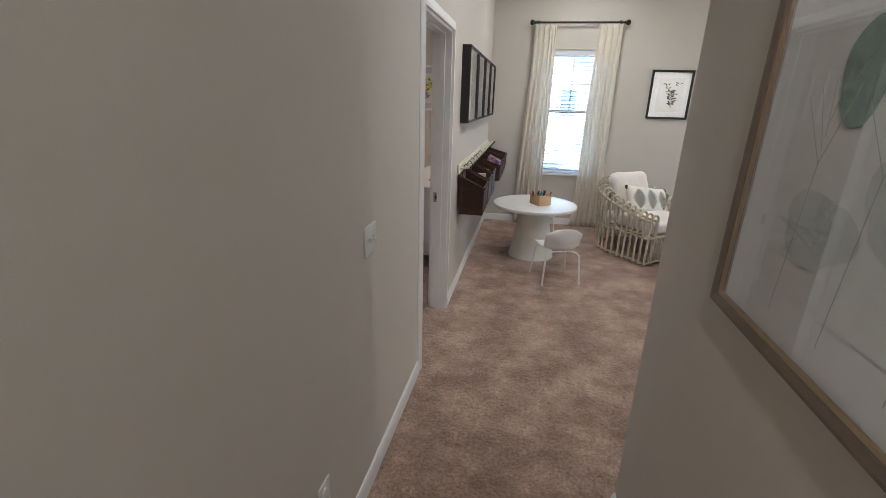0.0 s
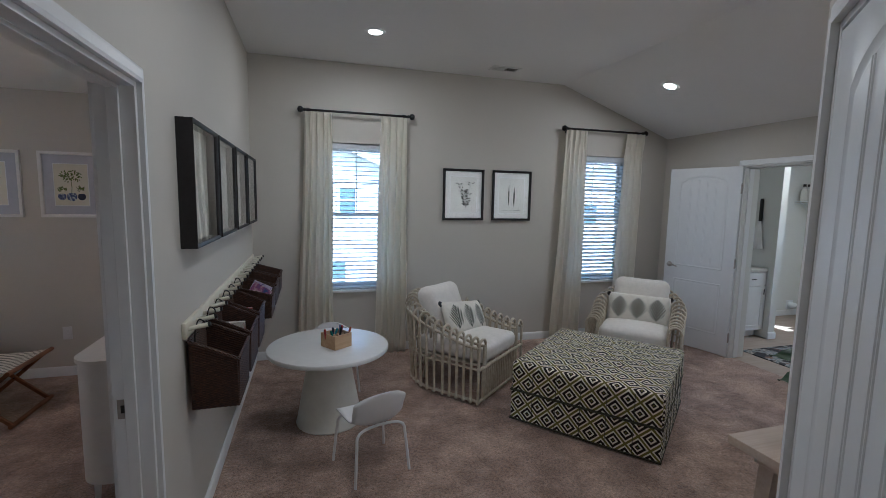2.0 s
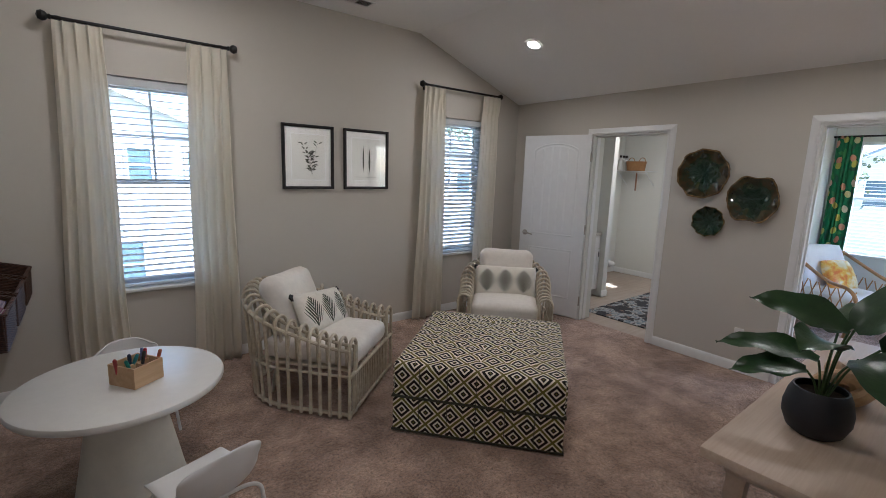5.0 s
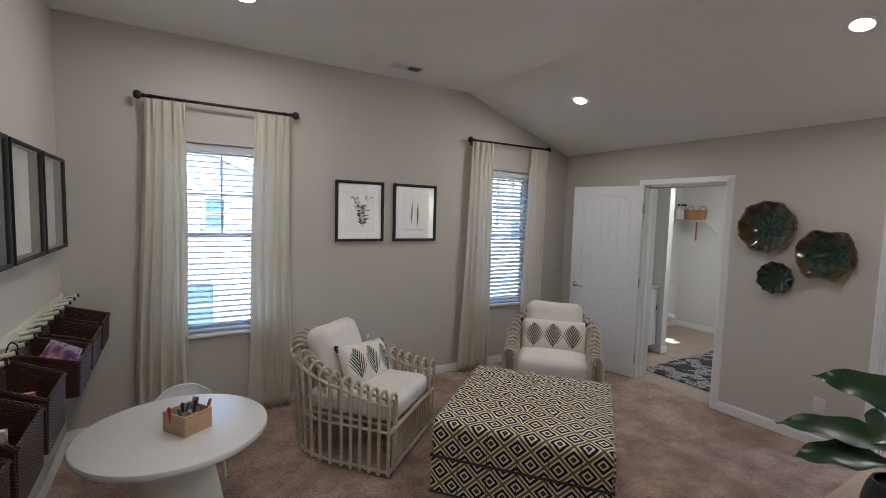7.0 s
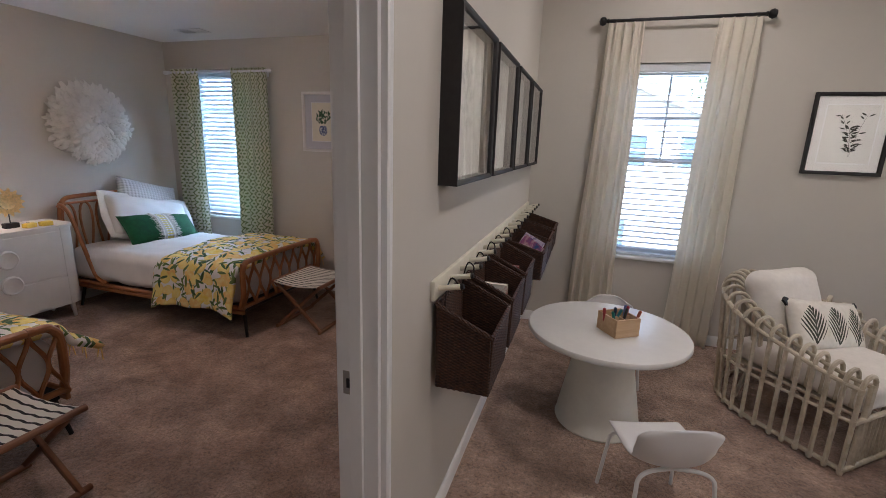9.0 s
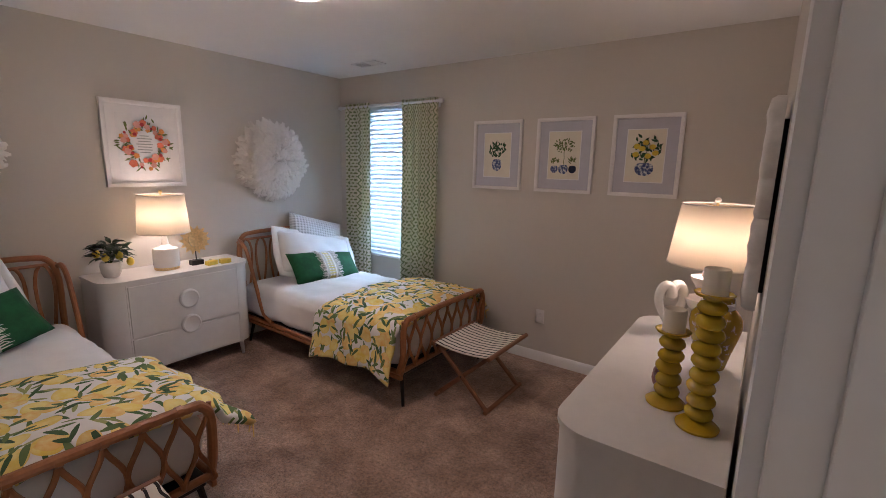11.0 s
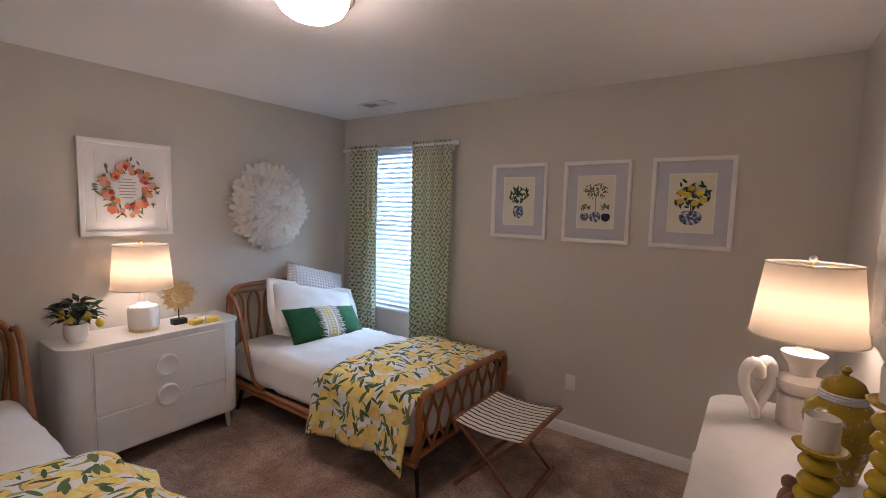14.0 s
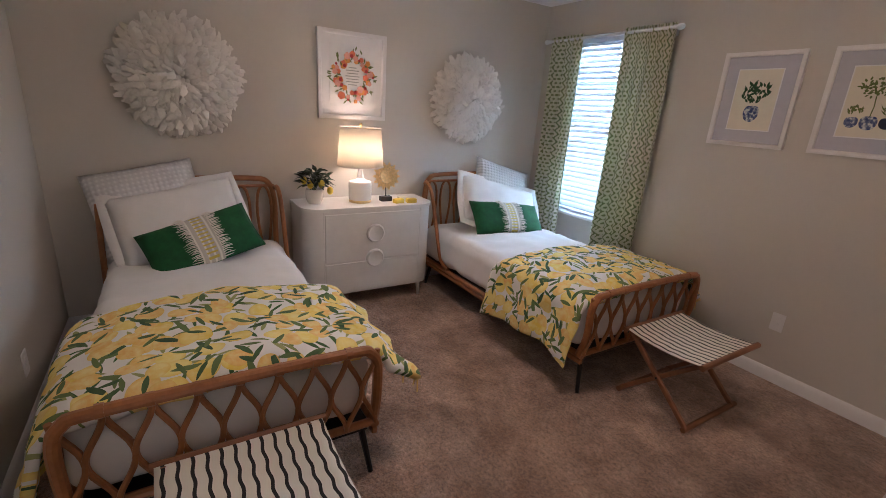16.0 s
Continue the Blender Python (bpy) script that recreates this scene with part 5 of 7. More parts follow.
def green_pillow(m, wide):
    ob = thing("accent_pillow", "emerald green oblong pillow with a cream fringed centre band", "pillow", m, group="green pillows")
    part("cover", cushion(wide, 0.325, 0.16, seed=1), GREEN_VELVET, ob, sharp=3)
    bm = bmesh.new()
    g = []
    for i in range(9):
        row = []
        for j in range(15):
            u, v = (2 * i / 8 - 1) * 0.062, 2 * j / 14 - 1
            k = max(0.0, (1 - abs(u / 0.33) ** 2.6) * (1 - abs(v) ** 2.6)) ** 0.45
            row.append(bm.verts.new((u, v * 0.157, 0.08 * k + 0.006 + wavy((u, v, 3), 14, 0.002))))
        g.append(row)
    for a, b in zip(g, g[1:]):
        for j in range(14):
            bm.faces.new((a[j], b[j], b[j + 1], a[j + 1]))
    part("band", planar_uv(bm), FRINGE, ob, "cream woven centre band", sharp=3)
    r = random.Random(5)
    for s in (-1, 1):
        for j in range(34):
            v = 2 * (j + 0.5) / 34 - 1
            k = max(0.0, (1 - 0.03) * (1 - abs(v) ** 2.6)) ** 0.45
            z = 0.08 * k + 0.008
            ln = 0.058 * r.uniform(0.75, 1.15)
            part("fringe", T([(s * 0.058, v * 0.157, z), (s * (0.058 + ln * 0.5), v * 0.157 + r.uniform(-0.003, 0.003), z + 0.006), (s * (0.058 + ln), v * 0.157 + r.uniform(-0.008, 0.008), z - 0.002)], [0.0034, 0.003, 0.001], 4), LINEN, ob)
    return ob


def flange_pillow(m, seed):
    ob = thing("sleeping_pillow", "white cotton pillow with a flat flanged border", "pillow", m, group="white pillows")
    part("cover", cushion(0.70, 0.46, 0.20, seed=seed, amp=0.018), SHEET, ob, sharp=3)
    bm = bmesh.new()
    loops = []
    for f, dz in ((0.90, 0.0), (1.0, 0.004), (1.12, -0.002)):
        lp = []
        for i in range(80):
            a = 2 * math.pi * i / 80
            c, s = math.cos(a), math.sin(a)
            q = 1 / max(abs(c), abs(s)) ** 0.92
            x, y = 0.35 * q * c * (1 + (f - 1) * 0.9), 0.235 * q * s * (1 + (f - 1) * 1.3)
            lp.append(Vector((x, y, dz + (f - 0.9) * 0.1 * noise.noise(Vector((x * 7 + seed, y * 7, 0))))))
        loops.append(lp)
    rings(bm, loops, caps=False)
    p = part("flange", bm, SHEET, ob, sharp=3)
    p.modifiers.new("thick", "SOLIDIFY").thickness = 0.005
    return ob


def euro_pillow(m):
    ob = thing("quilted_pillow", "square white quilted pillow leaning on the headboard", "pillow", m, group="quilted pillows")
    part("cover", planar_uv(cushion(0.60, 0.58, 0.19, seed=7, amp=0.008)), QUILT, ob, sharp=3)
    return ob


def bed(m, name_label):
    ob = thing("rattan_bed", name_label, "bed", m, group="twin beds")
    H, Fx, HW = -0.955, 0.955, 0.50
    # headboard
    hp = smooth_line([(H, -HW, 0.10), (H, -HW, 0.55), (H, -HW, 0.82), (H, -HW + 0.04, 0.945), (H, -HW + 0.15, 0.975), (H, 0, 0.98), (H, HW - 0.15, 0.975), (H, HW - 0.04, 0.945), (H, HW, 0.82), (H, HW, 0.55), (H, HW, 0.10)], 6)
    part("headboard_frame", T(hp, 0.019, 10), RATTAN, ob)
    part("headboard_rail", T([(H, -HW, 0.34), (H, HW, 0.34)], 0.014, 8), RATTAN, ob)
    part("headboard_rail", T([(H, -HW, 0.92), (H, HW, 0.92)], 0.011, 8), RATTAN, ob)
    n = 7
    for i in range(n):
        y = -HW + (i + 0.5) * 2 * HW / n
        w = HW / n * 0.92
        part("headboard_loop", T([(H + 0.012 * math.sin(a * 2), y + w * math.sin(a) * (0.62 + 0.38 * math.cos(a)), 0.63 + 0.29 * math.cos(a)) for a in np.linspace(0, 2 * math.pi, 25)[:-1]], 0.0105, 7, True), RATTAN, ob)
        part("headboard_upright", T([(H, y, 0.34), (H, y, 0.36)], 0.009, 6), RATTAN, ob)
    # wings from the headboard down to the side rails
    for s in (-1, 1):
        wing = smooth_line([(H, s * HW, 0.90), (H + 0.06, s * (HW + 0.012), 0.915), (H + 0.15, s * (HW + 0.014), 0.84), (H + 0.24, s * (HW + 0.014), 0.62), (H + 0.31, s * (HW + 0.012), 0.42), (H + 0.36, s * (HW + 0.008), 0.31), (H + 0.46, s * (HW + 0.004), 0.262)], 5)
        part("side_wing", T(wing, 0.016, 9), RATTAN, ob)
        part("side_rail", T([(H, s * HW, 0.245), (Fx, s * HW, 0.245)], 0.018, 10), RATTAN, ob)
        part("side_rail_lower", B((H, s * HW - 0.012, 0.195), (Fx, s * HW + 0.012, 0.225), 0.004), RATTAN, ob)
    # footboard
    fp = smooth_line([(Fx - 0.03, -HW, 0.245), (Fx + 0.004, -HW, 0.36), (Fx + 0.008, -HW, 0.53), (Fx + 0.008, -HW + 0.03, 0.595), (Fx + 0.008, -HW + 0.10, 0.612), (Fx + 0.008, 0, 0.617), (Fx + 0.008, HW - 0.10, 0.612), (Fx + 0.008, HW - 0.03, 0.595), (Fx + 0.008, HW, 0.53), (Fx + 0.004, HW, 0.36), (Fx - 0.03, HW, 0.245)], 6)
    part("footboard_frame", T(fp, 0.021, 10), RATTAN, ob)
    for y in np.linspace(-HW + 0.12, HW - 0.12, 7):
        part("cane_knot", T([(Fx + 0.008, y - 0.012, 0.614), (Fx + 0.008, y + 0.012, 0.614)], 0.0235, 10), RATTAN, ob)
    part("footboard_rail", T([(Fx - 0.015, -HW, 0.252), (Fx - 0.015, HW, 0.252)], 0.018, 10), RATTAN, ob)
    m2 = 8
    per = 2 * HW / m2
    for i in range(m2 + 1):
        for s in (-1, 1):
            y0 = -HW + i * per
            pts = []
            for t in np.linspace(0, 1, 15):
                y = y0 + s * per * 0.5 * (1 - math.cos(2 * math.pi * t)) * 0.5
                pts.append((Fx + 0.004 + 0.007 * s * math.sin(math.pi * t * 2), y, 0.26 + 0.345 * t))
            if -HW - 0.02 < y0 + s * per * 0.25 < HW + 0.02:
                part("lattice_cane", T(pts, 0.0105, 7), RATTAN, ob)
    for sx, x in ((1, Fx - 0.05), (-1, H + 0.12)):
        for s in (-1, 1):
            part("leg", T([(x, s * (HW - 0.05), 0.24), (x + sx * 0.045, s * (HW - 0.015), 0.002)], [0.016, 0.011], 8), BLACKMETAL, ob, "black metal leg")
    part("slat_base", B((H + 0.02, -HW + 0.02, 0.20), (Fx - 0.03, HW - 0.02, 0.255), 0.005), BLACKMETAL, ob, "black metal bed base")
    # mattress with its cover
    mb = soft_box(1.85, 1.02, 0.29, 0.085, 46, top_puff=0.03, amp=0.014)
    part("mattress", mb, SHEET, ob, "white cotton bedding over the mattress", sharp=3).matrix_local = pose(-0.01, 0, 0.258)
    return ob


def throw(m, x0, x1, seed, label, hangs):
    """A folded cover laid across the bed, its two ends hanging by hangs (length, slant)."""
    ob = thing("lemon_duvet", label, "duvet", m, group="lemon duvets")
    bm = bmesh.new()
    uv = bm.loops.layers.uv.verify()
    hw, top, rad = 0.53, 0.592, 0.10
    L = hw - 0.075
    arc = 0.5 * math.pi * rad
    nx, ny = 34, 84
    grid = []
    for i in range(nx + 1):
        u = i / nx
        row = []
        for j in range(ny + 1):
            q0, q1 = L + arc + hangs[0][0], L + arc + hangs[1][0]
            d = -q0 + (q0 + q1) * j / ny
            a = abs(d)
            s = 1 if d > 0 else -1
            slant = hangs[1 if d > 0 else 0][1]
            skew = 0.05 * math.sin(d * 2 + seed) + 0.03 * max(0, a - L)
            x = x0 + (x1 - x0) * u + skew * (1 - u) + 0.012 * noise.noise(Vector((u * 3, d * 3, seed)))
            if a < L:
                y, z = d, top + 0.036 * (1 - (a / L) ** 2)
            elif a < L + arc:
                t = (a - L) / rad
                y, z = s * (L + rad * math.sin(t) * (1 + 0.3 * slant)), top - rad * (1 - math.cos(t)) * (1 - 0.25 * slant)
            else:
                q = a - L - arc
                fold = 0.022 * math.sin(u * 15 + seed + s) * min(1, q * 6)
                y, z = s * (L + rad * (1 + 0.3 * slant) + slant * q + fold), top - rad * (1 - 0.25 * slant) - q * (math.sqrt(max(0.1, 1 - slant * slant)) + 0.06 * math.sin(u * 5 + seed))
            e = 1 - min(1, min(u, 1 - u) / 0.12)
            z -= 0.04 * e * e
            w = wavy((x * 1.0 + seed, y, z), 6, 0.020) + wavy((x * 0.6, y + seed, z), 15, 0.009)
            z += w if a < L else 0.4 * w
            y += s * w * 0.7 if a >= L else 0
            row.append((bm.verts.new((x, y, z)), (x * 1.0 + seed, d)))
        grid.append(row)
    for i in range(nx):
        for j in range(ny):
            q = (grid[i][j], grid[i + 1][j], grid[i + 1][j + 1], grid[i][j + 1])
            f = bm.faces.new([c[0] for c in q])
            for lp, c in zip(f.loops, q):
                lp[uv].uv = c[1]
    tips = [grid[nx - 2 - 4 * k][ny][0].co.copy() for k in range(6)]
    p = part("cover", bm, LEMON, ob, sharp=3)
    sm = p.modifiers.new("thick", "SOLIDIFY")
    sm.thickness, sm.offset = 0.032, -0.2
    r = random.Random(int(seed * 10))
    for c in tips:
        for k in (-1, 1):
            part("tie", T([c, c + Vector((0.008 * k, 0.012, -0.035)), c + Vector((0.02 * k, 0.012 + r.uniform(-0.008, 0.01), -0.085 - 0.03 * r.random()))], [0.004, 0.0045, 0.003], 5), LEMON, ob)
    return ob


BED1, BED2 = pose(-2.905, 6.675, 0), pose(-2.905, 4.425, 0)
b1 = bed(BED1, "honey rattan twin bed with looped headboard, made up in white")
copy_thing(b1, BED2)
throw(BED1, 0.15, 0.93, 1.3, "lemon-print duvet folded across the foot of the bed", ((0.27, 0.15), (0.14, 0.75)))
throw(BED2, 0.17, 0.93, 4.9, "lemon-print duvet folded across the foot of the bed", ((0.30, 0.30), (0.15, 0.80)))
euro_pillow(BED1 @ pose(-0.835, 0.25, 0.80, 0, 64, 0) @ pose(0, 0, 0, 0, 0, 72))
flange_pillow(BED1 @ pose(-0.66, 0.11, 0.735, 0, 50, 0) @ pose(0, 0, 0, 0, 0, 73) @ Matrix.Diagonal((1.1, 1.0, 1.0, 1)), 2.0)
green_pillow(BED1 @ pose(-0.48, 0.065, 0.655, 0, 46, 0) @ pose(0, 0, 0, 0, 0, 82), 0.70)
euro_pillow(BED2 @ pose(-0.835, -0.25, 0.80, 0, 66, 0) @ pose(0, 0, 0, 0, 0, 101))
flange_pillow(BED2 @ pose(-0.69, -0.10, 0.76, 0, 56, 0) @ pose(0, 0, 0, 0, 0, 101), 5.0)
green_pillow(BED2 @ pose(-0.50, 0.0, 0.68, 0, 48, 0) @ pose(0, 0, 0, 0, 0, 108), 0.62)


# folding stools
def stripe_canvas():
    k = Nodes("striped_canvas", 0.9)
    sep = k.n("SeparateXYZ")
    k.link(k.co, sep.inputs[0])
    y = k.math("ADD", sep.outputs[1], k.math("MULTIPLY", k.math("SINE", k.math("MULTIPLY", sep.outputs[0], 75)), 0.0026))
    f = k.math("FRACT", k.math("DIVIDE", y, 0.041))
    k.color(k.mix(k.math("LESS_THAN", f, 0.27), (0.70, 0.66, 0.58), (0.015, 0.014, 0.014)))
    return k.bump(k.noise(350, 2), 0.4, 0.002).mat


STRIPE = stripe_canvas()


def luggage_stool(m):
    ob = thing("folding_stool", "folding wooden X-frame stool with black and cream striped canvas top", "stool", m, group="folding stools")
    bm = bmesh.new()
    loops = []
    for i in range(15):
        u = 2 * i / 14 - 1
        loops.append([Vector((u * 0.222, y, 0.415 - 0.022 * (1 - u * u))) for y in np.linspace(-0.262, 0.262, 14)])
    vv = [[bm.verts.new(p) for p in lp] for lp in loops]
    for a, b in zip(vv, vv[1:]):
        for j in range(13):
            bm.faces.new((a[j], b[j], b[j + 1], a[j + 1]))
    p = part("canvas", bm, STRIPE, ob, sharp=3)
    p.modifiers.new("thick", "SOLIDIFY").thickness = 0.006
    for s in (-1, 1):
        part("top_rail", T([(s * 0.22, -0.275, 0.405), (s * 0.22, 0.275, 0.405)], 0.0155, 10), BROWNWOOD, ob)
        part("foot_rail", T([(s * 0.20, -0.255, 0.022), (s * 0.20, 0.255, 0.022)], 0.0155, 10), BROWNWOOD, ob)
        for y in (-0.225, 0.225):
            part("leg", B((-0.013, -0.011, -0.285), (0.013, 0.011, 0.285), 0.004, m=Matrix.Translation((0, y + s * 0.0125, 0.212)) @ Matrix.Rotation(s * math.atan2(0.42, 0.385), 4, "Y")), BROWNWOOD, ob)
    for y in (-0.225, 0.225):
        part("pivot_bolt", T([(0, y - 0.028, 0.212), (0, y + 0.028, 0.212)], 0.006, 8), BLACKMETAL, ob)
    return ob


s1 = luggage_stool(pose(-1.655, 6.68, 0))
copy_thing(s1, pose(-1.668, 4.42, 0))


# white rounded dressers
def rounded_rect(w, d, r, n=8):
    """Plan outline with rounded front corners: x across w, y from 0 (back) to -d (front)."""
    pts = [(w / 2, 0)]
    for i in range(n + 1):
        a = -math.pi / 2 * i / n
        pts.append((w / 2 - r + r * math.cos(a), -d + r + r * math.sin(a)))
    for i in range(n + 1):
        a = -math.pi / 2 - math.pi / 2 * i / n
        pts.append((-w / 2 + r + r * math.cos(a), -d + r + r * math.sin(a)))
    pts.append((-w / 2, 0))
    return pts


def dresser(m, w, d, columns, label):
    ob = thing("dresser", label, "dresser", m, group="white dressers")
    r = 0.13
    part("top", prism(bmesh.new(), rounded_rect(w + 0.012, d + 0.008, r + 0.005), 0.778, 0.80), WHITE, ob)
    part("body", prism(bmesh.new(), rounded_rect(w - 0.006, d, r), 0.135, 0.778), WHITE, ob)
    for sx in (-1, 1):
        part("corner_bead", B((sx * (w / 2 - r - 0.004) - 0.003, -d - 0.003, 0.137), (sx * (w / 2 - r - 0.004) + 0.003, -d + 0.004, 0.776), 0.001), WHITE, ob)
    fw = (w - 2 * r - 0.02) / columns
    for c in range(columns):
        x0 = -w / 2 + r + 0.01 + c * fw
        for z0, z1 in ((0.395, 0.765), (0.15, 0.39)):
            part("drawer_front", B((x0 + 0.002, -d - 0.010, z0), (x0 + fw - 0.002, -d + 0.004, z1 - 0.009), 0.002), WHITE, ob)
        for z in (0.60, 0.405):
            hb2 = lathe(bmesh.new(), [(0.0, 0.0), (0.070, 0.0), (0.072, 0.009), (0.068, 0.022), (0.060, 0.026), (0.052, 0.021), (0.0, 0.017)], 32)
            bmesh.ops.transform(hb2, matrix=Matrix.Translation((x0 + fw / 2, -d - 0.010, z)) @ Matrix.Rotation(radians(90), 4, "X"), verts=hb2.verts)
            part("disc_pull", hb2, WHITE, ob, "round white disc handle")
    for sx in (-1, 1):
        for y in (-0.06, -d + 0.06):
            part("leg", T([(sx * (w / 2 - 0.10), y, 0.14), (sx * (w / 2 - 0.085), y, 0.002)], [0.02, 0.012], 10), WHITE, ob)
    return ob


dresser(pose(BED_W + 0.015, 5.575, 0, 0, 0, 90), 1.04, 0.40, 1, "white lacquered dresser with rounded corners and disc pulls")
dresser(pose(BED_E - 0.015, 6.06, 0, 0, 0, -90), 1.40, 0.49, 2, "long white lacquered dresser with rounded corners beneath the mirror")
TOP = 0.801


# lamps
def shade_mat():
    k = Nodes("cream_lamp_shade", 0.9)
    k.color((0.80, 0.76, 0.69))
    k.bump(k.noise(420, 2), 0.2, 0.001)
    return through_cloth(k, (0.88, 0.80, 0.68), 0.55)


SHADE = shade_mat()


def table_lamp(m, base_profile, base_mat, foot_profile, foot_mat, z0, z1, r0, r1, label):
    ob = thing("table_lamp", label, "table lamp", m)
    part("base", lathe(bmesh.new(), base_profile, 36), base_mat, ob)
    part("foot", lathe(bmesh.new(), foot_profile, 36), foot_mat, ob)
    top = base_profile[-1][1]
    part("stem", T([(0, 0, top - 0.004), (0, 0, z1 + 0.012)], 0.006, 8), BRASS, ob)
    sb = bmesh.new()
    loops = [[Vector((r * math.cos(2 * math.pi * i / 48), r * math.sin(2 * math.pi * i / 48), z)) for i in range(48)] for r, z in ((r0, z0), (r1, z1))]
    rings(sb, loops, caps=False)
    sh = part("shade", sb, SHADE, ob, "cream drum shade glowing from the bulb inside")
    sh.modifiers.new("thick", "SOLIDIFY").thickness = 0.002
    for r, z in ((r0, z0 + 0.003), (r1, z1 - 0.003)):
        part("shade_trim", T([(r * math.cos(a), r * math.sin(a), z) for a in np.linspace(0, 2 * math.pi, 49)[:-1]], 0.0035, 5, True), LINEN, sh)
    sp_ = bmesh.new()
    for a in (0, 2.09, 4.19):
        tube(sp_, [(0, 0, z1 - 0.01), (r1 * math.cos(a), r1 * math.sin(a), z1 - 0.006)], 0.002, 5)
    part("spider", sp_, BRASS, ob)
    part("finial", ball(bmesh.new(), (0, 0, z1 + 0.018), 0.013, u=12, v=8), STONEWHITE if base_mat is not CERAMIC else BRASS, ob)
    return ob


LA = pose(-3.72, 5.53, TOP)
table_lamp(LA, [(0.03, 0.018), (0.083, 0.020), (0.086, 0.03), (0.088, 0.14), (0.080, 0.158), (0.045, 0.168), (0.025, 0.185), (0.018, 0.25)], CERAMIC, [(0.0, 0.0), (0.082, 0.0), (0.084, 0.006), (0.08, 0.02), (0.03, 0.02)], BRASS, 0.272, 0.555, 0.172, 0.150, "table lamp with white ceramic drum base and cream shade, lit")
LB = pose(-0.325, 6.56, TOP)
table_lamp(LB, [(0.05, 0.055), (0.072, 0.055), (0.072, 0.125), (0.068, 0.13), (0.05, 0.133), (0.066, 0.137), (0.09, 0.175), (0.091, 0.19), (0.06, 0.198), (0.042, 0.21), (0.045, 0.24), (0.072, 0.285), (0.075, 0.298), (0.03, 0.302), (0.016, 0.36)], STONEWHITE, [(0.0, 0.0), (0.072, 0.0), (0.072, 0.0555), (0.05, 0.0555)], STONEWHITE, 0.362, 0.655, 0.188, 0.15, "table lamp with stacked white marble base and cream shade, lit")
lamp("bulb_west", "POINT", LA @ pose(0, 0, 0.40), BULB_W, WARM, shadow_soft_size=0.06)
lamp("bulb_east", "POINT", LB @ pose(0, 0, 0.48), BULB_W, WARM, shadow_soft_size=0.06)

# ceiling light
cl = thing("ceiling_light", "flush ceiling light with brushed nickel ring and glowing glass dome", "ceiling light", pose(-1.975, 5.49, Z_BED))
part("ring", lathe(bmesh.new(), [(0.0, 0.0), (0.148, 0.0), (0.161, -0.018), (0.164, -0.045), (0.156, -0.056), (0.141, -0.056), (0.141, -0.042), (0.0, -0.042)], 48), plain("bronze_nickel", (0.34, 0.27, 0.21), 0.35, 0.9), cl)
DOME_W = (1.0, 0.74, 0.57)
dm = part("dome", lathe(bmesh.new(), [(0.0, -0.05), (0.142, -0.05), (0.137, -0.072), (0.118, -0.1), (0.085, -0.122), (0.045, -0.133), (0.002, -0.136)], 40), None, cl, "glowing frosted glass dome")

# ---- feather wreaths ----
FEATHER = plain("white_feather", (0.76, 0.73, 0.68), 0.85, vary=0.05, scale=40, bump=0.3, fine=260)


def feather_mesh(ob):
    bm = bmesh.new()
    for oy, oa, oz, sc in ((0.0, 0.0, 0.0, 1.0), (0.018, 0.45, 0.008, 0.85), (-0.02, -0.5, -0.006, 0.9), (0.004, 0.2, 0.018, 0.6)):
        prev = None
        for i in range(6):
            t = i / 5
            w = 0.021 * sc * math.sin(math.pi * (0.15 + 0.75 * t)) ** 0.7
            x, z = 0.095 * sc * t, 0.02 * math.sin(t * 2.6) - 0.04 * t * t + oz
            row = []
            for s in (-1, 0, 1):
                px, py = x, s * w * (1 + 0.12 * math.sin(9 * t + oa * 7))
                row.append(bm.verts.new((px * math.cos(oa) - py * math.sin(oa), px * math.sin(oa) + py * math.cos(oa) + oy, z - 0.005 * abs(s))))
            if prev:
                bm.faces.new((prev[0], row[0], row[1], prev[1]))
                bm.faces.new((prev[1], row[1], row[2], prev[2]))
            prev = row
    return part("feather", bm, FEATHER, ob, sharp=3)


def wreath(m, r):
    ob = thing("feather_wreath", "round wall hanging of layered white feathers", "wall hanging", m, group="feather wreaths")
    part("backing", lathe(bmesh.new(), [(0.0, 0.0), (r * 0.62, 0.0), (r * 0.6, 0.012), (0.0, 0.03)], 40), LINEN, ob)
    rr = random.Random(11)
    first = feather_mesh(ob)
    n, ga = 290, math.pi * (3 - math.sqrt(5))
    for i in range(n):
        q = math.sqrt((i + 0.5) / n)
        a = i * ga + rr.uniform(-0.15, 0.15)
        rad = q * r * 0.80
        z = 0.10 * (1 - q ** 2.6) + 0.016
        mm = Matrix.Translation((rad * math.cos(a), rad * math.sin(a), z)) @ Matrix.Rotation(a + rr.uniform(-0.5, 0.5), 4, "Z") @ Matrix.Rotation(-(0.95 * (1 - q) ** 0.8 + 0.05) + rr.uniform(-0.55, 0.2), 4, "Y") @ Matrix.Rotation(rr.uniform(-0.9, 0.9), 4, "X") @ Matrix.Diagonal((rr.uniform(0.8, 1.2),) * 3 + (1,))
        if i == 0:
            first.matrix_local = mm
        else:
            again("feather", first, ob, mm)
    return ob


w1 = wreath(pose(BED_W, 4.41, 1.605, 0, 90, 0), 0.365)
copy_thing(w1, pose(BED_W, 6.59, 1.61, 0, 90, 0) @ pose(0, 0, 0, 0, 0, 40))

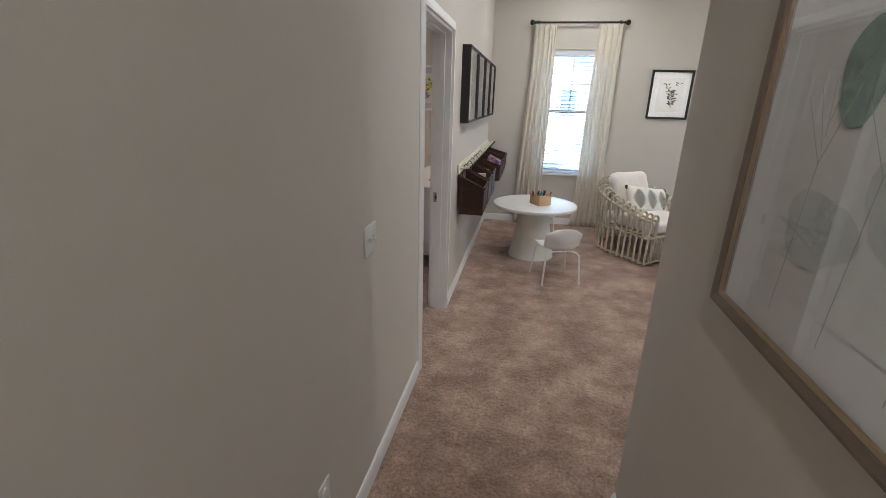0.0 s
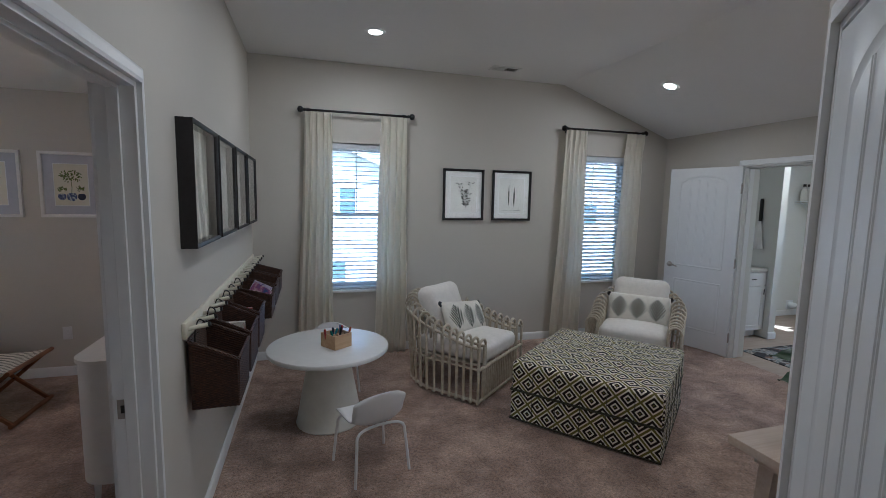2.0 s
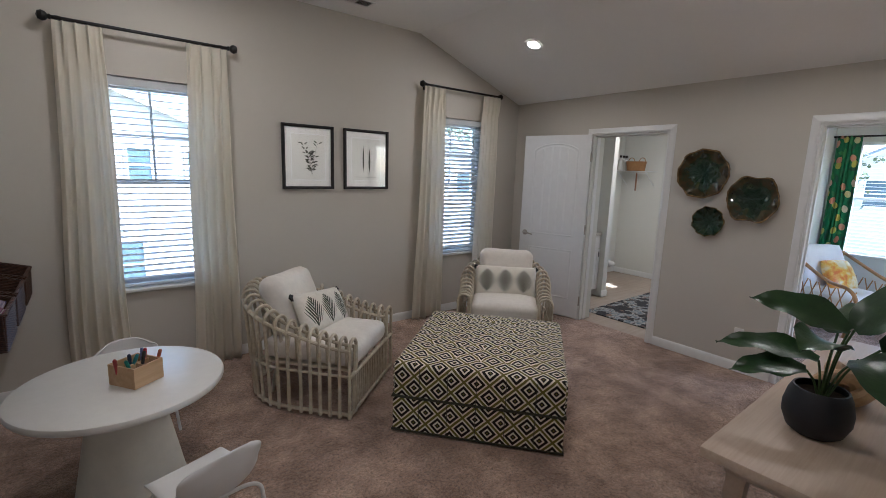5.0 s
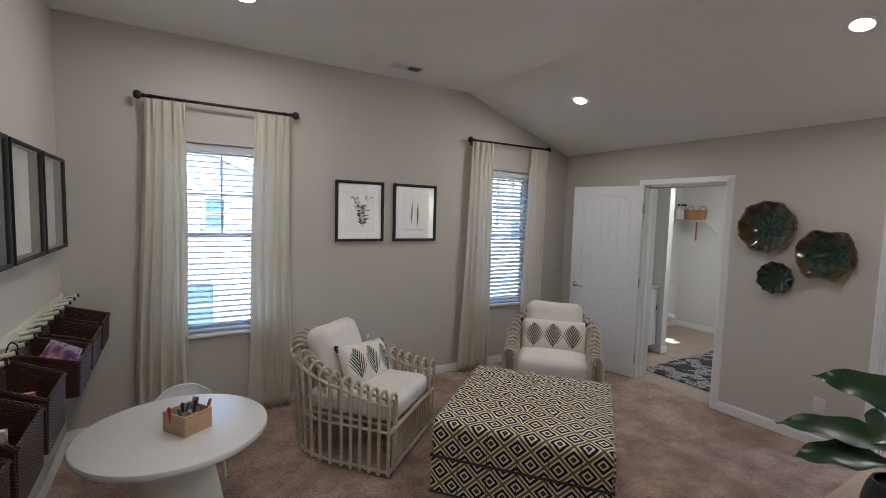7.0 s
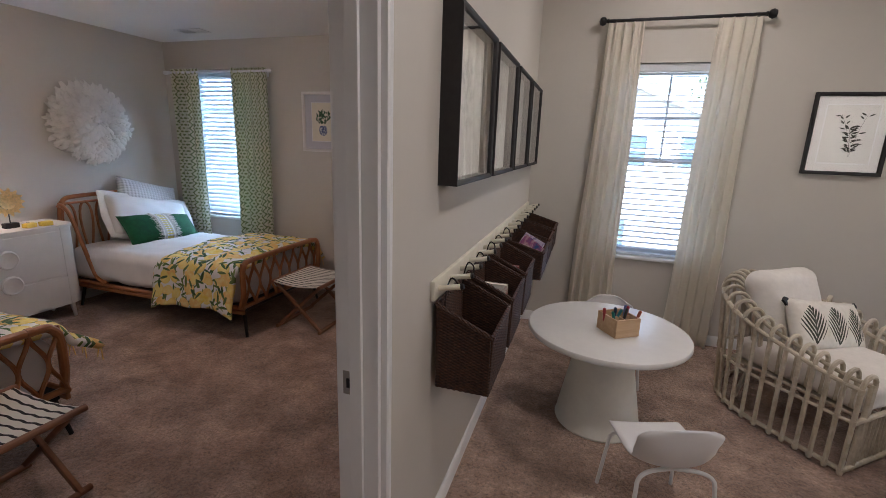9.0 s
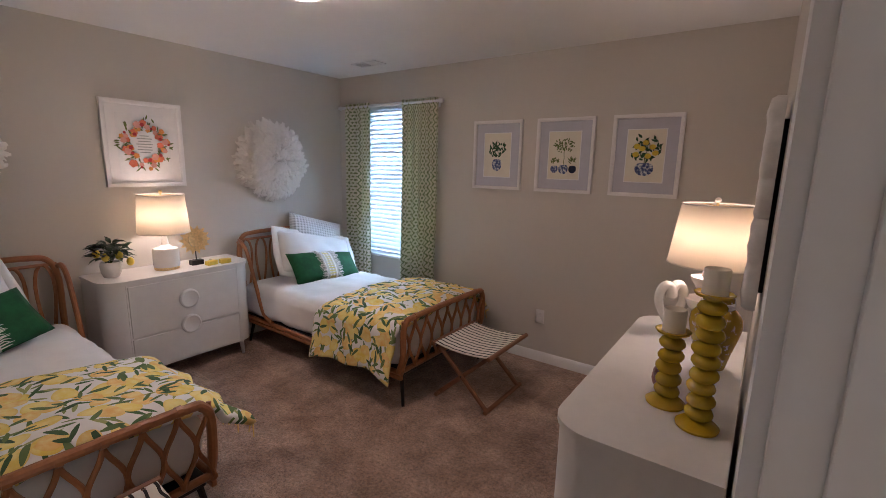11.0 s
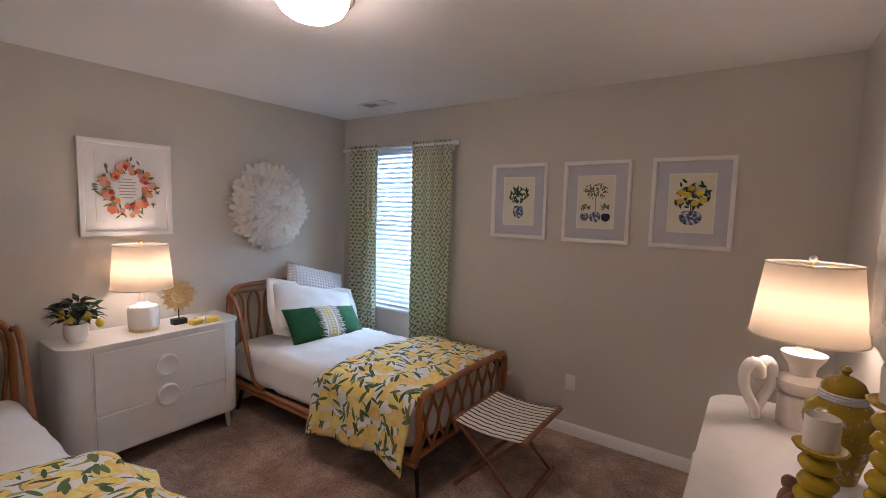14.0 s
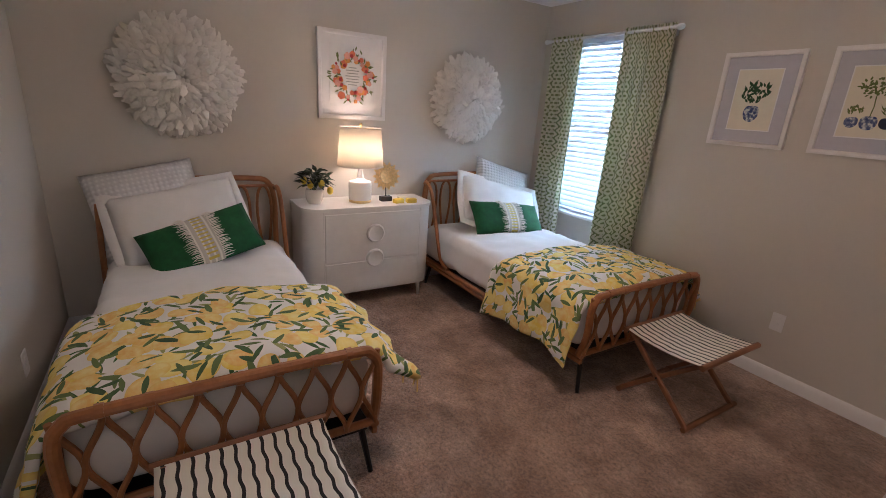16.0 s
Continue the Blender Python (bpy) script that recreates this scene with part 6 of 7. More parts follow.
# ---- bedroom pictures ----
WHITEFRAME = plain("white_picture_frame", (0.76, 0.74, 0.72), 0.45, vary=0.03)
LAVENDER = plain("lavender_grey_mat", (0.50, 0.50, 0.55), 0.9, vary=0.03)
CREAMPAPER = plain("cream_paper", (0.74, 0.70, 0.58), 0.9, vary=0.03)
BLUEPOT = cover_mat("blue_white_china", (0.02, 0.04, 0.16), (0.10, 0.13, 0.26), (0.60, 0.62, 0.62), 55)
NAVY = plain("navy_print", (0.015, 0.022, 0.055), 0.8, vary=0.3, scale=60)
LEAFA = plain("leaf_print_deep", (0.02, 0.07, 0.025), 0.85, vary=0.3, scale=70)
LEAFB = plain("leaf_print_olive", (0.13, 0.16, 0.045), 0.85, vary=0.3, scale=70)
LEMONINK = plain("lemon_print", (0.66, 0.48, 0.05), 0.85, vary=0.12, scale=50)


def disc(bm, x, z, rx, rz, y, n=18, cut=None):
    pts = []
    for i in range(n):
        a = 2 * math.pi * i / n
        zz = rz * math.sin(a)
        if cut is not None:
            zz = min(zz, cut * rz)
        pts.append(bm.verts.new((x + rx * math.cos(a), y, z + zz)))
    bm.faces.new(pts)


def pot_print(ob, x, z, rx, rz, mat):
    bm = bmesh.new()
    disc(bm, x, z, rx, rz, -0.0140, cut=0.75)
    part("printed_pot", bm, mat, ob, smooth=False)


def leafball(ob, seed, x, z, rx, rz, n, ln, wd, mat, y=-0.0150, up=False):
    r = random.Random(seed)
    bm = bmesh.new()
    for i in range(n):
        a, q = r.uniform(0, 2 * math.pi), math.sqrt(r.random())
        px, pz = x + rx * q * math.cos(a), z + rz * q * math.sin(a)
        ang = r.uniform(radians(40), radians(140)) if up else r.uniform(0, 2 * math.pi)
        leaf_shape(bm, px, pz, ang, ln * r.uniform(0.7, 1.2), wd * r.uniform(0.8, 1.2), y - 0.00006 * i)
    part("printed_leaves", bm, mat, ob, smooth=False)


def draw_bush(ob, iw, ih):
    pot_print(ob, 0.0, -0.075, 0.045, 0.055, BLUEPOT)
    leafball(ob, 1, 0, 0.035, 0.075, 0.06, 70, 0.032, 0.012, LEAFA, up=True)


def draw_trees(ob, iw, ih):
    for x, rx, m in ((-0.072, 0.03, BLUEPOT), (0.0, 0.038, BLUEPOT), (0.072, 0.03, NAVY)):
        pot_print(ob, x, -0.10, rx, rx * 1.05, m)
    b = bmesh.new()
    stroke(b, [(0, -0.07), (0.004, -0.02), (0.0, 0.03)], 0.005, -0.0148)
    part("printed_stem", b, LEAFB, ob, smooth=False)
    leafball(ob, 2, 0, 0.075, 0.075, 0.045, 90, 0.018, 0.009, LEAFB)
    leafball(ob, 3, -0.072, -0.045, 0.035, 0.02, 30, 0.02, 0.007, LEAFB, up=True)
    leafball(ob, 4, 0.072, -0.05, 0.03, 0.015, 22, 0.035, 0.005, LEAFB, up=True)


def draw_lemon(ob, iw, ih):
    pot_print(ob, 0.0, -0.085, 0.062, 0.05, BLUEPOT)
    b = bmesh.new()
    stroke(b, [(0, -0.05), (0.0, 0.0), (0.01, 0.03)], 0.006, -0.0148)
    part("printed_stem", b, LEAFB, ob, smooth=False)
    leafball(ob, 5, 0, 0.05, 0.105, 0.075, 52, 0.036, 0.014, LEAFA)
    b = bmesh.new()
    for i, (x, z) in enumerate(((-0.06, 0.01), (0.02, 0.0), (0.065, 0.02), (-0.02, 0.05), (0.045, 0.06), (-0.055, 0.065), (0.0, 0.09))):
        disc(b, x, z, 0.021, 0.018, -0.0188 - 0.0001 * i)
    part("printed_lemons", b, LEMONINK, ob, smooth=False)


for x, d, lb in ((-2.01, draw_bush, "white-framed print of a green bush in a blue pot"), (-1.432, draw_trees, "white-framed print of a topiary and potted herbs"), (-0.855, draw_lemon, "white-framed print of a lemon tree in a china pot")):
    picture("plant_print", pose(x, NORTH, 1.70), 0.452, 0.56, WHITEFRAME, 0.026, lb, 0.075, d, depth=0.026, paper=CREAMPAPER, matmat=LAVENDER, glass=False, inner=0.003, group="plant prints")


def draw_wreath(ob, iw, ih):
    r = random.Random(9)
    cols = [plain("petal_coral", (0.62, 0.16, 0.08), 0.85, vary=0.2), plain("petal_orange", (0.66, 0.27, 0.06), 0.85, vary=0.2), plain("petal_pink", (0.62, 0.30, 0.24), 0.85, vary=0.2), plain("petal_red", (0.36, 0.03, 0.03), 0.85, vary=0.2)]
    leafball_n = bmesh.new()
    for i in range(90):
        a = r.uniform(0, 2 * math.pi)
        q = 0.130 + r.uniform(-0.045, 0.035)
        leaf_shape(leafball_n, q * math.cos(a), q * math.sin(a) * 1.1, a + r.uniform(-1, 1), 0.04, 0.012, -0.0142 - 0.00006 * i)
    part("printed_leaves", leafball_n, LEAFB, ob, smooth=False)
    for c, mt in enumerate(cols):
        for i in range(11):
            bm = bmesh.new()
            a = 2 * math.pi * (i + c * 0.27) / 11 + r.uniform(-0.2, 0.2)
            q = 0.130 + r.uniform(-0.040, 0.032)
            for k in range(5):
                b = 2 * math.pi * k / 5 + i
                s = (0.0125, 0.0105, 0.011, 0.0065)[c] * (1.0 + 0.25 * math.sin(i * 2.1 + c))
                disc(bm, q * math.cos(a) + s * math.cos(b), q * math.sin(a) * 1.1 + s * math.sin(b), s, s, -0.018 - 0.0004 * c - 0.00004 * (i * 5 + k), 8)
            part("printed_flower", bm, mt, ob, smooth=False)
    bm = bmesh.new()
    for k, w in enumerate((0.06, 0.10, 0.085, 0.11, 0.095, 0.10, 0.07)):
        z = 0.062 - 0.02 * k
        stroke(bm, [(-w / 2, z), (w / 2, z)], 0.007, -0.0142)
    part("printed_lines", bm, PALEINK, ob, smooth=False)


picture("wreath_print", pose(BED_W, 5.542, 1.71, 0, 0, 90), 0.53, 0.615, WHITEFRAME, 0.03, "white-framed print of a floral wreath around lettering", 0.06, draw_wreath, depth=0.032, paper=plain("white_paper", (0.74, 0.73, 0.71), 0.9), matmat=WHITEFRAME, glass=False)

# ---- on the small dresser ----
LEAFGREEN = plain("glossy_leaf", (0.010, 0.030, 0.010), 0.35, vary=0.35, scale=30, bump=0.1)
LEMONSKIN = plain("lemon_skin", (0.70, 0.52, 0.05), 0.45, vary=0.08, bump=0.2, fine=120)
STEMGREEN = plain("stem_green", (0.05, 0.09, 0.025), 0.6, vary=0.2)


def curved_leaf(bm, base, direction, length, width, droop, roll=0.0, n=7, wave=0.0, cup=0.25):
    """A leaf that arches over: a strip folded along its midrib."""
    base, d = Vector(base), Vector(direction).normalized()
    side = d.cross(Vector((0, 0, 1)))
    side = side.normalized() if side.length > 1e-3 else Vector((1, 0, 0))
    side = (Matrix.Rotation(roll, 3, d) @ side).normalized()
    rows, p = [], base.copy()
    for i in range(n + 1):
        t = i / n
        w = width / 2 * max(0.02, math.sin(math.pi * min(1, 0.06 + 0.94 * t) ** 0.85)) ** 0.9
        up = side.cross(d).normalized()
        wv = wave * math.sin(t * 14)
        rows.append([bm.verts.new(p - side * w + up * (cup * w + wv)), bm.verts.new(p - side * w * 0.5 + up * cup * w * 0.35), bm.verts.new(p), bm.verts.new(p + side * w * 0.5 + up * cup * w * 0.35), bm.verts.new(p + side * w + up * (cup * w - wv))])
        p = p + d * (length / n)
        d = (d + Vector((0, 0, -droop / n))).normalized()
        side = (side - d * side.dot(d)).normalized()
    for a, b in zip(rows, rows[1:]):
        for i in range(4):
            bm.faces.new((a[i], a[i + 1], b[i + 1], b[i]))


lp = thing("lemon_plant", "small artificial lemon plant in a white pot", "potted plant", pose(-3.745, 5.185, TOP))
part("pot", lathe(bmesh.new(), [(0.0, 0.0), (0.045, 0.0), (0.058, 0.03), (0.062, 0.075), (0.058, 0.105), (0.052, 0.105), (0.055, 0.07), (0.0, 0.065)], 32), CERAMIC, lp)
part("soil", lathe(bmesh.new(), [(0.0, 0.085), (0.054, 0.085), (0.05, 0.075), (0.0, 0.075)], 20), plain("dark_soil", (0.03, 0.02, 0.014), 0.95, vary=0.4, scale=90), lp)
r = random.Random(21)
for i in range(9):
    a = 2 * math.pi * i / 9 + r.uniform(-0.2, 0.2)
    tip = Vector((0.085 * math.cos(a), 0.085 * math.sin(a), 0.17 + 0.07 * r.random()))
    part("stem", T([(0, 0, 0.08), tip * 0.6 + Vector((0, 0, 0.05)), tip], 0.0022, 5), STEMGREEN, lp)
for i in range(95):
    a, q = r.uniform(0, 2 * math.pi), r.uniform(0.02, 0.10)
    bm = bmesh.new()
    curved_leaf(bm, (q * math.cos(a), q * math.sin(a), 0.12 + 0.13 * r.random() * (1.2 - q * 5)), (math.cos(a + r.uniform(-0.6, 0.6)), math.sin(a + r.uniform(-0.6, 0.6)), r.uniform(-0.2, 0.9)), 0.075 * r.uniform(0.8, 1.2), 0.034, 0.7, r.uniform(-0.5, 0.5), 5)
    part("leaf", bm, LEAFGREEN, lp, sharp=3)
for x, y, z in ((0.07, -0.045, 0.15), (0.085, 0.03, 0.155), (0.06, 0.10, 0.10), (-0.05, -0.06, 0.16)):
    part("lemon", ball(bmesh.new(), (x, y, z), 0.024, 0.024, 0.03, 12, 8), LEMONSKIN, lp)

sf = thing("sunflower_sculpture", "gold sunflower on a black block stand", "sculpture", pose(-3.70, 5.735, TOP))
part("block", B((-0.028, -0.045, 0.0), (0.028, 0.045, 0.038), 0.003), BLACKWOOD, sf)
part("rod", T([(0, 0, 0.036), (0, 0, 0.16)], 0.004, 8), BLACKMETAL, sf)
hd = lathe(bmesh.new(), [(0.0, 0.0), (0.05, 0.0), (0.052, 0.012), (0.03, 0.006), (0.0, 0.004)], 30)
bmesh.ops.transform(hd, matrix=pose(0.0, 0, 0.195, 0, 84, 0), verts=hd.verts)
part("flower_centre", hd, BRASS, sf)
for ring, (n, rad, ln) in enumerate(((14, 0.050, 0.064), (14, 0.046, 0.044))):
    for i in range(n):
        a = 2 * math.pi * (i + 0.5 * ring) / n
        bm = bmesh.new()
        leaf_shape(bm, rad * math.cos(a), rad * math.sin(a), a, ln, 0.03, 0)
        bmesh.ops.transform(bm, matrix=Matrix.Translation((0.004 + 0.006 * ring, 0, 0.195)) @ Matrix.Rotation(radians(84), 4, "Z"), verts=bm.verts)
        bmesh.ops.solidify(bm, geom=bm.faces, thickness=0.002)
        part("petal", bm, BRASS, sf)
SOAPY, SOAPW = plain("yellow_box", (0.72, 0.52, 0.07), 0.5), plain("white_soap", (0.78, 0.75, 0.68), 0.5)
for x, y, rz, mt, lb in ((-3.60, 5.80, 12, SOAPY, "small yellow box on the dresser"), (-3.59, 5.905, -6, SOAPY, "small yellow box on the dresser"), (-3.67, 5.87, 4, SOAPW, "small white soap bar on the dresser")):
    ob = thing("soap_box", lb, "box", pose(x, y, TOP, 0, 0, rz), group="soap boxes")
    part("body", soft_box(0.05, 0.082, 0.036, 0.007, 6), mt, ob)

# ---- on the long dresser ----
ht = thing("heart_sculpture", "glossy white ceramic open heart loop", "sculpture", pose(-0.465, 6.49, TOP, 0, 0, 30))
pts = []
for a in np.linspace(0, 2 * math.pi, 49)[:-1]:
    x = 16 * math.sin(a) ** 3
    z = 13 * math.cos(a) - 5 * math.cos(2 * a) - 2 * math.cos(3 * a) - math.cos(4 * a)
    pts.append((x * 0.0041, 0.018 * math.sin(a), 0.158 + z * 0.0078))
part("loop", T(pts, [0.027 - 0.008 * abs(math.sin(i * math.pi / 48)) for i in range(48)], 12, True), CERAMIC, ht)

jr = thing("ginger_jar", "yellow ginger jar with white blossom and lid", "jar", pose(-0.25, 6.18, TOP) @ Matrix.Scale(0.94, 4))


def jar_mat():
    k = Nodes("yellow_blossom_glaze", 0.15)
    col = k.ramp(k.noise(14, 3), (0.3, (0.30, 0.19, 0.010)), (0.7, (0.42, 0.28, 0.018)))
    bl = k.ramp(k.noise(38, 4, 0.7), (0.60, (0, 0, 0)), (0.64, (1, 1, 1)))
    k.color(k.mix(bl, col, (0.62, 0.60, 0.52)))
    return k.mat


JARM = jar_mat()
part("body", lathe(bmesh.new(), [(0.0, 0.0), (0.055, 0.0), (0.06, 0.012), (0.072, 0.07), (0.094, 0.15), (0.104, 0.20), (0.098, 0.24), (0.072, 0.27), (0.056, 0.278), (0.056, 0.30), (0.0, 0.30)], 40), JARM, jr)
for z in (0.28, 0.29, 0.30):
    part("neck_ring", T([(0.062 * math.cos(a), 0.062 * math.sin(a), z) for a in np.linspace(0, 2 * math.pi, 33)[:-1]], 0.005, 6, True), CERAMIC, jr)
part("lid", lathe(bmesh.new(), [(0.0, 0.302), (0.060, 0.302), (0.062, 0.318), (0.05, 0.342), (0.025, 0.356), (0.012, 0.36), (0.010, 0.366), (0.017, 0.378), (0.010, 0.392), (0.0, 0.394)], 32), JARM, jr)


def candlestick(m, beads, label):
    ob = thing("candlestick", label, "candlestick", m, group="yellow candlesticks")
    part("foot", lathe(bmesh.new(), [(0.0, 0.0), (0.062, 0.0), (0.064, 0.008), (0.05, 0.02), (0.02, 0.03), (0.0, 0.03)], 32), YELLOWGLAZE, ob)
    z = 0.028
    for i in range(beads):
        bb = lathe(bmesh.new(), [(0.0, -0.022), (0.022, -0.022), (0.035, -0.015), (0.0415, -0.005), (0.042, 0.004), (0.035, 0.016), (0.022, 0.022), (0.0, 0.022)], 32)
        bmesh.ops.transform(bb, matrix=pose(0.003 * math.sin(2.3 * i), 0.003 * math.cos(3.1 * i), z + 0.021, 5 * math.sin(1.7 * i + beads), 5 * math.cos(2.9 * i)), verts=bb.verts)
        part("bead", bb, YELLOWGLAZE, ob, sharp=2)
        z += 0.0435
    part("saucer", lathe(bmesh.new(), [(0.0, z), (0.02, z), (0.024, z + 0.01), (0.051, z + 0.016), (0.057, z + 0.025), (0.052, z + 0.027), (0.03, z + 0.022), (0.0, z + 0.02)], 36), YELLOWGLAZE, ob)
    part("candle", lathe(bmesh.new(), [(0.0, z + 0.02), (0.036, z + 0.02), (0.0365, z + 0.097), (0.034, z + 0.101), (0.031, z + 0.096), (0.024, z + 0.086), (0.0, z + 0.083)], 32), WAX, ob, "cream pillar candle")
    part("wick", T([(0, 0, z + 0.082), (0.001, 0, z + 0.09)], 0.0014, 5), BLACKWOOD, ob)
    return ob


candlestick(pose(-0.235, 5.63, TOP), 9, "tall yellow bubble candlestick with cream pillar candle")
candlestick(pose(-0.345, 5.73, TOP), 5, "short yellow bubble candlestick with cream pillar candle")
bd = thing("carved_bird", "small carved brown wooden bird", "figurine", pose(-0.385, 5.84, TOP))
bb = bmesh.new()
ball(bb, (0, 0, 0.045), 0.028, 0.05, 0.04)
ball(bb, (0, 0.035, 0.085), 0.02, 0.024, 0.022)
tube(bb, [(0, -0.03, 0.06), (0, -0.075, 0.10), (0, -0.085, 0.12)], [0.02, 0.014, 0.003], 8)
bmesh.ops.recalc_face_normals(bb, faces=bb.faces)
part("body", bb, BROWNWOOD, bd)

# ---- mirror ----
mr = thing("scalloped_mirror", "wall mirror in a carved white scalloped frame", "mirror", pose(BED_E, 6.005, 1.507, 0, 0, -90))
GW, GH = 0.305, 0.205


def scallop(f, lift, n=288):
    """One loop round the frame, from the glass (f = 0) to the scalloped outer edge (f = 1)."""
    out = []
    for i in range(n):
        a = 2 * math.pi * i / n
        c, s = math.cos(a), math.sin(a)
        q = 1 / max(abs(c), abs(s))
        ex, ez = c * q, s * q
        side = abs(c) > abs(s)
        t = ez if side else ex
        lobe = abs(math.sin(math.pi * (4.5 if side else 6.5) * (t + 1) / 2)) ** 0.7
        w = ((0.155 if side else 0.105) - (0.026 if side else 0.042) * (1 - lobe)) * (1 - 0.38 * min(abs(ex), abs(ez)) ** 7)
        x = ex * GW + ex * w * f * (1 if side else abs(ex))
        z = ez * GH + ez * w * f * (1 if not side else abs(ez))
        carve = 0.005 * noise.noise(Vector((x * 34, z * 34, 2))) * math.sin(math.pi * f)
        flute = (0.004 if side else 0.013) * math.sin(math.pi * f) * (lobe - 0.5)
        out.append(Vector((x, -lift - carve - flute, z)))
    return out


fb = bmesh.new()
rings(fb, [scallop(1.0, 0.012), scallop(1.0, 0.034), scallop(0.93, 0.046), scallop(0.75, 0.049), scallop(0.5, 0.046), scallop(0.25, 0.036), scallop(0.10, 0.040), scallop(0.0, 0.036), scallop(0.0, 0.014)], caps=False)
part("frame", fb, plain("chalk_white_carving", (0.66, 0.64, 0.61), 0.6, vary=0.10, scale=22, bump=0.3, fine=60), mr, sharp=1.0)
part("back_plate", B((-GW - 0.05, -0.014, -GH - 0.04), (GW + 0.05, 0.0, GH + 0.04)), BLACKWOOD, mr)
part("glass", B((-GW - 0.004, -0.02, -GH - 0.004), (GW + 0.004, -0.0145, GH + 0.004)), MIRROR, mr)
for a, b in (((-GW, -GH), (GW, -GH)), ((GW, -GH), (GW, GH)), ((GW, GH), (-GW, GH)), ((-GW, GH), (-GW, -GH))):
    part("inner_bead", T([(a[0], -0.034, a[1]), (b[0], -0.034, b[1])], 0.007, 6), CERAMIC, mr)

# ---- console and plant in the loft ----
cs = thing("console_table", "whitewashed oak console table with splayed legs", "console table", pose(2.08, 3.63, 0))
part("tabletop", B((0, 0, 0.725), (1.75, 0.42, 0.76), 0.004, 2), WASHED, cs)
part("apron", B((0.08, 0.05, 0.665), (1.67, 0.37, 0.725), 0.003), WASHED, cs)
for x, dx in ((0.14, -0.05), (1.61, 0.05)):
    for y, dy in ((0.085, -0.03), (0.335, 0.03)):
        part("leg", rings(bmesh.new(), [[Vector((x + dx * k + a * s, y + dy * k + b * s, z)) for a, b in ((-1, -1), (1, -1), (1, 1), (-1, 1))] for z, k, s in ((0.0, 1, 0.018), (0.725, 0, 0.03))]), WASHED, cs)

pl = thing("leafy_plant", "broad-leaved green plant in a matte black pot", "potted plant", pose(2.49, 3.85, 0.761) @ Matrix.Scale(0.84, 4))
part("pot", lathe(bmesh.new(), [(0.0, 0.0), (0.07, 0.0), (0.095, 0.02), (0.115, 0.07), (0.116, 0.11), (0.105, 0.165), (0.092, 0.195), (0.085, 0.195), (0.096, 0.16), (0.1, 0.12), (0.0, 0.12)], 40), plain("matte_black_pot", (0.012, 0.013, 0.018), 0.55, vary=0.15), pl)
part("soil", lathe(bmesh.new(), [(0.0, 0.165), (0.094, 0.165), (0.094, 0.15), (0.0, 0.15)], 24), plain("plant_soil", (0.035, 0.024, 0.016), 0.95, vary=0.4, scale=80), pl)


def big_leaf_mat():
    k = Nodes("broad_leaf", 0.32)
    k.color(k.ramp(k.noise(9, 4), (0.3, (0.010, 0.032, 0.010)), (0.55, (0.022, 0.062, 0.018)), (0.8, (0.06, 0.11, 0.03))))
    k.bump(k.noise(1.0, 3, 0.6, k.scaled((60, 60, 8))), 0.25, 0.004)
    return k.mat


BIGLEAF = big_leaf_mat()
# stem top (from the pot's middle), leaf direction, length, width, droop, roll
for tip, d, ln, wd, dr, ro in (((0.0, -0.05, 0.45), (-0.15, 0.85, 0.42), 0.34, 0.125, 0.6, -0.65), ((-0.02, 0.02, 0.31), (-0.25, 0.95, 0.28), 0.36, 0.105, 0.7, -0.45),
                               ((0.03, -0.06, 0.45), (0.1, -0.55, 0.75), 0.34, 0.16, 0.9, 0.7), ((-0.08, -0.10, 0.37), (-0.5, -0.45, 0.15), 0.34, 0.16, 1.6, 0.3),
                               ((0.05, -0.14, 0.39), (0.2, -0.95, 0.3), 0.40, 0.19, 0.8, 0.8), ((-0.03, 0.05, 0.26), (-0.4, 0.8, 0.05), 0.27, 0.11, 0.6, -0.45),
                               ((0.12, 0.0, 0.40), (0.8, 0.2, 0.5), 0.30, 0.16, 1.0, -0.4), ((-0.06, -0.02, 0.38), (-0.6, 0.1, 0.5), 0.28, 0.15, 1.3, -0.2)):
    st = part("stem", T(smooth_line([(tip[0] * 0.15, tip[1] * 0.15, 0.16), (tip[0] * 0.5, tip[1] * 0.5, 0.16 + (tip[2] - 0.16) * 0.6), tip], 4), 0.0045, 6), STEMGREEN, pl)
    bm = bmesh.new()
    curved_leaf(bm, tip, d, ln, wd * 1.2, dr, ro, 12, 0.010, 0.22)
    part("leaf", bm, BIGLEAF, pl, sharp=3)

kn = thing("wooden_knot", "pale carved wooden knot ornament on the console", "ornament", pose(2.86, 3.84, 0.761))
pts = [((0.055 + 0.022 * math.cos(3 * a)) * math.cos(2 * a), (0.055 + 0.022 * math.cos(3 * a)) * math.sin(2 * a), 0.075 + 0.045 * math.sin(3 * a)) for a in np.linspace(0, 2 * math.pi, 73)[:-1]]
part("loop", T(pts, 0.029, 10, True), PINE, kn)

# ---- laundry room ----
wall_run("wall_laundry_west", "y", 6.36, 7.60, LOFT_E + 0.12, LOFT_E + 0.20, 2.6, [], "pale painted laundry wall", PAINT_PALE)
wall_run("wall_laundry_back", "y", 5.30, 7.75, 7.62, 7.74, 2.6, [(5.42, 6.12, 1.15, 2.05)], "pale painted laundry wall with a window", PAINT_PALE)
wall_run("wall_laundry_north", "x", LOFT_E + 0.12, 7.62, 7.62, 7.74, 2.6, [], "pale painted laundry wall", PAINT_PALE)
wall_run("wall_laundry_south", "x", LOFT_E + 0.12, 7.62, 5.18, 5.30, 2.6, [], "pale painted laundry wall", PAINT_PALE)
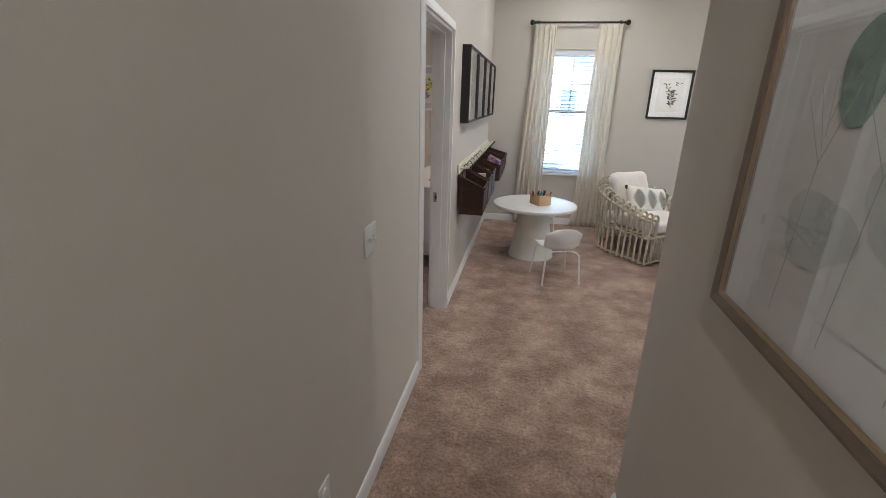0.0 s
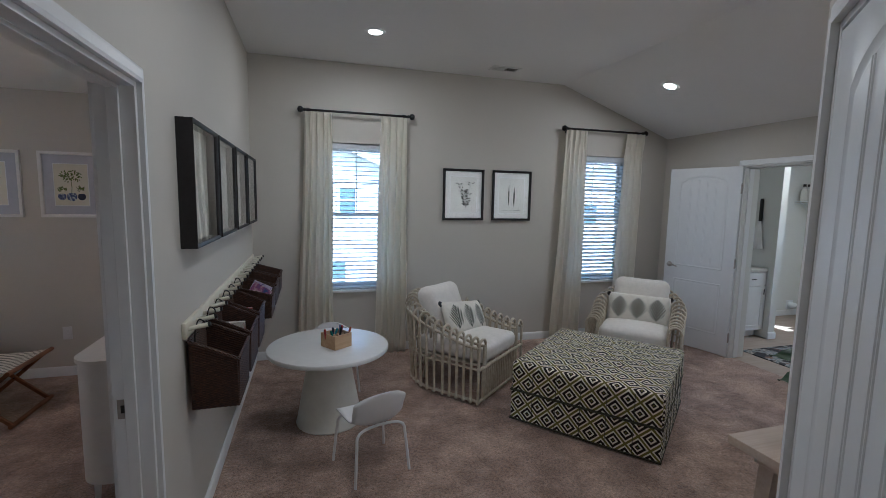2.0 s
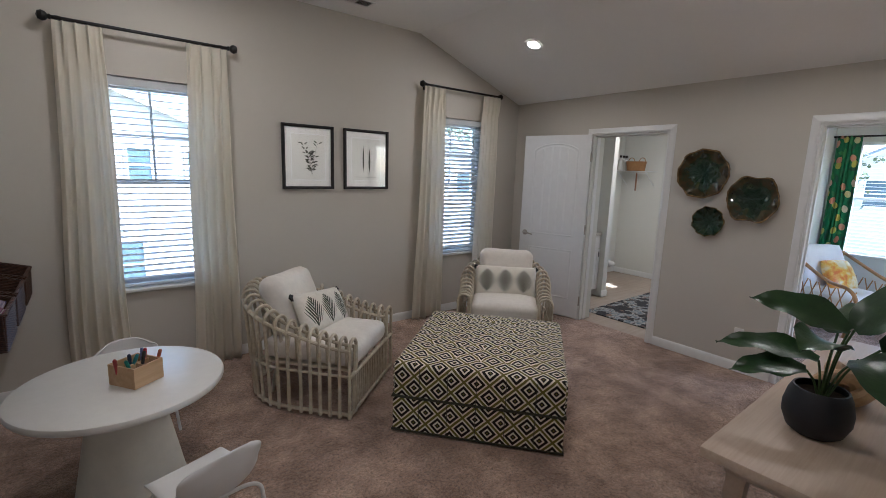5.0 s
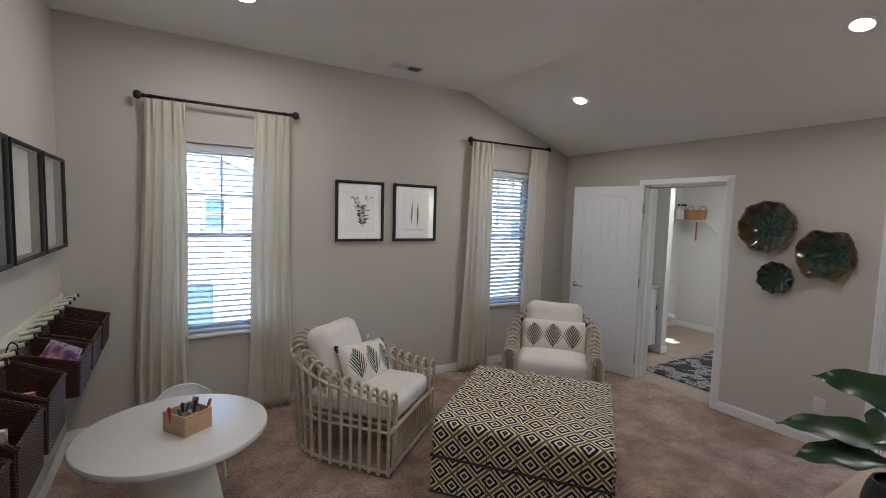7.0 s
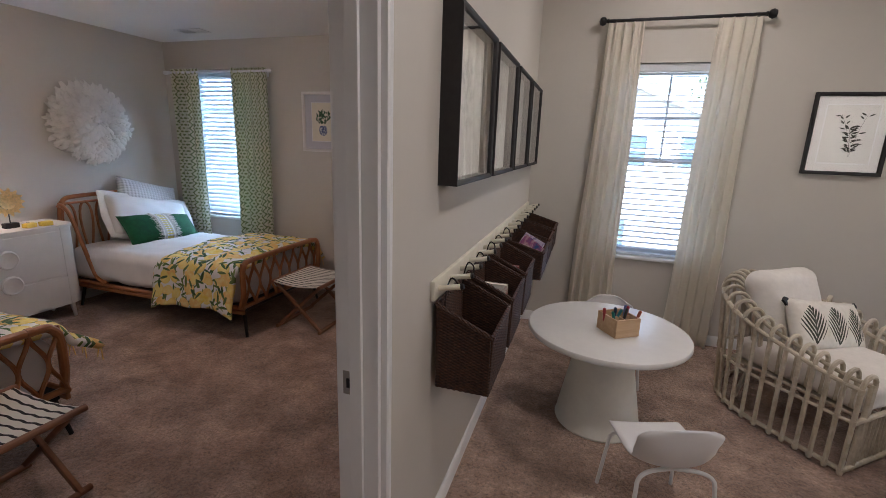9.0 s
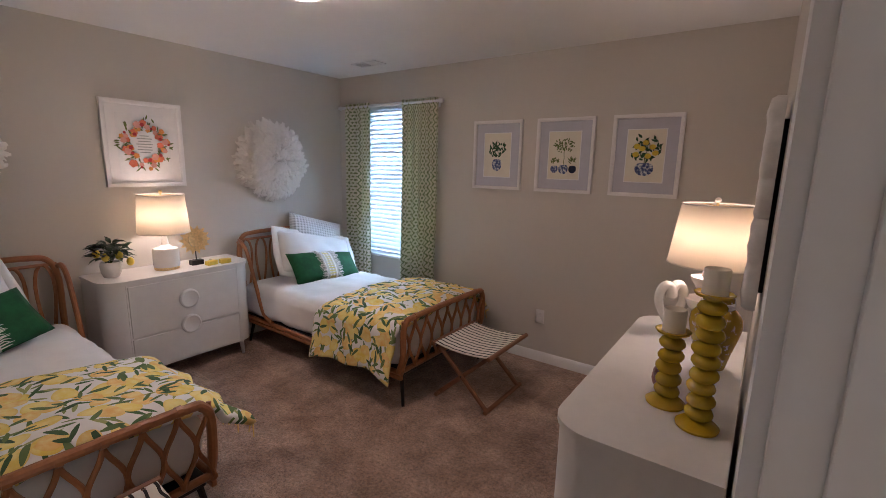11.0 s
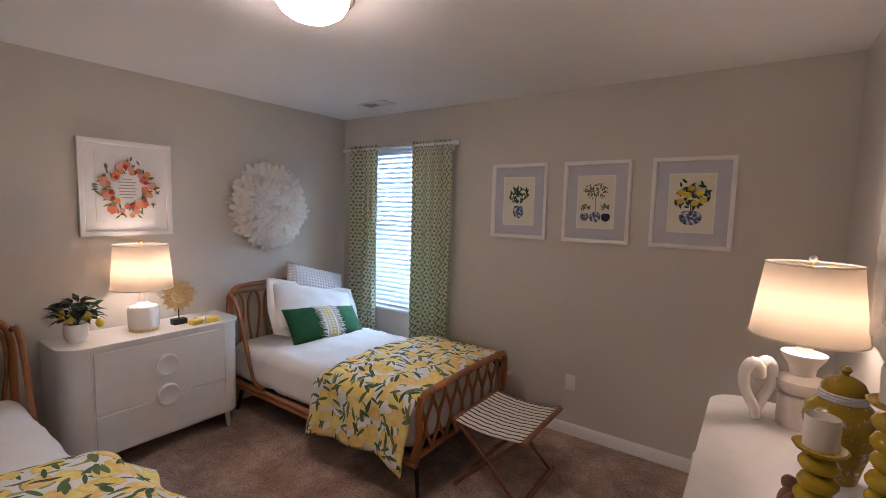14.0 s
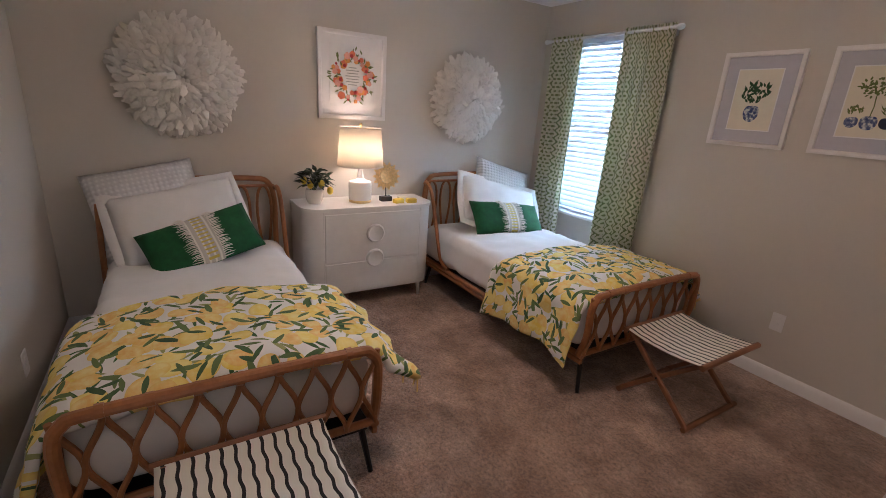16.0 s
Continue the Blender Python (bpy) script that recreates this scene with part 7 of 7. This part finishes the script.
wall_run("wall_laundry_partition", "y", 6.78, 7.62, 5.93, 6.03, 2.6, [], "white painted end wall beside the vanity", PAINT_PALE)
structure("ceiling_laundry", B((LOFT_E + 0.12, 5.18, 2.5), (7.74, 7.74, 2.6)), PAINT_CEIL, "flat white laundry ceiling", "ceiling", smooth=False)
structure("floor_laundry", B((LOFT_E + 0.06, 5.18, -0.12), (7.74, 7.74, -0.006)), PLANK, "grey-brown vinyl plank floor", "floor", smooth=False)
baseboard((7.62, 7.62), (7.62, 5.30), (-1, 0))
baseboard((6.03, 7.62), (7.606, 7.62), (0, -1))
baseboard((6.03, 6.78), (6.03, 7.606), (1, 0))
baseboard((5.916, 6.78), (6.044, 6.78), (0, -1))

vn = thing("vanity_cabinet", "white shaker vanity cabinet with a pale stone top", "cabinet", pose(5.03, 6.86, 0))
part("carcass", B((0, 0.02, 0.09), (0.895, 0.75, 0.83), 0.002), TRIM, vn)
part("toe_kick", B((0.02, 0.08, 0.0), (0.875, 0.75, 0.09)), TRIM, vn)
part("countertop", B((-0.005, -0.012, 0.83), (0.898, 0.75, 0.865), 0.004), plain("grey_stone_top", (0.50, 0.48, 0.45), 0.3, vary=0.15, scale=60), vn)
for x in (0.0, 0.45):
    for z0, z1, nm in ((0.10, 0.645, "cabinet_door"), (0.66, 0.82, "drawer_front")):
        d = part(nm, B((x + 0.006, 0.0, z0), (x + 0.441, 0.02, z1), 0.002), TRIM, vn)
        if nm == "cabinet_door":
            fr = bmesh.new()
            for lo, hi in (((x + 0.006, -0.007, z0), (x + 0.066, 0.0, z1)), ((x + 0.381, -0.007, z0), (x + 0.441, 0.0, z1)), ((x + 0.066, -0.007, z0), (x + 0.381, 0.0, z0 + 0.06)), ((x + 0.066, -0.007, z1 - 0.06), (x + 0.381, 0.0, z1))):
                box(fr, lo, hi, 0.001)
            part("shaker_rail", fr, TRIM, d)
        part("pull", T([(x + (0.40 if nm == "cabinet_door" else 0.19), -0.02, z1 - 0.10 if nm == "cabinet_door" else (z0 + z1) / 2), (x + (0.40 if nm == "cabinet_door" else 0.26), -0.02, z1 - 0.03 if nm == "cabinet_door" else (z0 + z1) / 2)], 0.005, 8), BLACKMETAL, d)
tw = thing("hand_towel", "white towel hanging from a dark hook beside the vanity", "towel", pose(5.915, 7.0, 1.10))
bm = bmesh.new()
rings(bm, [[Vector((-0.012 - 0.03 * t * abs(math.sin(a * 1.5)), (0.02 + 0.075 * t) * math.cos(a) * 0.9, 0.34 * (1 - t))) + Vector((-0.02 * t * (1 + math.cos(3 * a)), (0.02 + 0.06 * t) * 0.2 * math.sin(5 * a), 0)) for a in np.linspace(0, 2 * math.pi, 29)[:-1]] for t in (0.0, 0.15, 0.4, 0.7, 1.0)])
part("cloth", bm, SHEET, tw, sharp=3)
part("hook", B((-0.012, -0.022, 0.30), (0.002, 0.022, 0.62), 0.004), BLACKWOOD, tw, "dark wooden wall hook")

sh = thing("wire_shelf", "white wire wall shelf in the laundry", "shelf", pose(7.31, 7.61, 1.70, 0, 0, -90))
for y in np.linspace(0.0, 0.30, 9):
    part("wire", T([(0.01, y, 0), (0.58, y, 0)], 0.003, 5), VINYL, sh)
for x in np.linspace(0.03, 0.56, 11):
    part("cross_wire", T([(x, 0.0, 0.004), (x, 0.31, 0.004)], 0.002, 5), VINYL, sh)
part("front_lip", T([(0.01, -0.003, -0.03), (0.58, -0.003, -0.03)], 0.004, 6), VINYL, sh)
for x in (0.08, 0.54):
    part("brace", T([(x, 0.0, -0.004), (x, 0.31, -0.22)], 0.006, 6), VINYL, sh)
STRAW = wood("split_willow", (0.42, 0.23, 0.09), (0.24, 0.11, 0.04), (60, 60, 20))
bk = thing("handled_basket", "oval willow basket with hoop handles on the shelf", "basket", pose(7.46, 7.31, 1.708, 0, 0, 90) @ Matrix.Scale(0.74, 4))
bb = bmesh.new()
rings(bb, [[Vector(((0.19 + 0.03 * t + 0.004 * math.sin(26 * a + math.pi * k)) * math.cos(a), (0.11 + 0.02 * t + 0.004 * math.sin(26 * a + math.pi * k)) * math.sin(a), 0.19 * t)) for a in np.linspace(0, 2 * math.pi, 105)[:-1]] for k, t in enumerate(np.linspace(0, 1, 11))], caps=False)
p = part("woven_body", bb, STRAW, bk, sharp=3)
p.modifiers.new("thick", "SOLIDIFY").thickness = 0.006
part("bottom", prism(bmesh.new(), [(0.185 * math.cos(a), 0.105 * math.sin(a)) for a in np.linspace(0, 2 * math.pi, 33)[:-1]], 0.001, 0.008), STRAW, bk)
part("rim", T([(0.222 * math.cos(a), 0.132 * math.sin(a), 0.19) for a in np.linspace(0, 2 * math.pi, 41)[:-1]], 0.009, 6, True), STRAW, bk)
for s in (-1, 1):
    part("handle", T([(0.07 * math.cos(a) + s * 0.12, -0.02, 0.19 + 0.085 * math.sin(a)) for a in np.linspace(0, math.pi, 13)], 0.008, 6), STRAW, bk)
for x, c in ((7.54, (0.62, 0.64, 0.62)), (7.46, (0.70, 0.70, 0.67)), (7.37, (0.62, 0.62, 0.58))):
    ob = thing("soap_bottle", "pale bottle with dark cap on the shelf", "bottle", pose(x, 7.53, 1.708), group="shelf bottles")
    part("glass_body", lathe(bmesh.new(), [(0.0, 0.0), (0.042, 0.0), (0.044, 0.01), (0.044, 0.14), (0.03, 0.17), (0.016, 0.18), (0.016, 0.21), (0.0, 0.21)], 20), plain("bottle_glass", c, 0.15, vary=0.05, bump=0), ob)
    part("cap", lathe(bmesh.new(), [(0.0, 0.205), (0.019, 0.205), (0.019, 0.24), (0.0, 0.242)], 14), BLACKWOOD, ob)
tg = thing("shelf_brush", "dark wooden brush hanging beneath the shelf", "brush", pose(7.305, 7.20, 1.40))
part("handle", B((-0.014, -0.008, 0.0), (0.014, 0.008, 0.27), 0.005), BROWNWOOD, tg)
vb = thing("dryer_vent", "white dryer vent pipe low on the wall", "vent pipe", pose(7.44, 7.62, 0.16) @ Matrix.Scale(0.8, 4))
part("pipe", T([(0, 0, 0), (0, -0.10, -0.01), (0, -0.12, -0.03)], [0.06, 0.06, 0.055], 18), VINYL, vb)
part("flange", B((-0.085, -0.008, -0.085), (0.085, 0.0, 0.085), 0.003), VINYL, vb)


def rug_mat():
    k = Nodes("dark_floral_rug", 0.95)
    f = k.noise(4.2, 3, 0.55)
    g = k.noise(9, 4, 0.6)
    col = k.ramp(f, (0.47, (0.028, 0.026, 0.03)), (0.50, (0.42, 0.40, 0.36)), (0.53, (0.10, 0.14, 0.17)), (0.58, (0.36, 0.36, 0.34)), (0.61, (0.03, 0.028, 0.03)))
    k.color(k.mix(k.ramp(g, (0.60, (0, 0, 0)), (0.63, (1, 1, 1))), col, (0.20, 0.13, 0.10)))
    return k.bump(k.noise(200, 2), 0.5, 0.004).mat


rg = tagged(link_mesh("floral_rug", B((5.20, 5.50, -0.005), (6.75, 6.52, 0.006), 0.003), rug_mat()), "dark floral rug on the laundry floor", "rug")
# fill lamp and its fitting, both out of view, added to brighten the laundry
lamp("laundry_fill_lamp", "AREA", pose(6.3, 6.2, 2.48), 3.0, NEUTRAL, shape="DISK", size=0.3)
fx = thing("laundry_fill_fitting", "round fitting out of view, added for the laundry fill lamp", "ceiling light", pose(6.3, 6.2, 2.5))
part("dome", lathe(bmesh.new(), [(0.0, -0.012), (0.14, -0.012), (0.15, 0.0), (0.0, 0.0)], 28), TRIM, fx)

# ---- guest room ----
wall_run("wall_guest_back", "y", 2.3, 5.30, 8.2, 8.32, 2.6, [(3.95, 4.83, 0.72, 2.13)], "pale painted guest room wall with a window", PAINT_PALE)
wall_run("wall_guest_north", "x", LOFT_E + 0.12, 8.2, 5.06, 5.18, 2.6, [], "pale painted guest room wall", PAINT_PALE)
# the south opening is out of view, added so sun brightens the room
wall_run("wall_guest_south", "x", LOFT_E + 0.12, 8.2, 2.3, 2.42, 2.6, [(5.7, 7.3, 0.7, 2.15)], "pale painted guest room wall with an unseen opening added for sunlight", PAINT_PALE)
structure("ceiling_guest", B((LOFT_E + 0.12, 2.3, 2.5), (8.32, 5.18, 2.6)), PAINT_CEIL, "flat white guest room ceiling", "ceiling", smooth=False)
structure("floor_guest", B((LOFT_E + 0.06, 2.3, -0.12), (8.32, 5.18, 0.0)), CARPET, "plush beige carpet", "carpet", smooth=False)
gw = thing("window_4", "white guest room window with slat blind", "window", pose(8.2, 4.39, 0.72), kind="structure")
for lo, hi in (((0.06, -0.44, 0), (0.11, -0.40, 1.41)), ((0.06, 0.40, 0), (0.11, 0.44, 1.41)), ((0.06, -0.40, 0), (0.11, 0.40, 0.04)), ((0.06, -0.40, 1.37), (0.11, 0.40, 1.41)), ((0.065, -0.40, 0.69), (0.105, 0.40, 0.73)), ((0.07, -0.01, 0.73), (0.10, 0.01, 1.37))):
    part("window_frame", B(lo, hi, 0.002), VINYL, gw)
part("window_sill", B((-0.03, -0.47, -0.012), (0.06, 0.47, 0.008), 0.003), TRIM, gw)
first = None
for z in np.arange(0.06, 1.38, 0.0445):
    mm = pose(0.03, 0, z, 0, -4, 0)
    if first is None:
        first = part("slat", B((-0.024, -0.43, -0.0014), (0.024, 0.43, 0.0014)), BLIND, gw)
        first.matrix_local = mm
    else:
        again("slat", first, gw, mm)


def tropical():
    k = Nodes("tropical_print_cotton", 0.9)
    uv, _, _ = uv_of(k)
    col = (0.015, 0.16, 0.06)
    m, r_, _ = cell_ellipse(k, uv, 7.0, 0.48, 0.16, 2.0)
    col = k.mix(m, (0.015, 0.16, 0.06), k.ramp(r_, (0.3, (0.06, 0.26, 0.08)), (0.7, (0.02, 0.09, 0.05))))
    m, r_, _ = cell_ellipse(k, uv, 6.0, 0.30, 0.24, 7.0)
    col = k.mix(m, col, k.ramp(r_, (0.35, (0.66, 0.30, 0.20)), (0.5, (0.70, 0.62, 0.50)), (0.75, (0.55, 0.50, 0.10))))
    k.color(col)
    return k.mat


TROPIC = tropical()
for y0, y1, sd in ((4.78, 5.02, 0.4), (3.74, 4.02, 2.2)):
    cu = curtain("curtain_tropical", -(y1 - y0) / 2, (y1 - y0) / 2, 0.02, 2.2, 0, TROPIC, "bright green tropical print curtain on a dark rod", 5, 0.03, 0.1, False, sd)
    cu.matrix_world = pose(8.11, (y0 + y1) / 2, 0.02, 0, 0, 90)
rd = thing("curtain_rod", "dark metal curtain rod", "curtain rod", pose(8.11, 4.39, 2.19))
part("rod", T([(0, -0.68, 0), (0, 0.68, 0)], 0.011, 10), BLACKMETAL, rd)
for s in (-1, 1):
    part("finial", ball(bmesh.new(), (0, s * 0.69, 0), 0.02, u=12, v=8), BLACKMETAL, rd)
    part("bracket", T([(0, s * 0.6, 0), (0.09, s * 0.6, 0)], 0.006, 6), BLACKMETAL, rd)

gc = thing("cane_lounge_chair", "curved cane lounge chair with white cushions", "armchair", pose(7.0, 4.52, 0, 0, 0, -28))
part("seat_cushion", soft_box(0.62, 0.62, 0.16, 0.05, 12, top_puff=0.02), SHEET, gc, "white seat cushion", sharp=2).matrix_local = pose(0, 0, 0.30)
part("back_cushion", cushion(0.62, 0.5, 0.18, seed=3, pinch=-0.5), SHEET, gc, "white back cushion", sharp=3).matrix_local = pose(0, 0.30, 0.66, 72)
for s in (-1, 1):
    arm = smooth_line([(s * 0.36, 0.36, 0.82), (s * 0.37, 0.2, 0.74), (s * 0.38, -0.1, 0.60), (s * 0.38, -0.32, 0.56), (s * 0.37, -0.40, 0.44), (s * 0.36, -0.36, 0.20), (s * 0.36, -0.33, 0.01)], 6)
    part("arm_hoop", T(arm, 0.018, 9), DARKRATTAN, gc)
    part("side_rail", T([(s * 0.36, 0.36, 0.30), (s * 0.36, -0.38, 0.30)], 0.014, 8), DARKRATTAN, gc)
    part("back_leg", T([(s * 0.36, 0.36, 0.82), (s * 0.35, 0.38, 0.01)], 0.016, 8), DARKRATTAN, gc)
    for i in range(7):
        y = -0.3 + 0.1 * i
        for d in (-0.09, 0.09):
            part("cane_cross", T([(s * 0.365, y, 0.31), (s * 0.372, y + d, 0.55 + 0.12 * max(0, y + d + 0.1))], 0.006, 6), DARKRATTAN, gc)
part("front_rail", T([(-0.36, -0.36, 0.29), (0.36, -0.36, 0.29)], 0.016, 8), DARKRATTAN, gc)
part("back_rail", T([(-0.36, 0.36, 0.82), (0.36, 0.36, 0.82)], 0.016, 8), DARKRATTAN, gc)
op = thing("round_pillow", "orange and cream sun-patterned pillow on the chair", "pillow", gc.matrix_world @ pose(0.05, 0.12, 0.60, 60, 0, 0))
part("cover", cushion(0.36, 0.34, 0.14, seed=9, pinch=-0.6), cover_mat("orange_cream_print", (0.62, 0.16, 0.02), (0.70, 0.42, 0.06), (0.72, 0.62, 0.40), 9), op, sharp=3)
st = thing("side_table", "small dark side table", "side table", pose(7.55, 3.98, 0))
part("tabletop", lathe(bmesh.new(), [(0.0, 0.50), (0.2, 0.50), (0.2, 0.525), (0.0, 0.525)], 28), BROWNWOOD, st)
for k in range(3):
    a = 2.1 * k
    part("leg", T([(0.06 * math.cos(a), 0.06 * math.sin(a), 0.5), (0.17 * math.cos(a), 0.17 * math.sin(a), 0.005)], 0.012, 8), BROWNWOOD, st)
tp = thing("plant_pot", "brown terracotta pot on the side table", "pot", pose(7.55, 3.98, 0.526))
part("body", lathe(bmesh.new(), [(0.0, 0.0), (0.07, 0.0), (0.10, 0.14), (0.108, 0.14), (0.108, 0.17), (0.095, 0.17), (0.09, 0.12), (0.0, 0.12)], 28), plain("brown_terracotta", (0.16, 0.07, 0.035), 0.7), tp)

# ---- outside ----
GZ = -3.0
# lawn colour is raised so the ground bounces more light onto the ceilings
grass = Nodes("pale_lawn", 0.95)
grass.color(grass.ramp(grass.noise(0.6, 5), (0.3, (0.17, 0.16, 0.08)), (0.7, (0.32, 0.27, 0.17))))
gb = bmesh.new()
prism(gb, [(-900, -900), (900, -900), (900, 900), (-900, 900)], GZ - 0.5, GZ)
structure("ground", gb, grass.mat, "mown lawn, lightened to bounce daylight indoors", "ground", smooth=False)
SIDING = plain("white_siding", (0.74, 0.75, 0.76), 0.6, vary=0.03)
ROOF = plain("grey_shingle", (0.26, 0.28, 0.31), 0.85, vary=0.15, scale=3)
DARKGLASS = plain("far_window_glass", (0.10, 0.15, 0.19), 0.1, vary=0.2)


def house(m, w, d, eave, ridge, wins, label):
    ob = thing("neighbour_house", label, "house", m, group="neighbour houses")
    bm = bmesh.new()
    prism(bm, [(-w / 2, 0), (w / 2, 0), (w / 2, eave), (0, ridge), (-w / 2, eave)], 0, d, axis="y")
    wall = part("wall", bm, SIDING, ob, smooth=False)
    n = int(ridge / 0.18)
    for i in range(n):
        z = i * 0.18
        hw = w / 2 if z < eave else w / 2 * (ridge - z) / (ridge - eave)
        if hw > 0.2:
            part("siding_board", prism(bmesh.new(), [(-0.022, z), (0, z), (0, z + 0.18)], -hw + 0.02, hw - 0.02, axis="x"), SIDING, wall, smooth=False)
    for s in (-1, 1):
        rb = bmesh.new()
        k = (ridge - eave) / (w / 2)
        o = w / 2 + 0.35
        prism(rb, [(0, ridge + 0.02), (s * o, ridge + 0.02 - k * o), (s * o, ridge + 0.14 - k * o), (0, ridge + 0.16)], -0.35, d + 0.35, axis="y")
        part("roof", rb, ROOF, ob, smooth=False)
        fb_ = bmesh.new()
        prism(fb_, [(0, ridge - 0.16), (s * o, ridge - 0.16 - k * o), (s * o, ridge + 0.02 - k * o), (0, ridge + 0.02)], -0.37, -0.33, axis="y")
        part("fascia", fb_, SIDING, ob, smooth=False)
    for x, z, ww, hh in wins:
        wn = part("window", B((x - ww / 2, -0.03, z), (x + ww / 2, 0.05, z + hh)), DARKGLASS, ob)
        fr = bmesh.new()
        for lo, hi in (((x - ww / 2 - 0.09, -0.06, z - 0.09), (x - ww / 2, 0.02, z + hh + 0.09)), ((x + ww / 2, -0.06, z - 0.09), (x + ww / 2 + 0.09, 0.02, z + hh + 0.09)), ((x - ww / 2, -0.06, z - 0.09), (x + ww / 2, 0.02, z)), ((x - ww / 2, -0.06, z + hh), (x + ww / 2, 0.02, z + hh + 0.09)), ((x - ww / 2, -0.05, z + hh / 2 - 0.03), (x + ww / 2, 0.0, z + hh / 2 + 0.03))):
            box(fr, lo, hi)
        part("frame", fr, VINYL, wn)
    return ob


house(pose(1.0, 18.0, GZ), 9.5, 9.0, 4.6, 6.6, ((0.72, 4.1, 0.5, 0.85), (2.1, 4.1, 0.5, 0.85), (-1.6, 4.1, 0.5, 0.85), (-2.8, 1.2, 0.9, 1.3), (0.2, 1.2, 0.9, 1.3), (3.0, 1.2, 0.9, 1.3)), "two-storey house with white siding and grey gable roof")
house(pose(30.0, 6.0, GZ, 0, 0, -90), 10.0, 9.0, 4.4, 7.0, ((-1.5, 3.6, 0.9, 1.2), (1.8, 3.6, 0.9, 1.2)), "distant house with white siding and gable roof")
# this house is added, its white walls brighten what window 2 looks onto
house(pose(15.5, 23.5, GZ, 0, 0, -12), 9.5, 8.0, 4.6, 6.8, ((-2.6, 3.4, 0.8, 1.1), (-0.6, 3.4, 0.8, 1.1), (2.0, 3.4, 0.8, 1.1)), "two-storey white-sided house added to brighten the view from the second window")
ac = thing("heat_pump", "grey outdoor heat pump unit on the lawn", "heat pump", pose(3.9, 14.4, GZ))
part("casing", B((-0.4, -0.4, 0.0), (0.4, 0.4, 0.85), 0.03, 2), plain("grey_metal_case", (0.30, 0.32, 0.34), 0.5), ac)
part("fan_grille", lathe(bmesh.new(), [(0.0, 0.851), (0.33, 0.851), (0.33, 0.87), (0.0, 0.88)], 24), BLACKMETAL, ac)

BARK = plain("grey_bark", (0.10, 0.08, 0.06), 0.9, vary=0.3, scale=6)
FOLI = plain("foliage", (0.09, 0.12, 0.06), 0.8, vary=0.45, scale=1.5)


def tree(m, h, seed, label):
    ob = thing("tree", label, "tree", m, group="yard trees")
    r_ = random.Random(seed)
    tb2 = bmesh.new()
    tube(tb2, [(0, 0, 0), (0.05, 0, h * 0.4), (0.0, 0.1, h * 0.8)], [0.16, 0.11, 0.04], 9)
    limbs = []
    for i in range(9):
        a, z = r_.uniform(0, 6.28), h * r_.uniform(0.35, 0.75)
        e = Vector((math.cos(a) * h * 0.22, math.sin(a) * h * 0.22, z + h * 0.15))
        limbs.append(e)
        tube(tb2, [(0.03, 0.03, z), e * 0.5 + Vector((0, 0, z * 0.5)), e], [0.05, 0.035, 0.012], 6)
    part("trunk", tb2, BARK, ob)
    vs, fs = [], []
    for i in range(1700):
        c = r_.choice(limbs + [Vector((0, 0, h * 0.85)), Vector((0, 0, h * 0.65))])
        p_ = c + Vector((r_.gauss(0, h * 0.085), r_.gauss(0, h * 0.085), r_.gauss(0, h * 0.075)))
        q = Euler((r_.uniform(0, 6), r_.uniform(0, 6), r_.uniform(0, 6))).to_matrix()
        k = len(vs)
        s = h * 0.014
        for o in ((-1, 0, 0), (0, -0.6, 0), (1, 0, 0), (0, 0.6, 0)):
            vs.append(p_ + q @ (Vector(o) * s))
        fs.append((k, k + 1, k + 2, k + 3))
    me = bpy.data.meshes.new("crown")
    me.from_pydata(vs, [], fs)
    me.materials.append(FOLI)
    cr = new("crown", me)
    cr.parent = ob
    cr["kind"] = "stuff"
    return ob


for x, y, h, sd in ((12.5, 31.0, 8.0, 1), (20.0, 30.0, 9.5, 2), (8.5, 33.0, 10.0, 3), (18.0, 12.0, 8.0, 4), (24.0, 9.5, 9.0, 5), (-9.0, 24.0, 9.0, 6)):
    tree(pose(x, y, GZ), h, sd, "leafy yard tree beyond the windows")

# ---- light fittings ----


def glow(name, c, strength):
    k = Nodes(name, 0.5)
    k.color((0.8, 0.8, 0.8))
    k.b.inputs["Emission Color"].default_value = (*c, 1)
    k.b.inputs["Emission Strength"].default_value = strength
    return k.mat


CANGLOW = glow("can_light_lens", (1.0, 0.86, 0.70), 9.0)
for cx, cy in CANS:
    slope = math.atan2(Z_LOFT - Z_EAVE, LOFT_E - X_BREAK) if cx > X_BREAK else 0.0
    cz = Z_LOFT - max(0, cx - X_BREAK) * math.tan(slope)
    m = Matrix.Translation((cx, cy, cz)) @ Matrix.Rotation(slope, 4, "Y")
    ob = thing("recessed_light", "round white recessed downlight switched on", "ceiling light", m, group="recessed lights")
    bm = bmesh.new()
    rings(bm, [[Vector((r * math.cos(2 * math.pi * i / 28), r * math.sin(2 * math.pi * i / 28), z)) for i in range(28)] for r, z in ((0.052, -0.001), (0.085, -0.001), (0.083, -0.006), (0.058, -0.009), (0.052, -0.006))], caps=False)
    part("trim_ring", bm, TRIM, ob)
    part("lens", lathe(bmesh.new(), [(0.0, -0.004), (0.052, -0.004), (0.052, -0.001), (0.0, -0.001)], 24), CANGLOW, ob, "glowing frosted lens")
    lamp("can_lamp", "AREA", m @ Matrix.Translation((0, 0, -0.02)), CAN_W, NEUTRAL, shape="DISK", size=0.1)
dm.data.materials.clear()
dm.data.materials.append(glow("lit_glass_dome", DOME_W, DOME_E))
